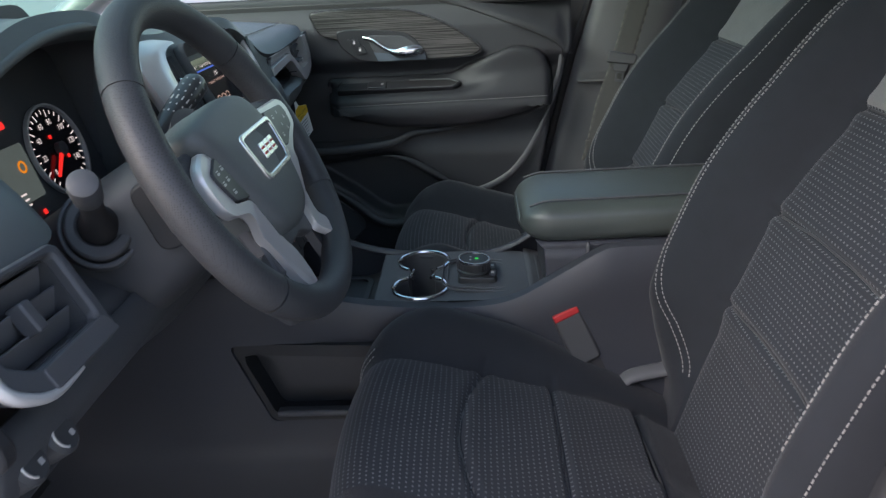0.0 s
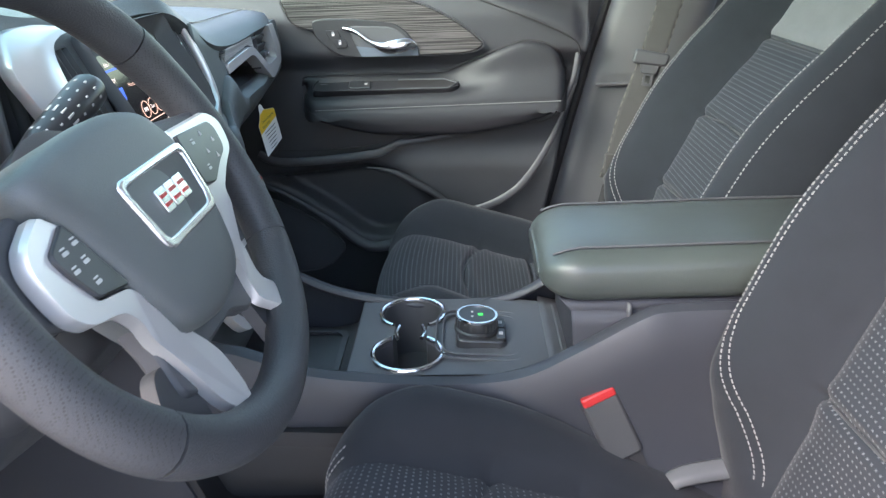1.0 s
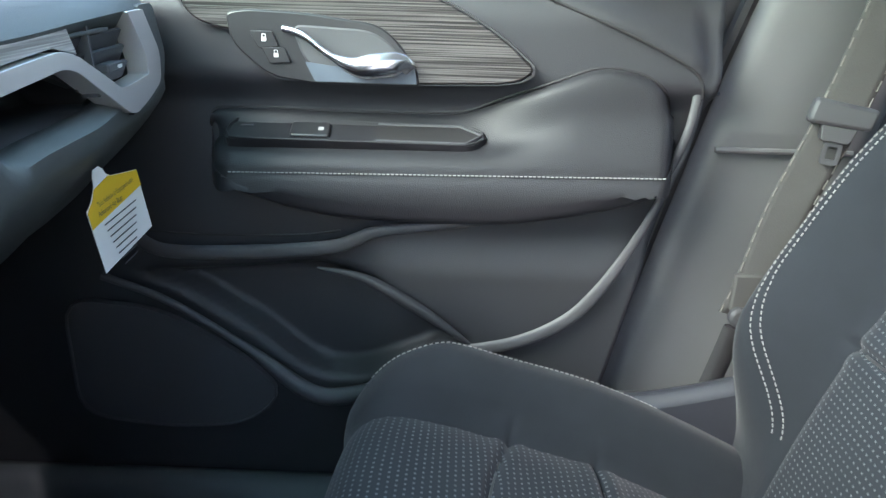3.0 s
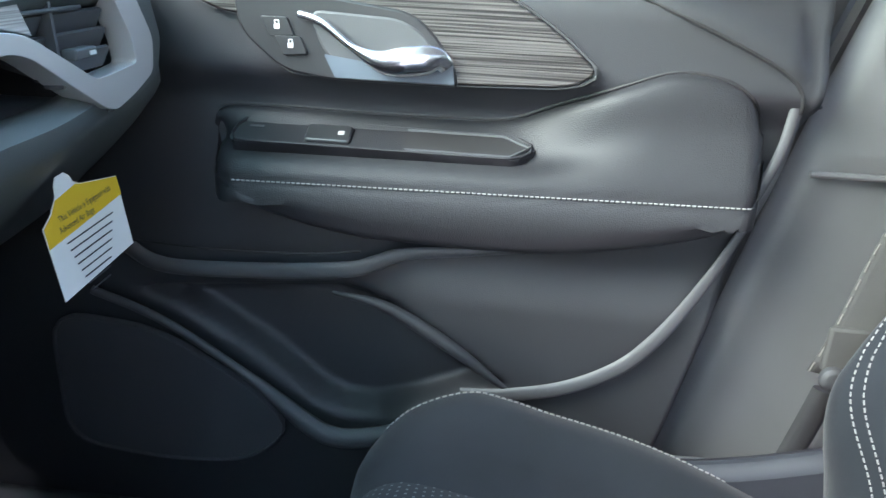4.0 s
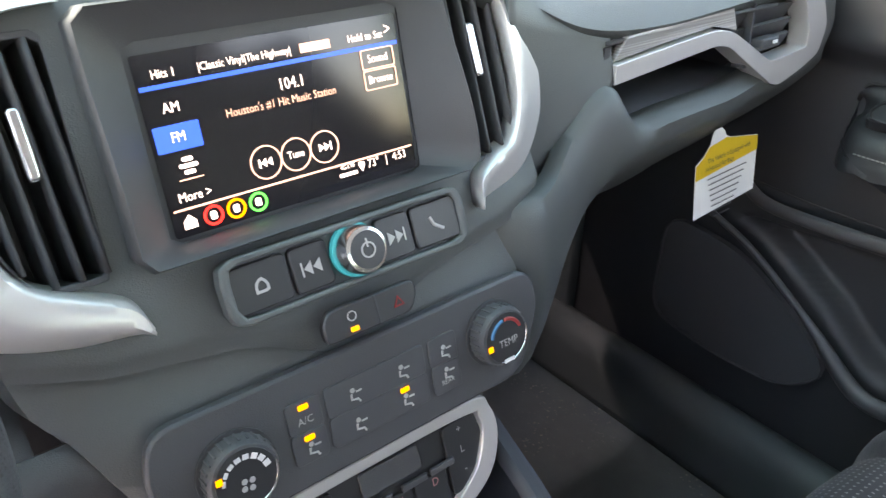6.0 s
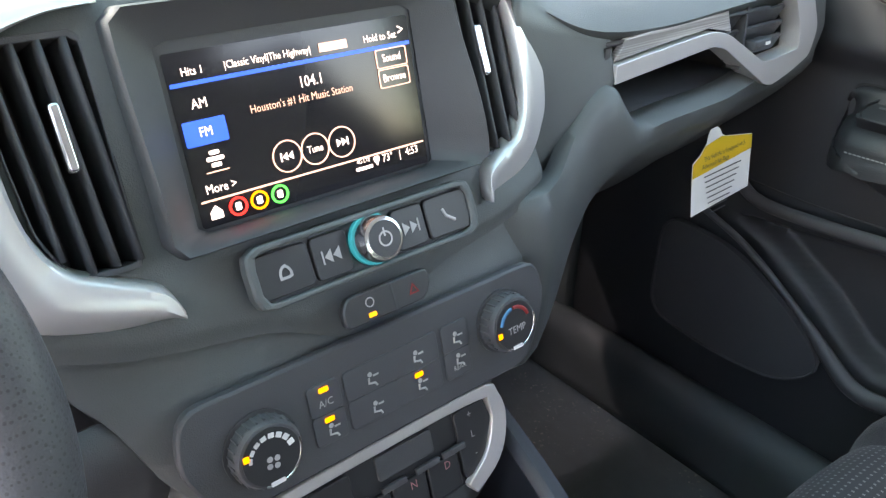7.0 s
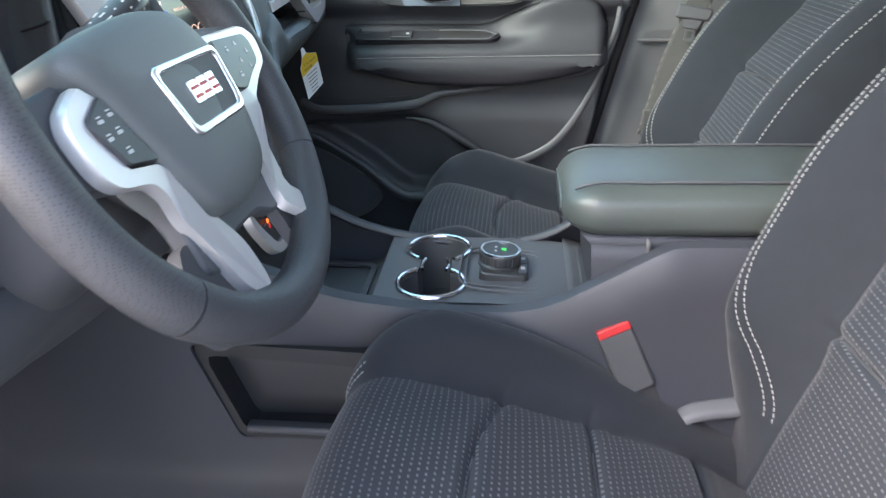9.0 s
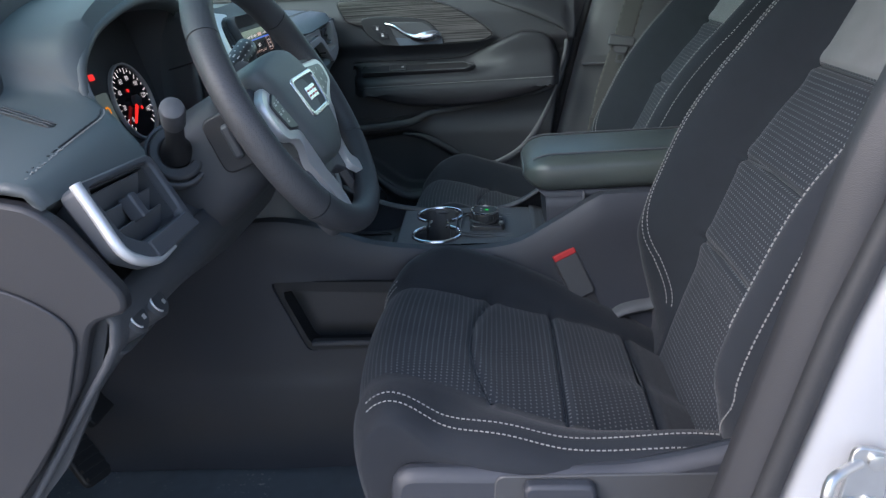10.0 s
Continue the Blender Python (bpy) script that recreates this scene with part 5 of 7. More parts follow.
# funnel round the screen, then the body of the stack
bay_o = rounded([(-0.103, -0.018), (0.106, -0.017), (0.106, 0.104), (-0.100, 0.104)], 0.008, 6)
bay_i = rounded([(-0.081, -0.0165), (0.081, -0.0165), (0.081, 0.0865), (-0.081, 0.0865)], 0.004, 6)
n = 60
a, b = even([*bay_o, bay_o[0]], n, True), even([*bay_i, bay_i[0]], n, True)
rim_w = lambda v: 0.0285 - 0.0195 * step(0.0, 0.10, v)
grow = lambda k: a.mean(0) + (a - a.mean(0)) * k
rows = [[(u, v, rim_w(v) - 0.010) for u, v in grow(1.035)], [(u, v, rim_w(v) + 0.0015) for u, v in grow(1.030)], [(u, v, rim_w(v) + 0.0035) for u, v in grow(1.012)], [(u, v, rim_w(v) + 0.001) for u, v in grow(0.985)], [(u, v, 0.002) for u, v in b]]
part("screen_surround", Geo(sm_).sheet(rows, closed=True), DARKP, dash, "charcoal screen surround", sharp=50)
scr = part("screen_bezel", Geo(sm_).plate(bay_i, -0.004, 0.001), DARKP, dash, "black screen bezel")
part("screen", Geo(sm_).plate(rrect(0.156, 0.094, 0.002, 0, 0.033), 0.001, 0.0022), GLASSB, scr, "dark radio touchscreen with pale text")
s0 = shifted(sm_, 0, 0.035, 0.0026)
part("blue_line", Geo(s0).box((0, 0.0285, 0), (0.154, 0.0022, 0.0006)), BLUE, scr, "blue line")
for words, u, v, size, mt, al in (("Hits 1", -0.070, 0.0345, 0.0062, LIT, "LEFT"), ("|Classic Vinyl|The Highway|", -0.046, 0.0345, 0.0058, LIT, "LEFT"), ("Hold to Set", 0.068, 0.0345, 0.0062, LIT, "RIGHT"), (">", 0.0715, 0.0365, 0.010, LIT, "CENTER"),
                                  ("104.1", 0.004, 0.0175, 0.0090, LIT, "CENTER"), ("Houston's #1 Hit Music Station", -0.003, 0.0085, 0.0064, LITPINK, "CENTER"), ("AM", -0.064, 0.0175, 0.0075, LIT, "CENTER"),
                                  ("FM", -0.064, 0.0025, 0.0075, LIT, "CENTER"), ("More >", -0.063, -0.0285, 0.0072, LIT, "CENTER"), ("Sound", 0.062, 0.0215, 0.0068, LIT, "CENTER"), ("Browse", 0.062, 0.0095, 0.0068, LIT, "CENTER"),
                                  ("Tune", -0.002, -0.0215, 0.0062, LIT, "CENTER"), ("73\u00b0", 0.047, -0.0385, 0.0072, LIT, "CENTER"), ("|", 0.0565, -0.0385, 0.0072, LIT, "CENTER"), ("4:53", 0.066, -0.0385, 0.0072, LIT, "CENTER"), ("4G LTE", 0.029, -0.0365, 0.0038, LIT, "CENTER")):
    lettering(shifted(s0, u, v, 0.0002), words, size, mt, scr, al, 0.92)
part("screen_bar", Geo(shifted(s0, 0.0225, 0.0345, 0.0002)).box((0, 0, 0), (0.019, 0.005, 0.0004)), LITPINK, scr)
part("location_pin", Geo(shifted(s0, 0.0385, -0.0385, 0.0002)).plate([(0, -0.0032), (0.0022, 0.001), (0.0016, 0.0028), (-0.0016, 0.0028), (-0.0022, 0.001)], 0, 0.0004), LIT, scr)
part("screen_bar", Geo(shifted(s0, 0.029, -0.0410, 0.0002)).box((0, 0, 0), (0.012, 0.002, 0.0004)), LIT, scr)
part("blue_tile", Geo(shifted(s0, -0.064, 0.0025, -0.0002)).plate(rrect(0.024, 0.0135, 0.001), 0, 0.0003), BLUE, scr, "blue selected tile")
for v in (0.0215, 0.0095):
    part("button_outline", Geo(shifted(s0, 0.062, v)).ring(rrect(0.023, 0.0115, 0.0008), rrect(0.0218, 0.0103, 0.0008), 0, 0.0004), LITPINK, scr)
for u in (-0.0205, -0.002, 0.0165):
    part("round_key", Geo(shifted(s0, u, -0.0215)).ring(circle(0.0095, n=28), circle(0.0087, n=28), 0, 0.0004), LITPINK, scr, "pale round screen key")
for u, d in ((-0.0205, -1), (0.0165, 1)):
    g = Geo(shifted(s0, u, -0.0215, 0.0002))
    for k in (-0.0022, 0.0014):
        g.plate([(d * (k - 0.0014), -0.0024), (d * (k + 0.0018), 0), (d * (k - 0.0014), 0.0024)][::d], 0, 0.0003)
    g.box((d * 0.0040, 0, 0.00015), (0.0009, 0.0048, 0.0003))
    part("skip_symbol", g, LIT, scr)
part("orange_line", Geo(s0).box((0, -0.0345, 0), (0.152, 0.0010, 0.0006)), LITPINK, scr, "thin salmon line")
for u, mt in ((-0.056, LITRED), (-0.043, AMBER), (-0.030, LITGREEN)):
    part("round_symbol", Geo(shifted(s0, u, -0.0415)).ring(circle(0.0056, n=20), circle(0.0042, n=20), 0, 0.0005), mt, scr)
    part("symbol_core", Geo(shifted(s0, u, -0.0415)).plate(rrect(0.0034, 0.0044, 0.001), 0, 0.0005), LIT, scr)
part("home_symbol", Geo(shifted(s0, -0.069, -0.0415)).plate([(-0.0035, -0.0035), (0.0035, -0.0035), (0.0035, 0.0005), (0.0, 0.004), (-0.0035, 0.0005)], 0, 0.0004), LIT, scr)
g = Geo(shifted(s0, -0.0625, -0.0125))
for k in range(3):
    g.plate(rrect(0.0100 if k == 1 else 0.0058, 0.0022, 0.0010, 0.0, 0.0034 - 0.0034 * k), 0, 0.0004)
part("radio_symbol", g, LIT, scr)
part("menu_line", Geo(shifted(s0, -0.0625, -0.0195)).box((0, 0, 0.0002), (0.013, 0.0006, 0.0004)), LITPINK, scr)

# upper shield of the stack: (height, depth, half width), with a curved lower edge
SHIELD = [(1.122, -0.480, 0.118), (1.112, -0.472, 0.150), (1.10, -0.464, 0.160), (1.05, -0.442, 0.168), (1.00, -0.424, 0.172), (0.965, -0.404, 0.172), (0.935, -0.392, 0.170), (0.90, -0.380, 0.168)]
sz, sx_, sw_d = (np.array([q[k] for q in SHIELD[::-1]]) for k in range(3))
low_z = lambda y: np.interp(abs(y), [0, 0.018, 0.034, 0.050, 0.066, 0.09, 0.13, 0.172], [0.917, 0.919, 0.926, 0.934, 0.939, 0.9425, 0.948, 0.958])
rows = []
for t in np.linspace(0, 1, 60):
    row = []
    for c in np.linspace(-1, 1, 90):
        z = 1.122 + (low_z(c * 0.17) - 1.122) * t
        y = c * np.interp(z, sz, sw_d)
        row.append((np.interp(z, sz, sx_) - 0.010 * abs(c) ** 6 - 0.004 * step(0.93, 1.0, t), y, z))
    rows.append(row)
g = Geo().sheet(rows, flip=True)
rows_b = [[(x - 0.026, y, z) for x, y, z in r] for r in rows]
k0 = len(g.v)
g.sheet(rows_b)
nr, nc = len(rows), len(rows[0])
loop = [c for c in range(nc)] + [r * nc + nc - 1 for r in range(1, nr)] + [(nr - 1) * nc + c for c in range(nc - 2, -1, -1)] + [r * nc for r in range(nr - 2, 0, -1)]
g.f += [(loop[q], loop[(q + 1) % len(loop)], k0 + loop[(q + 1) % len(loop)], k0 + loop[q]) for q in range(len(loop))]
shield_ = part("stack_face", g, SOFT, dash, "charcoal centre stack face", sharp=50)
tv = plane_at((-0.440, 0, 1.045), (0, 1, 0), (-0.40, 0, 0.917))
fl2 = lambda sd, pts: [(sd * u, v) for u, v in pts][::-sd]
vent_hole = {sd: rounded(fl2(sd, [(0.111, 0.060), (0.115, -0.057), (0.148, -0.055), (0.158, -0.030), (0.160, 0.015), (0.154, 0.060)]), 0.005) for sd in (-1, 1)}
cut(shield_, [Geo(sm_).plate(grow(1.0), -0.03, 0.06), Geo(tv).plate(vent_hole[-1], -0.06, 0.04), Geo(tv).plate(vent_hole[1], -0.06, 0.04)])
# lower fascia behind the shield and down to the gear panel
PROF = [(0.965, -0.418, 0.172), (0.935, -0.404, 0.166), (0.915, -0.392, 0.152), (0.89, -0.381, 0.140), (0.855, -0.374, 0.122), (0.842, -0.380, 0.114), (0.80, -0.384, 0.110), (0.74, -0.372, 0.106), (0.70, -0.385, 0.104)]
rows = []
for z, x, w in curve_through(PROF, 60):
    rows.append([(x - 0.20, -w - 0.014, z - 0.01), (x - 0.09, -w - 0.012, z - 0.004), (x - 0.030, -w - 0.006, z)] + [(x - 0.012 * abs(c) ** 6, c * w, z) for c in np.linspace(-1, 1, 21)] + [(x - 0.030, w + 0.006, z), (x - 0.09, w + 0.012, z - 0.004), (x - 0.20, w + 0.014, z - 0.01)])
part("lower_fascia", Geo().sheet(rows), SOFT, dash, "charcoal lower centre stack", thick=0.003, sharp=55)
# tall vents beside the screen
for sd in (-1, 1):
    vi = vent_hole[sd]
    vc = vi.mean(0)
    vent = part("tall_vent", Geo(tv).ring(vc + (vi - vc) * 1.03, vc + (vi - vc) * 0.97, -0.040, -0.001), PLASTIC, dash, "tall black air vent", bevel=0.001)
    part("vent_throat", Geo(tv).plate(vi, -0.050, -0.042), RUBBER, vent)
    for k in range(4):
        u = sd * (0.1205 + 0.0115 * k)
        rows = [[(u + sd * (0.004 * (0.5 - b) - 0.003 * (0.5 - v / 0.12)), v * (1.0 if k < 3 else 0.82), -0.026 + 0.028 * b) for b in np.linspace(0, 1, 4)] for v in np.linspace(-0.054, 0.058, 10)]
        part("vent_slat", Geo(tv).sheet(rows), DARKP, vent, thick=0.0022)
    part("vent_tab", Geo(shifted(tv, sd * 0.1325, 0.012, -0.004)).plate(rrect(0.0060, 0.034, 0.0028), 0, 0.008), CHROME, vent, "bright vent tab", bevel=0.0015)
# silver blades that wrap the outer sides of the vents and hook in below
BL_IN = [(0, 0.100, 1.1125), (0, 0.128, 1.110), (0, 0.154, 1.100), (0, 0.164, 1.075), (0, 0.165, 1.048), (0, 0.162, 1.020), (0, 0.151, 1.000), (0, 0.132, 0.990), (0, 0.112, 0.981), (0, 0.106, 0.9695)]
BL_OUT = {-1: [(-0.451, 0.104, 1.1165), (-0.450, 0.135, 1.120), (-0.457, 0.182, 1.116), (-0.463, 0.208, 1.092), (-0.458, 0.206, 1.065), (-0.448, 0.200, 1.035), (-0.425, 0.192, 1.002), (-0.406, 0.176, 0.980), (-0.394, 0.138, 0.968), (-0.389, 0.105, 0.965)],
          1: [(0, 0.099, 1.1165), (0, 0.132, 1.1145), (0, 0.168, 1.104), (0, 0.185, 1.076), (0, 0.188, 1.050), (0, 0.186, 1.020), (0, 0.178, 1.000), (0, 0.156, 0.981), (0, 0.128, 0.972), (0, 0.107, 0.9675)]}
for sd in (-1, 1):
    ins, outs = curve_through(BL_IN, 60), curve_through(BL_OUT[sd], 60)
    if sd > 0:
        ins[:, 1] -= 0.007 * np.interp(ins[:, 2], [0.985, 1.0, 1.09, 1.11], [0, 1, 1, 0])
        ins[:, 2] += 0.005 * np.interp(ins[:, 2], [0.97, 0.98, 0.99, 1.0], [0, 1, 1, 0])
    for p, dx in ((ins, 0.008), (outs, -0.003)):
        p[:, 0] = np.interp(p[:, 2], sz, sx_) + dx
    rows = []
    for p, q in zip(ins, outs):
        d = q - p
        row = [p + np.array((-0.012, 0, 0)), p + d * 0.0, p + d * 0.04 + np.array((0.0022, 0, 0)), p + d * 0.2 + np.array((0.0032, 0, 0))]
        row += [p + d * t + np.array((0.0032 * (1 - t) + 0.004 * math.sin(math.pi * t) * (sd < 0), 0, 0)) for t in (0.4, 0.6, 0.8, 0.96)] + [q, q + np.array((-0.012, 0, 0))]
        rows.append([(x, sd * y, z) for x, y, z in row])
    part("silver_blade", Geo().sheet(rows), SILVER, dash, "satin silver vent blade", thick=0.002, sharp=50)
# button bar with volume knob
bb = plane_at((-0.3965, 0.0075, 0.974), (0, 1, 0), (-0.42, 0, 0.91))
bar = part("button_bar", Geo(bb).ring(rrect(0.158, 0.036, 0.009), rrect(0.147, 0.029, 0.006), -0.006, 0.0045), SOFT, dash, "charcoal radio key bar", bevel=0.0015)
part("bar_floor", Geo(bb).plate(rrect(0.149, 0.031, 0.007), -0.006, -0.001), PLASTIC, bar)
for u, w in ((-0.0575, 0.034), (-0.0275, 0.024), (0.0275, 0.024), (0.0575, 0.034)):
    part("radio_key", Geo(shifted(bb, u, 0)).plate(rrect(w, 0.026, 0.004), -0.002, 0.0022, 0.03), GLOSSB, bar, "black radio key", bevel=0.0008)
for u, k in ((-0.0575, 0), (-0.0275, 1), (0.0275, 2), (0.0575, 3)):
    g = Geo(shifted(bb, u, 0, 0.0024))
    if k == 0:
        g.ring([(-0.004, -0.004), (0.004, -0.004), (0.004, 0.001), (0, 0.005), (-0.004, 0.001)], [(-0.0025, -0.0025), (0.0025, -0.0025), (0.0025, 0.0005), (0, 0.003), (-0.0025, 0.0005)], 0, 0.0004, 10)
    elif k == 3:
        g.tube([(-0.004, 0.004, 0), (-0.002, -0.001, 0), (0.004, -0.005, 0)], 0.0011, 6)
    else:
        d = -1 if k == 1 else 1
        for q in (-0.0028, 0.0028):
            g.plate([(q - d * 0.0024, -0.004), (q + d * 0.0024, 0), (q - d * 0.0024, 0.004)][::d], 0, 0.0004)
        g.box((d * 0.0062, 0, 0.0002), (0.001, 0.008, 0.0004))
    part("icon", g, ICON, bar)
vk = shifted(bb, 0, 0.001, 0.001)
part("knob_glow", Geo(vk).ring(circle(0.0154, n=40), circle(0.0140, n=40), 0, 0.0030), TEAL, bar, "teal ring round the volume knob")
part("volume_knob", Geo(vk).turned([(0.0138, 0), (0.0138, 0.011), (0.0127, 0.015), (0.0105, 0.0158)], 36), CHROME, bar, "chrome edged volume knob")
part("knob_face", Geo(vk).plate(circle(0.0106, n=32), 0.0154, 0.0164), GLOSSB, bar)
part("icon", Geo(shifted(vk, 0, 0, 0.0166)).ring(circle(0.0046, n=20), circle(0.0036, n=20), 0, 0.0004).box((0, 0.004, 0.0002), (0.001, 0.005, 0.0004)), ICON, bar)
# stop-start and hazard keys
hb = plane_at((-0.3800, 0.0065, 0.9425), (0, 1, 0), (-0.40, 0, 0.91)) @ Matrix.Scale(0.84, 4)
hz = part("hazard_bar", Geo(hb).plate(rounded([(-0.038, -0.011), (0.030, -0.011), (0.038, 0.002), (0.036, 0.011), (-0.032, 0.011), (-0.038, 0.003)], 0.006), -0.004, 0.0035), GLOSSB, dash, "black hazard and stop-start keys", bevel=0.0012)
part("key_gap", Geo(hb).box((0.004, 0, 0.0036), (0.0012, 0.020, 0.0006)), DARKP, hz)
part("amber_lamp", Geo(shifted(hb, -0.016, -0.006, 0.0038)).plate(rrect(0.006, 0.003, 0.0006), 0, 0.0005), AMBER, hz, "lit amber lamp")
part("icon", Geo(shifted(hb, -0.016, 0.003, 0.0038)).ring(circle(0.0036, n=16), circle(0.0028, n=16), 0, 0.0004), ICON, hz)
part("hazard_symbol", Geo(shifted(hb, 0.021, 0.0, 0.0038)).ring([(-0.0045, -0.0035), (0.0045, -0.0035), (0, 0.0045)], [(-0.0028, -0.0024), (0.0028, -0.0024), (0, 0.0025)], 0, 0.0004, 9), material("dark_red_print", (0.25, 0.02, 0.02), 0.5, blotch=0.0), hz, "dark red triangle")
# climate panel
kb = plane_at((-0.3735, 0.0045, 0.8875), (0, 1, 0), (-0.26, 0, 0.96))
clim = part("climate_panel", Geo(kb).plate(rounded([(-0.120, -0.036), (0.112, -0.036), (0.136, 0.008), (0.130, 0.036), (-0.130, 0.036), (-0.138, 0.004)], 0.014), -0.006, 0.002), PLASTIC, dash, "charcoal climate control panel", bevel=0.002)
for sd in (-1, 1):
    km = shifted(kb, sd * 0.0915, 0.004 if sd > 0 else -0.002, 0.002) @ Matrix.Scale(0.86, 4)
    part("knob_ring", Geo(km).ring(circle(0.0262, n=40), circle(0.0235, n=40), -0.001, 0.002), DARKP, clim)
    dial_ = part("climate_dial", Geo(km).turned([(0.0235, 0), (0.0232, 0.012), (0.0215, 0.0155), (0.020, 0.016)], 44), PLASTIC, clim, "grey ribbed climate dial")
    g = Geo(km)
    for q in np.linspace(0, 2 * math.pi, 26, endpoint=False):
        g.box((0.0234 * math.cos(q), 0.0234 * math.sin(q), 0.007), (0.0014, 0.0014, 0.010))
    part("dial_ribs", g, LIGHTTRIM, dial_)
    part("dial_face", Geo(km).plate(circle(0.0196, n=36), 0.016, 0.0167), GLOSSB, dial_)
    part("dial_edge", Geo(shifted(km, 0, 0, 0.016)).tube([(0.0203 * math.cos(q), 0.0203 * math.sin(q), 0) for q in np.linspace(-2.0, 0.2, 16)], 0.0012, 6), CHROME, dial_, "bright arc")
    part("dial_tick", Geo(shifted(km, 0, -0.0185, 0.0169)).plate(rrect(0.010, 0.003, 0.0005), 0, 0.0005), WHITEINK, dial_)
    part("amber_lamp", Geo(shifted(km, -0.0165, -0.004 if sd > 0 else 0.006, 0.0169)).plate(rrect(0.004, 0.0042, 0.0005), 0, 0.0005), AMBER, dial_, "lit amber lamp")
    if sd > 0:
        for a0, a1, mt in ((2.9, 1.75, material("blue_print", (0.03, 0.16, 0.32), 0.5, blotch=0.0)), (1.6, 0.35, material("red_print", (0.32, 0.03, 0.03), 0.5, blotch=0.0))):
            part("heat_arc", Geo(shifted(km, 0, 0, 0.0169)).tube([(0.0145 * math.cos(q), 0.0145 * math.sin(q), 0) for q in np.linspace(a0, a1, 14)], 0.0015, 6), mt, dial_)
        lettering(shifted(km, 0.001, -0.004, 0.0172), "TEMP", 0.0085, ICON, dial_)
    else:
        for k, q in enumerate(np.linspace(2.9, 0.3, 8)):
            part("fan_step", Geo(shifted(km, 0.0145 * math.cos(q), 0.0145 * math.sin(q), 0.0169) @ pose(0, 0, 0, 0, 0, math.degrees(q) - 90)).plate(rrect(0.0040, 0.0022 + 0.0003 * k, 0.0004), 0, 0.0004), WHITEINK, dial_)
        for q in (0.6, 2.2, 3.7, 5.3):
            part("icon", Geo(shifted(km, 0.0035 * math.cos(q), -0.004 + 0.0035 * math.sin(q), 0.0169)).plate(circle(0.0020, n=10), 0, 0.0004), ICON, dial_)
CLIMATE_KEYS = [(-0.0485, 0.009, 0.020, 0.0185, 1, "A/C"), (-0.0485, -0.0105, 0.020, 0.0185, 1, ""), (-0.017, 0.009, 0.034, 0.0185, 0, ""), (-0.017, -0.0105, 0.034, 0.0185, 0, ""), (0.0175, 0.009, 0.034, 0.0185, 0, ""),
                (0.0175, -0.0105, 0.034, 0.0185, 1, ""), (0.050, 0.009, 0.020, 0.0185, 0, ""), (0.050, -0.0105, 0.020, 0.0185, 0, "REAR")]
for u, v, w, h, on, words in CLIMATE_KEYS:
    key = part("climate_key", Geo(shifted(kb, u, v, 0.002)).plate(rrect(w + 0.002, h + 0.001, 0.003), 0, 0.0014, 0.01), PLASTIC, clim, "black climate key", bevel=0.0005)
    if words:
        lettering(shifted(kb, u, v - 0.0028, 0.0037), words, 0.0066 if words == "A/C" else 0.0048, ICON, key)
    if words != "A/C":
        g = Geo(shifted(kb, u, v + (0.002 if words else -0.002), 0.0035)).plate(circle(0.0016, 0.0, 0.0035, 10), 0, 0.0004)
        g.tube([(-0.001, 0.0015, 0), (-0.0015, -0.002, 0), (0.003, -0.003, 0), (0.004, -0.005, 0)], 0.0008, 5).box((0.004, 0.002, 0.0002), (0.004, 0.0011, 0.0004))
        part("icon", g, ICON, key)
    if on:
        part("amber_lamp", Geo(shifted(kb, u, v + 0.0058, 0.0035)).plate(rrect(0.0062, 0.0030, 0.0006), 0, 0.0005), AMBER, key, "lit amber lamp")
# push-button gear selector
gm = plane_at((-0.364, 0, 0.802), (0, 1, 0), (-0.32, 0, 0.94))
sel = part("gear_panel", Geo(gm).plate(rounded([(-0.064, -0.030), (0.066, -0.028), (0.088, 0.010), (0.084, 0.034), (-0.086, 0.034), (-0.090, 0.012)], 0.010), -0.012, 0.000), GLOSSB, dash, "black push-button gear selector", bevel=0.002)
frame_path = curve_through([(-0.027, -0.032), (-0.050, -0.033), (-0.068, -0.023), (-0.087, 0.008), (-0.091, 0.026), (-0.083, 0.035), (0, 0.037), (0.078, 0.036), (0.088, 0.029), (0.090, 0.010), (0.079, -0.014), (0.056, -0.030)], 70)
part("selector_frame", Geo(gm).plate(band(frame_path, [0.0040 + 0.0034 * math.exp(-((i - k) / 8) ** 2) for i in range(70) for k in (9 if i < 35 else 62,)]), -0.006, 0.006), SILVER, sel, "satin silver selector frame", bevel=0.0015)
for u in (-0.034, -0.004, 0.024, 0.047):
    part("selector_rail", Geo(gm).box((u, 0.0055, 0.004), (0.020, 0.0045, 0.003)), LIGHTTRIM, sel, "grey link rail", bevel=0.0006)
for k, (u, wd, ch) in enumerate(((-0.056, 0.032, "P"), (-0.022, 0.029, "R"), (0.008, 0.028, "N"), (0.037, 0.027, "D"))):
    key = part("gear_key", Geo(shifted(gm, u, -0.011, 0)).plate(rrect(wd, 0.028, 0.003), 0, 0.003, 0.03), GLOSSB, sel, "black gear key", bevel=0.0008)
    lettering(shifted(gm, u + 0.003, -0.003, 0.0034), ch, 0.0085, LITRED if k == 0 else PINKINK, key)
    if k == 0:
        part("gear_lamp", Geo(shifted(gm, u + 0.003, 0.004, 0.0031)).plate(circle(0.0032, n=16), 0, 0.0002), LITORANGE, key, "lit park lamp")
for k, (u, w_) in enumerate(((-0.048, 0.030), (0.010, 0.046))):
    part("gear_key", Geo(shifted(gm, u, 0.020, 0)).plate(rrect(w_, 0.018, 0.003), 0, 0.0024 if k else 0.0035), PLASTIC if k else GLOSSB, sel, bevel=0.0008)
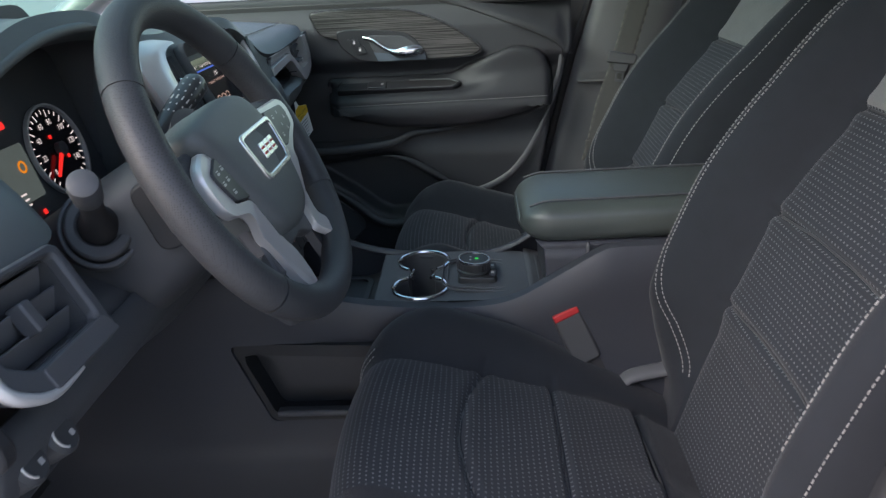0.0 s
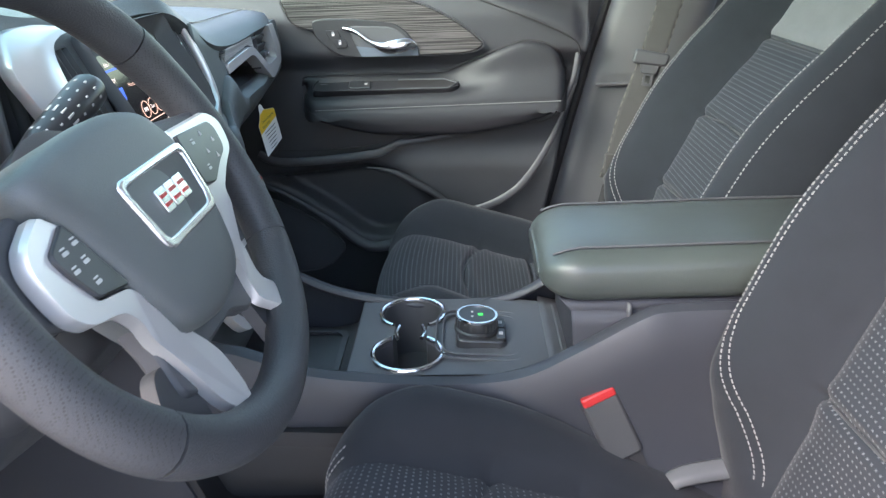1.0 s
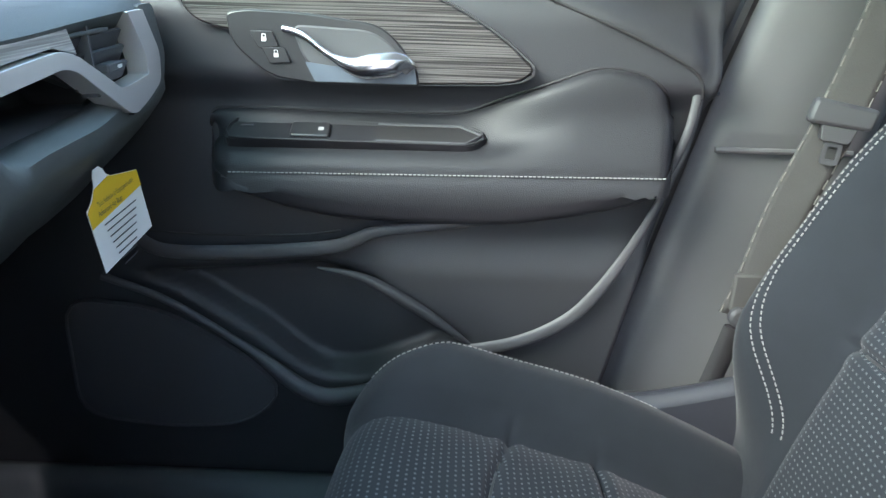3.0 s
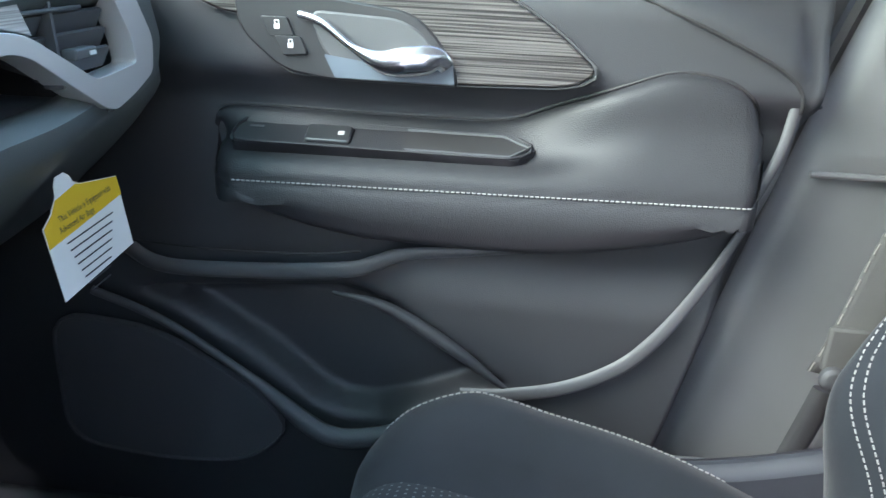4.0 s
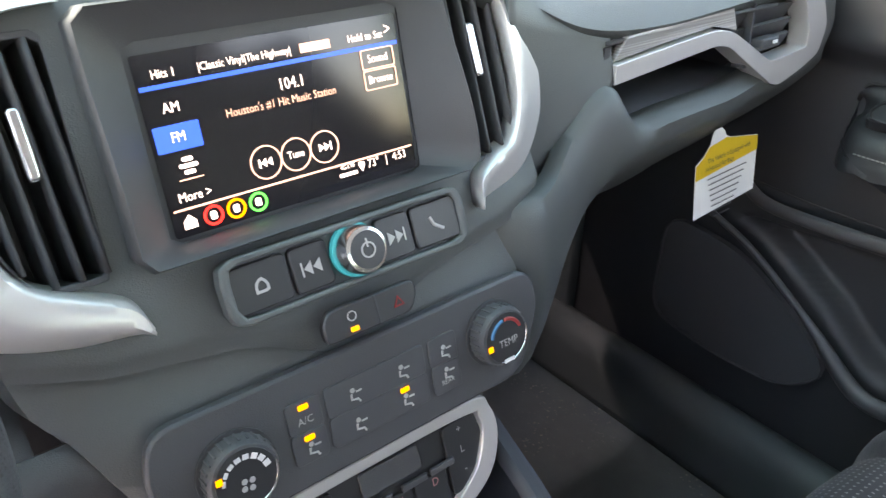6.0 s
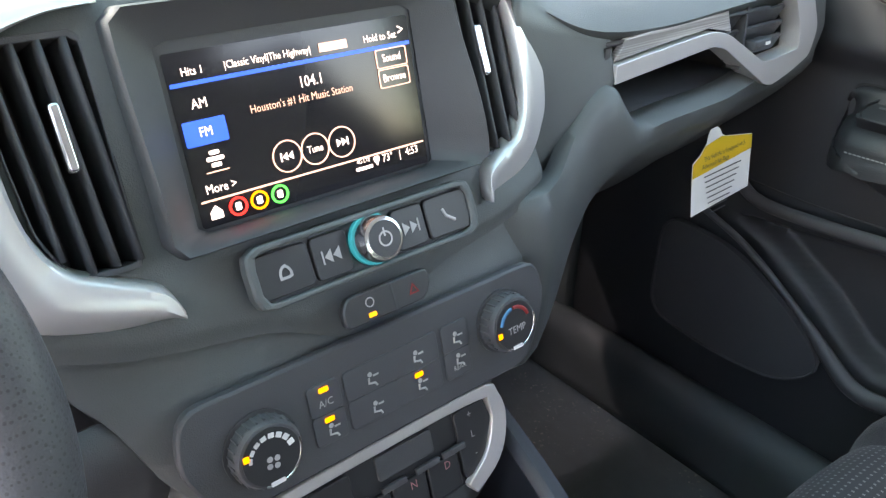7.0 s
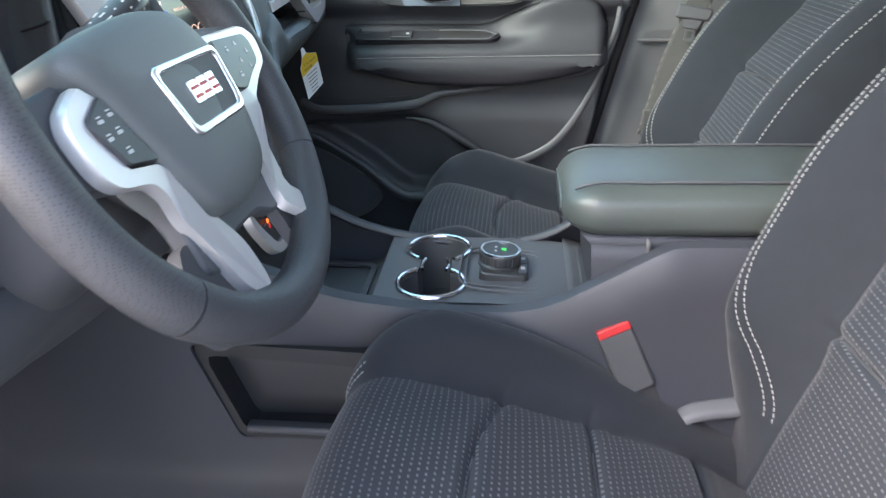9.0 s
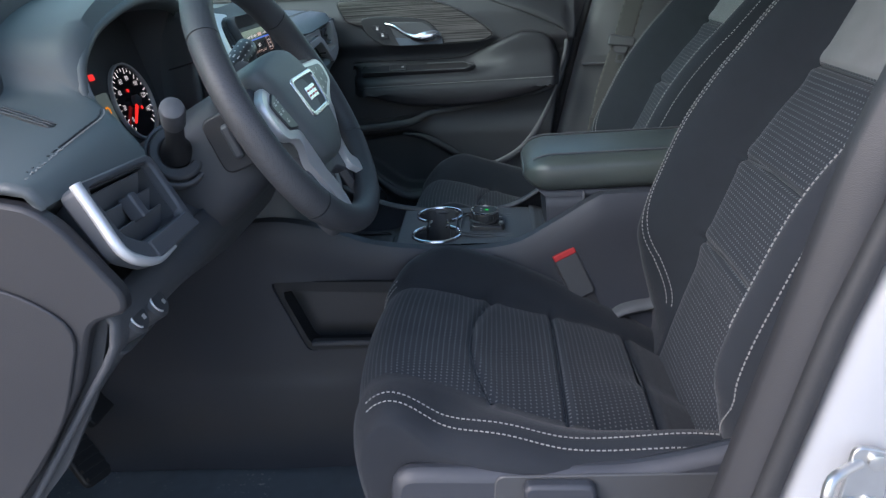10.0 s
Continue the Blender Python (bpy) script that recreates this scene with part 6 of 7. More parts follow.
rk = part("gear_key", Geo(shifted(gm, 0.066, 0.006, 0)).plate(rounded([(-0.013, -0.028), (0.004, -0.026), (0.019, 0.008), (0.014, 0.024), (-0.013, 0.024)], 0.004), 0, 0.003), GLOSSB, sel, bevel=0.0008)
for ch, v in (("+", 0.024), ("L", 0.009), ("-", -0.006)):
    lettering(shifted(gm, 0.066, v, 0.0034), ch, 0.008, ICON, rk)
# start button right of the column
sb = plane_at((-0.404, -0.218, 0.915), (0, 1, 0), (-0.3, 0, 0.95))
stb = part("start_button", Geo(sb).turned([(0.019, -0.01), (0.019, 0.004), (0.0175, 0.006)], 36), GLOSSB, dash, "black start button with chrome ring")
part("start_ring", Geo(sb).ring(circle(0.0225, n=40), circle(0.0188, n=40), -0.006, 0.006), CHROME, stb, "chrome ring")
lettering(shifted(sb, 0, 0.006, 0.0064), "ENGINE", 0.0058, ICON, stb)
lettering(shifted(sb, 0, 0.000, 0.0064), "START", 0.0058, ICON, stb)
lettering(shifted(sb, 0, -0.006, 0.0064), "STOP", 0.0058, ICON, stb)
part("green_lamp", Geo(shifted(sb, 0.004, -0.011, 0.0064)).plate(rrect(0.006, 0.003, 0.0005), 0, 0.0005), LITGREEN, stb, "lit green lamp")

# ---- passenger side of the dash ----
LOW = [(0.098, 0.946, 0.868), (0.125, 0.952, 0.850), (0.155, 0.956, 0.815), (0.186, 0.960, 0.832), (0.205, 0.972, 0.856), (0.225, 0.988, 0.886), (0.243, 1.003, 0.910), (0.262, 1.008, 0.926), (0.280, 0.990, 0.936), (0.298, 0.973, 0.941), (0.34, 0.974, 0.947), (0.40, 0.975, 0.950), (0.48, 0.976, 0.950), (0.55, 0.980, 0.953), (0.62, 0.992, 0.965), (0.655, 1.01, 1.0)]
rows = []
for y, z1, z2 in curve_through(LOW, 90):
    xf = -0.423 - 0.016 * step(0.40, 0.52, y) - 0.05 * step(0.60, 0.66, y) + 0.036 * (1 - step(0.13, 0.25, y)) - 0.034 * (1 - step(0.10, 0.165, y))
    sec = curve_through([(xf - 0.022, z1 + 0.001), (xf - 0.008, z1 - 0.003), (xf - 0.001, z1 * 0.7 + z2 * 0.3), (xf - 0.003, z1 * 0.25 + z2 * 0.75), (xf - 0.010, z2 - 0.002), (xf - 0.030, z2 - 0.026), (xf - 0.075, z2 - 0.070), (xf - 0.14, z2 - 0.125), (xf - 0.30, z2 - 0.20)], 38)
    rows.append([(x, y, z) for x, z in sec])
part("lower_dash", Geo().sheet(rows), SOFT, dash, "charcoal lower passenger dash", thick=0.006, sharp=60)
rows = []
for y, z0, z1 in curve_through([(0.160, 0.945, 1.092), (0.186, 0.953, 1.078), (0.215, 0.975, 1.066), (0.24, 0.996, 1.056), (0.258, 1.002, 1.050), (0.268, 1.012, 1.047)], 20):
    rows.append([(-0.432 - 0.004 * step(0.15, 0.26, y) - 0.012 * t, y, z0 + (z1 - z0) * t) for t in np.linspace(0, 1, 8)])
part("dash_web", Geo().sheet(rows), SOFT, dash, "charcoal dash web beside the stack", thick=0.005, sharp=60)
pm = plane_at((-0.437, 0.0, 1.0), (0, 1, 0), (-0.06, 0, 1))
# shelf pocket
g = Geo()
rows = [[(x, y, z) for y in np.linspace(0.262, 0.495, 6)] for x, z in ((-0.440, 0.9725), (-0.52, 0.972), (-0.53, 0.985), (-0.53, 1.035), (-0.44, 1.040))]
part("shelf", Geo().sheet(rows), DARKP, dash, "open black shelf", thick=0.003)
part("shelf_side", Geo().box((-0.485, 0.262, 1.0), (0.09, 0.006, 0.075)), DARKP, dash)
part("decor_strip", Geo(pm).plate([(0.268, 0.0262), (0.330, 0.031), (0.395, 0.0345), (0.420, 0.029), (0.431, 0.026), (0.420, 0.050), (0.2815, 0.0425)], -0.006, 0.001), DECOR, dash, "pale brushed decor strip", bevel=0.001)
pvo = rounded([(0.410, 0.020), (0.489, -0.009), (0.553, -0.006), (0.552, 0.014), (0.528, 0.054), (0.410, 0.054)], 0.003)
pv = part("passenger_vent", Geo(pm).plate(pvo, -0.045, -0.035), DARKP, dash, "black passenger air vent")
for k in range(4):
    part("vent_slat", Geo(pm @ Matrix.Translation((0.474 + 0.006 * k, 0.044 - 0.014 * k, -0.012)) @ pose(0, 0, 0, 30)).plate(rrect(0.118 - 0.010 * k, 0.017, 0.002), -0.0015, 0.0015), PLASTIC, pv)
part("vent_divider", Geo(pm).box((0.458, 0.020, -0.008), (0.003, 0.064, 0.014)), PLASTIC, pv)
part("vent_tab", Geo(shifted(pm, 0.478, 0.010, -0.004)).plate(rrect(0.028, 0.008, 0.002), 0, 0.012), PLASTIC, pv, bevel=0.0015)
part("vent_tab_mark", Geo(shifted(pm, 0.484, 0.010, 0.0085)).plate(rrect(0.008, 0.003, 0.001), 0, 0.0006), WHITEINK, pv)
arch_ = rounded([(0.2665, 0.0095), (0.330, 0.0140), (0.399, 0.0188), (0.418, 0.0140), (0.459, -0.0105), (0.497, -0.0330), (0.512, -0.0362), (0.545, -0.0285), (0.578, -0.0170), (0.586, 0.0100), (0.561, 0.052), (0.527, 0.052),
                 (0.5505, 0.0130), (0.552, -0.0060), (0.506, -0.0095), (0.489, -0.0095), (0.450, 0.0115), (0.420, 0.0275), (0.395, 0.0325), (0.330, 0.0290), (0.267, 0.0245)],
                [0.001, 0.02, 0.012, 0.012, 0.01, 0.006, 0.006, 0.01, 0.008, 0.010, 0.002, 0.002, 0.008, 0.004, 0.004, 0.006, 0.01, 0.012, 0.012, 0.02, 0.001])
part("silver_arch", Geo(pm).plate(arch_, -0.016, 0.005), SILVER, dash, "satin silver arch round shelf and vent", bevel=0.002)
part("vent_corner", Geo(pm).plate(rounded([(0.505, -0.038), (0.548, -0.034), (0.592, -0.020), (0.606, 0.008), (0.592, 0.056), (0.556, 0.056), (0.584, 0.008), (0.576, -0.015), (0.545, -0.026)], 0.008), -0.02, 0.002), SOFT, dash, bevel=0.003)
# glove box front, far back in the shade
part("glovebox", Geo().box((-0.82, 0.40, 0.78), (0.06, 0.46, 0.22)), SOFT, dash, "black glove box front in the shade", bevel=0.015)
# kick panel colour is lightened in place of light reaching the footwell
part("kick_panel", Geo().box((-0.96, 0.685, 0.66), (0.36, 0.03, 0.62)), FOOT, dash, bevel=0.01)


# ---- passenger door ----
door = thing("passenger_door", (-0.15, 0.72, 0.35), "closed charcoal passenger door with padded armrest", "car door")


POCKET = [(-0.55, 0.735), (-0.30, 0.760), (-0.235, 0.745), (-0.145, 0.685), (-0.10, 0.652), (-0.25, 0.588), (-0.295, 0.584), (-0.33, 0.599), (-0.39, 0.649), (-0.48, 0.707)]


def pocket_in(x, z):
    """How far a point lies inside the outline of the map pocket; 0 outside."""
    inside, near = False, 9.0
    for (ax, az), (bx, bz) in zip(POCKET, POCKET[1:] + POCKET[:1]):
        if (az > z) != (bz > z) and x < ax + (z - az) * (bx - ax) / (bz - az):
            inside = not inside
        q = min(max(((x - ax) * (bx - ax) + (z - az) * (bz - az)) / ((bx - ax) ** 2 + (bz - az) ** 2), 0), 1)
        near = min(near, math.hypot(x - ax - q * (bx - ax), z - az - q * (bz - az)))
    return near if inside else 0.0


def door_y(x, z):
    """Depth of the door skin: upper roll, middle hollow, lower pocket."""
    y = 0.684
    y -= 0.026 * step(0.945, 0.985, z)
    y += 0.020 * step(1.04, 1.10, z)
    over = z - np.interp(x, [-0.16, -0.083, 0.044, 0.114, 0.130], [1.105, 1.084, 1.035, 1.0, 0.97])
    y += 0.034 * step(0.0, 0.075, over) - 0.004 * step(-0.004, 0.002, over) * (x > -0.16)
    y -= 0.012 * step(0.80, 0.74, z) * step(-0.30, -0.20, x)
    return y + 0.034 * step(0.0, 0.022, pocket_in(x, z))


xs, zs = np.linspace(-0.80, 0.16, 90), np.linspace(0.42, 1.12, 110)
edge_x = lambda z: np.interp(z, [0.42, 0.50, 0.62, 0.82, 0.93, 1.0, 1.12], [0.005, 0.03, 0.060, 0.102, 0.132, 0.146, 0.150])
rows = [[(-0.80 + (edge_x(z) + 0.80) * t, door_y(-0.80 + (edge_x(z) + 0.80) * t, z), z) for t in np.linspace(0, 1, 140)] for z in zs]
part("door_skin", Geo().sheet(rows), DOORSKIN, door, "grained charcoal door skin", thick=0.004, sharp=60)
# armrest pad
AR = [(-0.418, 0.900, 0.925), (-0.41, 0.868, 0.937), (-0.36, 0.846, 0.939), (-0.28, 0.827, 0.938), (-0.20, 0.822, 0.938), (-0.13, 0.821, 0.941), (-0.08, 0.823, 0.962), (-0.025, 0.831, 0.984), (0.015, 0.839, 0.997),
      (0.055, 0.850, 0.993), (0.078, 0.861, 0.982), (0.093, 0.874, 0.964), (0.101, 0.891, 0.938), (0.104, 0.904, 0.915)]
rows = []
for x, zb, zt in curve_through(AR, 70):
    e = min(1, (x + 0.418) / 0.035) * min(1, (0.106 - x) / 0.024)
    e = math.sqrt(max(0.02, 1 - (1 - e) ** 2))
    front = 0.690 - 0.072 * e
    tall = step(-0.12, 0.0, x)
    dy = float(door_y(x, zt))
    zs_ = float(np.interp(x, [-0.40, 0.10], [0.880, 0.888]))
    flat_ = [(front + 0.012, zs_ + 0.018), (front + 0.034, zs_ + 0.028), (dy - 0.012, zt - 0.006), (dy - 0.008, zt - 0.0015), (dy + 0.004, zt)]
    up_ = [(front + 0.008, zs_ + 0.026), (front + 0.020, zs_ + 0.058), (dy - 0.016, zt - 0.010), (dy - 0.008, zt - 0.0015), (dy + 0.004, zt)]
    top_ = [(a_[0] * (1 - tall) + b_[0] * tall, a_[1] * (1 - tall) + b_[1] * tall) for a_, b_ in zip(flat_, up_)]
    rows.append([(x, y, z) for y, z in curve_through([(0.692, zb - 0.002), (0.690 - 0.060 * e, zb + 0.004), (front - 0.001, zb + 0.020), (front - 0.004, zs_ - 0.022), (front - 0.001, zs_ - 0.006), (front + 0.003, zs_), (front + 0.002, zs_ + 0.006), *top_], 40)])
part("armrest_gap", Geo().tube([(x, min(door_y(x, zt + q) for q in (-0.004, 0.0, 0.004)) - 0.0008, zt + 0.0014) for x, zb, zt in curve_through(AR, 120)[2:-2]], 0.0017, 8), RUBBER, door, "dark gap over the armrest")
part("armrest", Geo().sheet(rows), DOORPAD, door, "padded charcoal armrest", sharp=60)
g = Geo()
for x in np.arange(-0.385, 0.088, 0.0048):
    e = min(1, (x + 0.418) / 0.035) * min(1, (0.106 - x) / 0.024)
    e = math.sqrt(max(0.02, 1 - (1 - e) ** 2))
    zs_ = float(np.interp(x, [-0.40, 0.10], [0.8805, 0.8885]))
    g.tube([(x, 0.690 - 0.072 * e + 0.0005, zs_), (x + 0.0030, 0.690 - 0.072 * e + 0.0005, zs_)], 0.0009, 5)
part("topstitch", g, THREAD, door, "pale armrest stitching")
# switch tray let into the armrest
pmx = plane_at((0, 0.654, 0.9185), (1, 0, 0), (0, 0.90, 0.40))
tray = rounded([(-0.395, -0.017), (-0.12, -0.019), (-0.100, 0.0), (-0.125, 0.020), (-0.39, 0.024)], [0.012, 0.013, 0.014, 0.013, 0.016])
tr = part("switch_tray", Geo(pmx).ring(tray, np.array(tray) * (0.985, 0.86) + (-0.004, 0), -0.012, 0.004), DOORPAD, door, "black switch tray", bevel=0.0015)
part("tray_floor", Geo(pmx).plate(tray, -0.012, 0.0015), DOORPAD, tr)
ws_ = part("window_switch", Geo(shifted(pmx, -0.300, 0.001, 0)).plate(rrect(0.046, 0.026, 0.005), -0.002, 0.0055, 0.06), GLOSSB, tr, "window switch with pale symbol", bevel=0.0015)
part("icon", Geo(shifted(pmx, -0.288, 0.001, 0.0052)).plate(rrect(0.006, 0.006, 0.001), 0, 0.0004), ICON, ws_)
part("pull_pocket", Geo(pmx).plate(rounded([(-0.228, -0.015), (-0.128, -0.016), (-0.110, 0.0), (-0.130, 0.015), (-0.228, 0.016)], 0.006), 0.0015, 0.0028), RUBBER, tr, "dark pull pocket")
part("pocket_lip", Geo(pmx).tube([(-0.226, 0.016, 0.003), (-0.135, 0.0155, 0.003), (-0.110, 0.0, 0.003), (-0.128, -0.016, 0.003), (-0.226, -0.015, 0.003)], 0.0020, 6), PLASTIC, tr)
part("tray_lamp", Geo(shifted(pmx, -0.372, 0.008, 0.002)).plate(rrect(0.014, 0.003, 0.001), 0, 0.0006), LIGHTTRIM, tr)
# decor plate and inside handle
dp = plane_at((0, 0.647, 0), (1, 0, 0), (0, 0, 1))
deco = rounded([(-0.440, 1.088), (-0.424, 1.042), (-0.400, 1.031), (-0.370, 1.027), (-0.340, 0.978), (-0.19, 0.976), (-0.090, 0.979), (-0.068, 0.984), (-0.055, 0.995), (-0.096, 1.030), (-0.155, 1.064), (-0.22, 1.086), (-0.34, 1.094)], [0.01, 0.012, 0.01, 0.01, 0.02, 0.02, 0.02, 0.01, 0.008, 0.03, 0.03, 0.03, 0.02])
part("decor_plate", Geo(dp).plate(deco, -0.012, 0.004, 0.01), WOOD, door, "dark brushed decor plate", bevel=0.002)
part("decor_edge", Geo(dp).ring(deco + (deco - deco.mean(0)) * 0.022, deco, -0.012, 0.0015), DARKP, door)
bez = rounded([(-0.384, 1.046), (-0.378, 1.014), (-0.340, 0.981), (-0.29, 0.974), (-0.178, 0.974), (-0.180, 0.990), (-0.200, 1.020), (-0.222, 1.038), (-0.30, 1.048), (-0.36, 1.050)], [0.008, 0.014, 0.016, 0.02, 0.004, 0.006, 0.012, 0.016, 0.02, 0.008])
hp = part("handle_bezel", Geo(dp).plate(bez, -0.01, 0.007, 0.015), GLOSSB, door, "black handle bezel", bevel=0.002)
part("handle_cup", Geo(dp).plate(rounded([(-0.315, 1.036), (-0.300, 0.996), (-0.27, 0.984), (-0.19, 0.982), (-0.205, 1.016), (-0.23, 1.032)], 0.014), 0.004, 0.0085), PLASTIC, hp, bevel=0.003)
lvr = curve_through([(-0.322, 1.031, 0.010), (-0.300, 1.026, 0.017), (-0.272, 1.007, 0.021), (-0.245, 0.996, 0.022), (-0.220, 0.998, 0.022), (-0.198, 1.000, 0.018), (-0.190, 0.994, 0.012)], 34)
part("handle", Geo(dp).tube(lvr, [0.0035 + 0.0000 * i if i < 12 else 0.0035 + 0.0095 * step(12, 24, i) - 0.004 * step(28, 33, i) for i in range(34)], 12, flat=0.55, up=(0, 0, 1)), CHROME, hp, "bright chrome door handle")
part("film", Geo(dp).plate(rounded([(-0.300, 0.998), (-0.235, 0.990), (-0.184, 0.996), (-0.182, 0.978), (-0.290, 0.978)], 0.002), 0.0095, 0.0099), FILM, hp, "blue protective film on the handle")
for k, (v, u) in enumerate(((1.020, -0.343), (1.004, -0.331))):
    bt = part("lock_button", Geo(shifted(dp, u, v, 0.007)).plate(rounded([(-0.014, 0.008), (-0.006, -0.009), (0.016, -0.007), (0.010, 0.008)][::1], 0.002), 0, 0.003), GLOSSB, hp, "lock button with pale padlock", bevel=0.0008)
    part("icon", Geo(shifted(dp, u + 0.001, v, 0.0102)).plate(rrect(0.005, 0.0045, 0.0008), 0, 0.0004).ring(rrect(0.0042, 0.005, 0.001, 0.0, 0.003), rrect(0.0028, 0.0036, 0.001, 0.0, 0.003), 0, 0.0004), WHITEINK, bt)
# pale strips that frame the lower door
strip = curve_through([(0.126, 0.664, 0.992), (0.124, 0.664, 0.972), (0.116, 0.660, 0.925), (0.092, 0.658, 0.868), (0.060, 0.657, 0.849), (0.02, 0.656, 0.842), (-0.06, 0.656, 0.828), (-0.16, 0.656, 0.812), (-0.225, 0.656, 0.804), (-0.255, 0.657, 0.791),
                       (-0.285, 0.658, 0.781), (-0.38, 0.660, 0.771), (-0.48, 0.662, 0.768), (-0.52, 0.666, 0.785)], 90)
part("map_pocket_edge", Geo().tube(strip, [0.0052 + 0.0040 * step(45, 62, i) for i in range(90)], 12, flat=0.55, up=(0, 1, 0)), LIGHTTRIM, door, "grey edge trim")
strip2 = curve_through([(0.128, 0.668, 0.97), (0.118, 0.664, 0.91), (0.092, 0.660, 0.84), (0.061, 0.658, 0.776), (0.032, 0.656, 0.73), (-0.001, 0.655, 0.695), (-0.055, 0.655, 0.666), (-0.12, 0.656, 0.650), (-0.16, 0.66, 0.645)], 70)
part("pocket_edge", Geo().tube(strip2, [0.0045 + 0.004 * step(15, 45, i) for i in range(70)], 12, flat=0.45, up=(0, 1, 0)), LIGHTTRIM, door, "grey edge trim")
upper = [(x, min(door_y(x, z + q) for q in (-0.012, -0.008, -0.004, 0.0, 0.004)) - 0.0006, z - 0.003) for x, z in curve_through([(-0.15, 1.104), (-0.083, 1.084), (0.044, 1.035), (0.114, 1.0), (0.127, 0.972)], 60)]
part("upper_seam", Geo().tube(upper, 0.0018, 8), RUBBER, door, "dark seam of the upper panel")
part("upper_corner_seam", Geo().tube([(0.120, 0.668, 0.970), (0.150, 0.676, 0.972)], 0.002, 6), DARKP, door)
# recessed map pocket and speaker
mp = plane_at((0, 0.672, 0), (1, 0, 0), (0, 0, 1))
ledge = curve_through([(-0.300, 0.662, 0.752), (-0.245, 0.660, 0.742), (-0.190, 0.659, 0.712), (-0.145, 0.658, 0.682), (-0.105, 0.657, 0.652)], 40)
part("pocket_ledge", Geo().tube(ledge, [0.002 + 0.006 * math.sin(math.pi * i / 39) for i in range(40)], 10, flat=0.8, up=(0, 1, 0)), DOORSKIN, door, "soft ledge of the map pocket")
part("ledge_line", Geo().tube([(x, 0.657, z + 0.013) for x, y, z in curve_through([(-0.52, 0.66, 0.783), (-0.42, 0.66, 0.779), (-0.32, 0.66, 0.783), (-0.27, 0.66, 0.790)], 30)], 0.0012, 6), RUBBER, door, "dark line over the trim")
arc = curve_through([(-0.56, 0.655, 0.735), (-0.481, 0.652, 0.706), (-0.389, 0.650, 0.647), (-0.327, 0.648, 0.597), (-0.295, 0.647, 0.583), (-0.257, 0.647, 0.587), (-0.21, 0.648, 0.60)], 50)
part("pocket_rim", Geo().tube(arc, [0.005 + 0.007 * step(20, 36, i) for i in range(50)], 10, flat=0.8, up=(0, 1, 0)), PLASTIC, door, "charcoal pocket rim")
sp = rounded([(-0.62, 0.70), (-0.50, 0.690), (-0.40, 0.63), (-0.345, 0.575), (-0.40, 0.525), (-0.50, 0.516), (-0.62, 0.53)][::-1], 0.04)
part("speaker_grille", Geo(mp).ring(sp, np.array(sp) * 0.98 + np.mean(sp, 0) * 0.02, 0.0, 0.010), PLASTIC, door, "speaker grille rim", bevel=0.002)
part("speaker_mesh", Geo(mp).plate(np.array(sp) * 0.98 + np.mean(sp, 0) * 0.02, 0.0, 0.005), PLASTIC, door)
part("window_ledge", Geo().box((-0.33, 0.70, 1.098), (0.95, 0.05, 0.02)), RUBBER, door, bevel=0.006)

part("outer_panel", Geo().box((-0.2, 0.786, 0.72), (1.3, 0.03, 0.78)), DARKP, door, "outer door panel")

# sill beside the passenger's feet, its plastic paled to lift the shade
g = Geo()
rows = [[(x, y, z) for y, z in curve_through([(0.628, 0.33), (0.632, 0.405), (0.645, 0.434), (0.660, 0.441), (0.676, 0.437)], 12)] for x in np.linspace(-0.85, 0.5, 8)]
tagged(part("sill", g.sheet(rows), FOOT, thick=0.01), "charcoal plastic door sill, paled to lift the footwell shade", "door sill", kind="structure")
rows = [[(x, y, z) for y, z in curve_through([(-0.60, 0.33), (-0.605, 0.38), (-0.625, 0.405), (-0.66, 0.41), (-0.72, 0.40)], 12)] for x in np.linspace(-0.85, 0.5, 8)]
tagged(part("sill", Geo().sheet(rows), PLASTIC, thick=0.01), "charcoal plastic driver door sill", "door sill", kind="structure")

# ---- passenger side pillar and belt ----
pil = thing("door_pillar", (0.25, 0.76, 0.40), "charcoal plastic centre pillar trim on the passenger side", "pillar trim")
fr = lambda z: np.interp(z, [0.40, 0.578, 0.80, 0.961, 1.071, 1.6], [0.035, 0.075, 0.13, 0.171, 0.204, 0.40])
rows = [[(fr(z) + u, y, z) for u, y in curve_through([(-0.012, 0.755), (0.0, 0.728), (0.012, 0.716), (0.05, 0.710 + 0.012 * step(0.92, 0.885, z)), (0.10, 0.708 + 0.012 * step(0.92, 0.885, z)), (0.17, 0.712), (0.20, 0.735), (0.205, 0.78)], 26)] for z in np.concatenate([np.linspace(0.40, 0.92, 20), np.linspace(0.925, 0.97, 10), np.linspace(0.98, 1.56, 18)])]
part("pillar_trim", Geo().sheet(rows), PILLAR, pil, "charcoal pillar trim", thick=0.004, sharp=70)
part("pillar_step", Geo().tube([(fr(0.902) + u, 0.7065, 0.902) for u in np.linspace(0.010, 0.17, 8)], 0.0035, 8), PILLAR, pil)
part("seal", Geo().tube([(fr(z) - 0.012, 0.742, z) for z in np.linspace(0.40, 1.56, 30)], 0.010, 8), RUBBER, pil, "black rubber door seal")
belt = thing("seat_belt", (0.19, 0.605, 0.70), "grey seat belt hanging on the passenger pillar", "seat belt")
web = curve_through([(0.188, 0.606, 0.735), (0.199, 0.604, 0.775), (0.216, 0.602, 0.86), (0.231, 0.600, 0.91), (0.249, 0.600, 0.965), (0.280, 0.606, 1.077), (0.33, 0.630, 1.25), (0.38, 0.665, 1.40)], 40)
rows = []
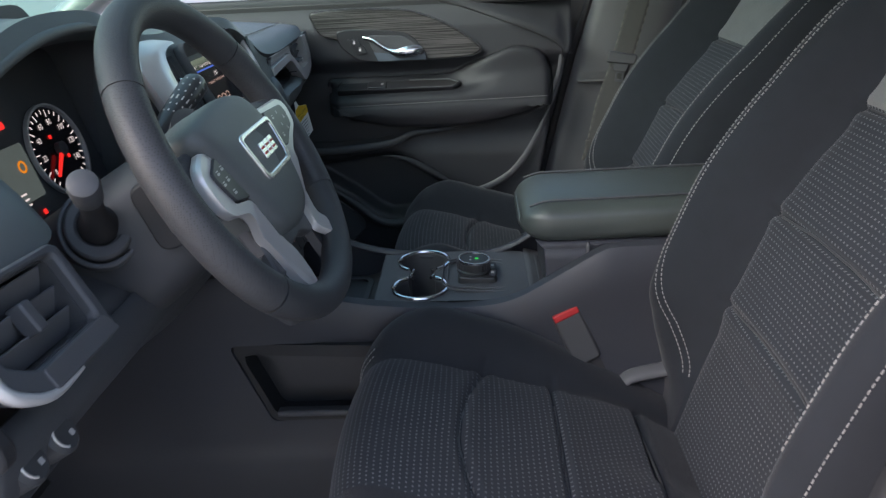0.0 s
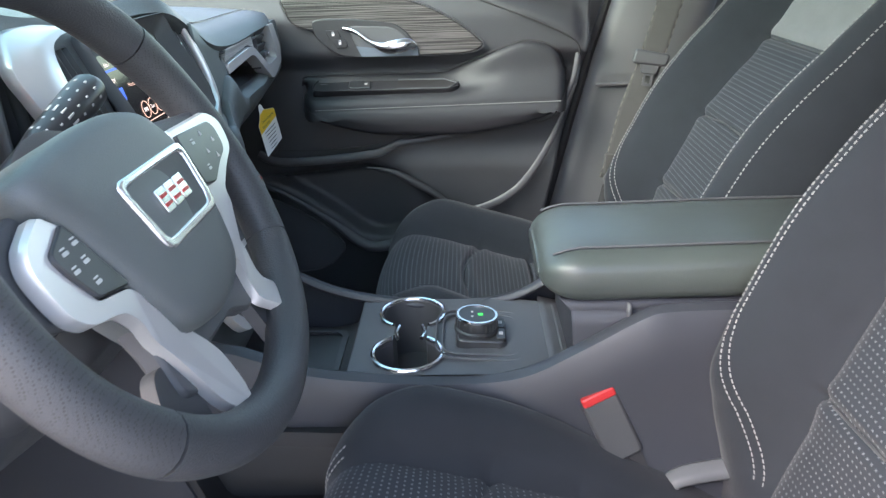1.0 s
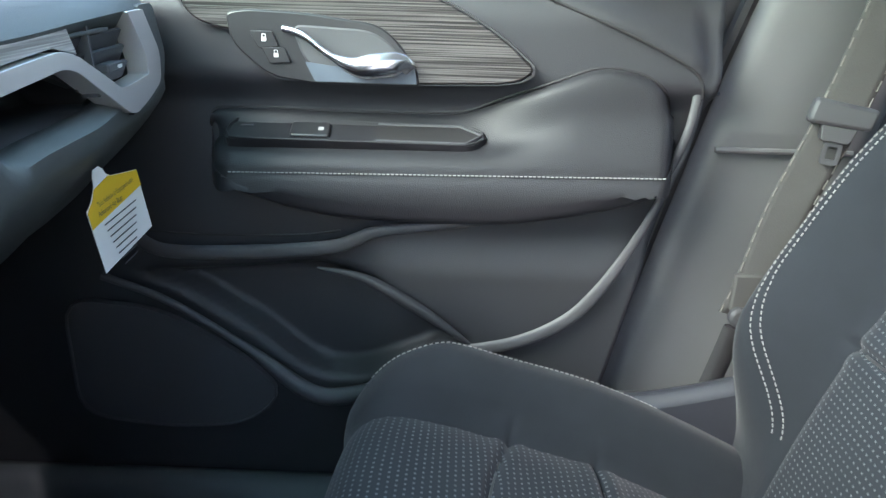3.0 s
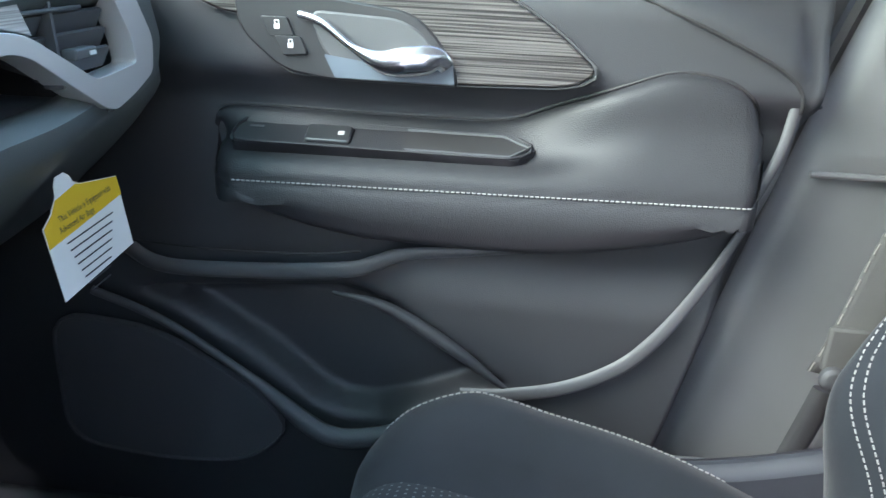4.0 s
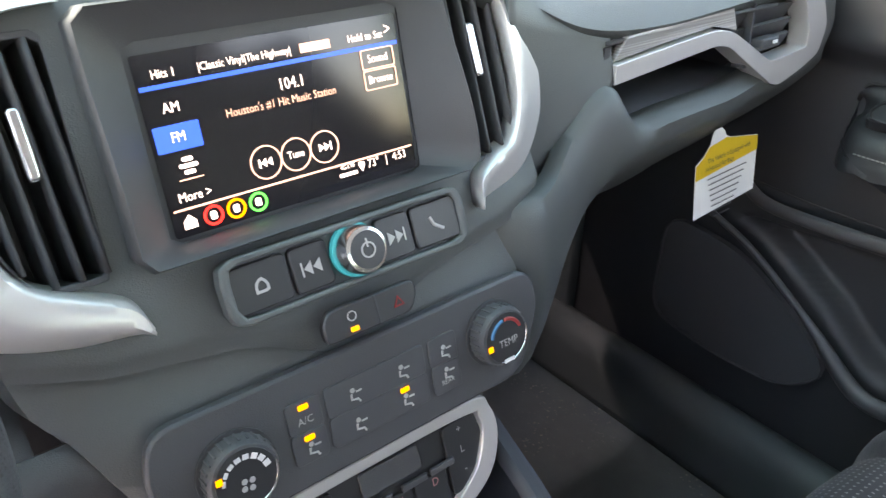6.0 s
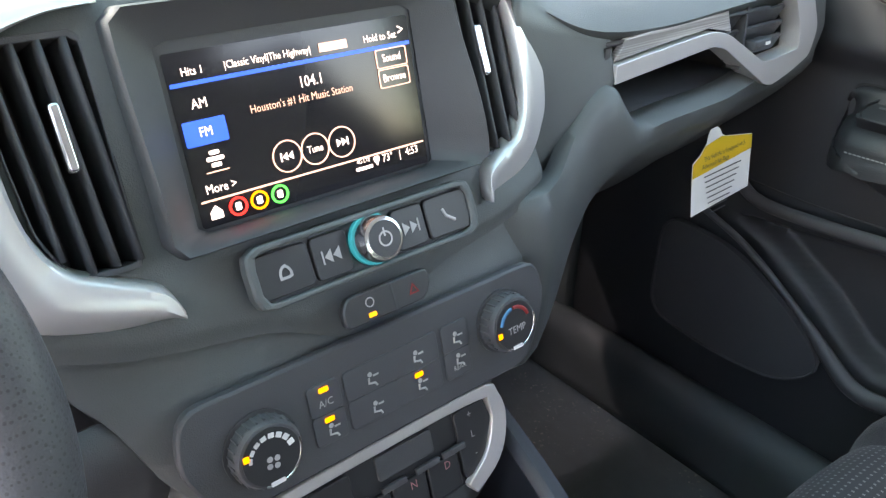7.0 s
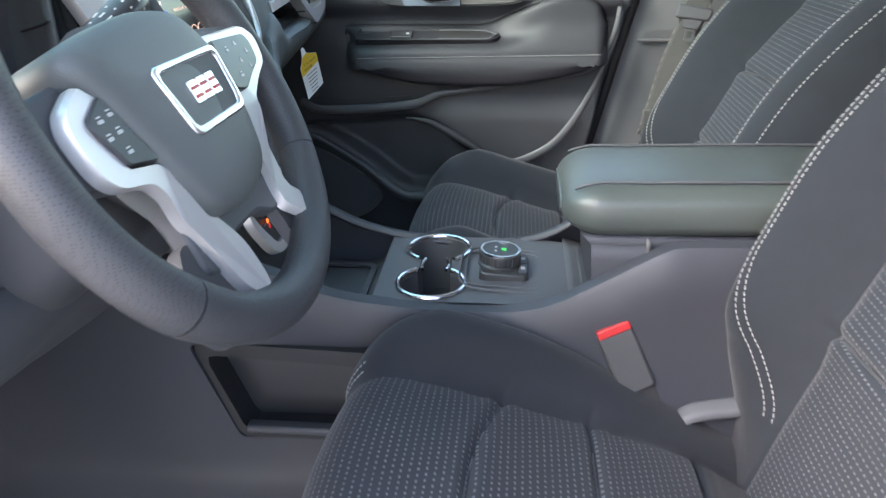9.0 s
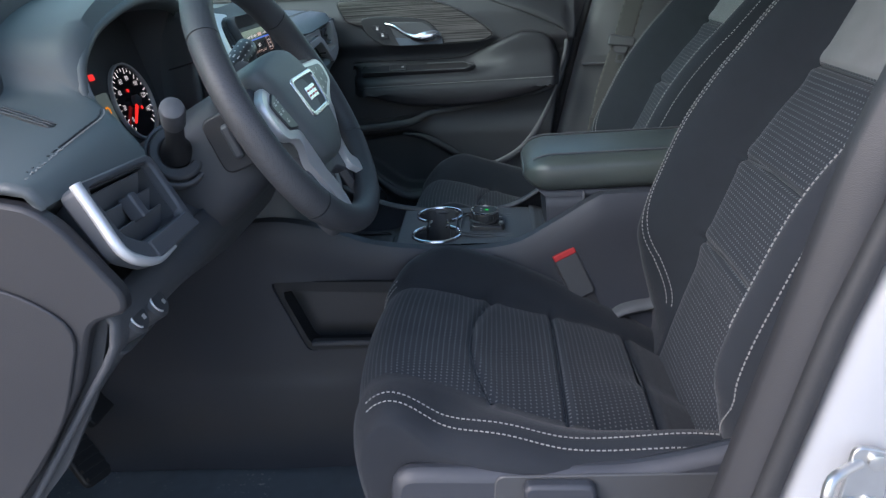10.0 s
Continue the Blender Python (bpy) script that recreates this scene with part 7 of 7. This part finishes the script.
for k, p in enumerate(web):
    tw = 0.35
    w = 0.0235
    rows.append([(p[0] + w * u * math.cos(tw), p[1] - w * u * math.sin(tw) * 0.5, p[2] - 0.12 * w * u) for u in np.linspace(-1, 1, 7)])
part("webbing", Geo().sheet(rows), WEB, belt, "grey woven webbing", thick=0.0015)
for u in (-0.94, 0.94):
    g = Geo()
    for k in range(39):
        p, q = np.array(web[k]), np.array(web[k + 1])
        off = np.array((0.0235 * u * math.cos(0.35), -0.0235 * u * math.sin(0.35) * 0.5 - 0.001, -0.12 * 0.0235 * u))
        g.tube([p + off, p * 0.4 + q * 0.6 + off], 0.0009, 5)
    part("selvedge", g, material("belt_edge", (0.14, 0.135, 0.12), 0.8, blotch=0.2), belt)
gd = plane_at((0.247, 0.592, 0.966), (0.90, -0.15, -0.10), (0.22, 0.05, 0.95))
part("latch_grip", Geo(gd).plate(rounded([(-0.033, -0.010), (0.030, -0.010), (0.033, 0.012), (-0.030, 0.016)], 0.007), -0.007, 0.010), DARKP, belt, "black latch grip", bevel=0.004)
part("latch_neck", Geo(gd).plate(rounded([(-0.015, -0.026), (0.013, -0.026), (0.018, -0.008), (-0.018, -0.008)], 0.004), -0.005, 0.006), DARKP, belt, bevel=0.002)
part("latch_tongue", Geo(gd).ring(rrect(0.018, 0.026, 0.003, 0, -0.036), rrect(0.010, 0.013, 0.002, 0, -0.037), -0.001, 0.0015), DARKP, belt, "steel latch tongue")
part("anchor_sleeve", Geo().tube(curve_through([(0.160, 0.612, 0.60), (0.174, 0.610, 0.66), (0.186, 0.607, 0.72)], 8), 0.013, 10, flat=0.5, up=(0, 1, 0)), RUBBER, belt, "black anchor sleeve")
part("anchor_bolt", Geo(plane_at((0.184, 0.600, 0.738), (1, 0, 0), (0, 0, 1))).turned([(0.012, 0), (0.012, 0.006), (0.008, 0.009)], 20), DARKP, belt, bevel=0.001)
part("anchor_fold", Geo().box((0.196, 0.604, 0.765), (0.044, 0.008, 0.045)), WEB, belt, bevel=0.003)
part("anchor_plate", Geo(plane_at((0.160, 0.604, 0.600), (1, 0, 0), (0, 0, 1))).turned([(0.020, 0), (0.020, 0.006), (0.010, 0.014)], 20), DARKP, belt, "black anchor cover")

# ---- driver side door opening ----
body = thing("car_body_side", (0.45, -0.80, 0.30), "white painted door frame with black rubber seal", "car body")
fx = lambda z: np.interp(z, [0.30, 0.675, 0.895, 1.1, 1.6], [0.085, 0.160, 0.212, 0.275, 0.46])
zz = np.linspace(0.30, 1.6, 40)
rows = [[(fx(z) + u, y, z) for u, y in curve_through([(0.0, -0.735), (0.012, -0.752), (0.03, -0.760), (0.14, -0.775), (0.20, -0.80), (0.23, -0.86), (0.36, -0.90)], 24)] for z in zz]
part("door_frame", Geo().sheet(rows), PAINT, body, "white painted pillar face", thick=0.006, sharp=70)
sx = lambda z: np.interp(z, [0.30, 0.675, 1.026, 1.6], [0.035, 0.118, 0.200, 0.40])
rows = [[(sx(z) + (fx(z) - sx(z)) * t, -0.715 - 0.02 * t - 0.012 * math.sin(math.pi * t), z) for t in np.linspace(0, 1, 8)] for z in zz]
part("inner_trim", Geo().sheet(rows), ENDCAP, body, "charcoal inner pillar trim", thick=0.008, sharp=70)
part("seal", Geo().tube([(fx(z) - 0.012, -0.744, z) for z in zz], 0.010, 10), RUBBER, body, "black rubber door seal")
part("seal_lip", Geo().tube([(sx(z) + 0.02, -0.726, z) for z in zz], 0.007, 8), RUBBER, body)
stk = plane_at((0.222, -0.772, 0.775), (1, 0, 0), (0, 0, 1))
sk = part("striker_plate", Geo(stk).plate(rounded([(-0.016, -0.032), (0.018, -0.030), (0.020, 0.028), (-0.010, 0.034)], 0.010), 0, 0.005), STEEL, body, "zinc striker plate", bevel=0.001)
part("striker_loop", Geo(stk).tube(curve_through([(-0.004, 0.018, 0.004), (-0.030, 0.016, 0.020), (-0.036, 0.0, 0.026), (-0.030, -0.016, 0.020), (-0.004, -0.018, 0.004)], 20), 0.0045, 10), STEEL, sk, "round steel striker loop")
for v in (-0.020, 0.020):
    part("bolt", Geo(shifted(stk, 0.008, v, 0.005)).turned([(0.007, 0), (0.007, 0.003), (0.005, 0.004)], 14), STEEL, sk)

# ---- pedals ----
pedm = plane_at((-0.76, -0.285, 0.470), (0.0, 1, 0), (-0.5, 0, 0.86))
ac = thing("accelerator_pedal", (-0.80, -0.27, 0.36), "black ribbed accelerator pedal near the floor", "pedal")
am = plane_at((-0.765, -0.285, 0.468), (0.25, 0.9, -0.1), (-0.5, 0.45, 0.74))
part("pad", Geo(am).plate(rrect(0.055, 0.15, 0.012), -0.006, 0.006), RUBBER, ac, bevel=0.003)
g = Geo(am)
for k in range(9):
    g.box((0, -0.062 + 0.0155 * k, 0.008), (0.046, 0.006, 0.006))
part("rib", g, RUBBER, ac)
part("arm", Geo().tube([(-0.79, -0.26, 0.50), (-0.86, -0.25, 0.62), (-0.95, -0.25, 0.70)], 0.01, 8), DARKP, ac)
part("clip", Geo(shifted(am, 0.0, 0.080, 0.006)).box((0, 0, 0), (0.018, 0.012, 0.008)), WHITEINK, ac, "small white clip")
br = thing("brake_pedal", (-0.80, -0.19, 0.36), "black rubber brake pedal under the dash", "pedal")
part("pad", Geo(plane_at((-0.77, -0.195, 0.488), (0, 1, 0), (-0.6, 0, 0.8))).plate(rrect(0.085, 0.055, 0.010), -0.006, 0.008), RUBBER, br, bevel=0.003)
part("arm", Geo().tube([(-0.785, -0.195, 0.50), (-0.87, -0.195, 0.60), (-0.95, -0.195, 0.72)], 0.009, 8), DARKP, br)

# ---- hanging card under the passenger dash ----
tag = thing("hang_tag", (-0.437, 0.46, 0.93), "white and yellow printed card hanging under the dash", "paper tag")
tm_ = plane_at((-0.437, 0.463, 0.885), (0.06, 0.99, 0.0), (-0.20, 0.0, 0.98))
card = [(-0.046, 0.014), (-0.034, 0.021), (-0.024, 0.031), (-0.022, 0.038), (-0.018, 0.0435), (-0.008, 0.0445), (-0.003, 0.041), (-0.001, 0.036), (0.006, 0.0325), (0.050, 0.026), (0.046, -0.030), (-0.048, -0.040)]
part("card", Geo(tm_).plate(card[::-1], -0.0006, 0.0), PAPER, tag)
part("yellow_band", Geo(tm_).plate([(-0.0455, 0.0135), (-0.0335, 0.0205), (-0.0262, 0.0285), (0.0, 0.0335), (0.0060, 0.0320), (0.0495, 0.0255), (0.0490, 0.0110), (-0.0465, -0.001)][::-1], 0.0002, 0.0006), YELLOW, tag, "yellow header band")
tmt = tm_ @ pose(0, -0.013, 0.0009, 0, 0, 4)
lettering(shifted(tmt, 0.006, 0.030, 0), "This Vehicle is Equipped with", 0.0066, INK, tag, "CENTER", 0.95)
lettering(shifted(tmt, -0.009, 0.0225, 0), "Advanced Air Bags", 0.0066, INK, tag, "CENTER", 0.95)
for k in range(8):
    g = Geo(tmt).box((0.002 - 0.0015 * k, 0.012 - 0.0058 * k, 0), (0.060 - 0.005 * k, 0.0010, 0.0004))
    part("print_line", g, INK, tag)
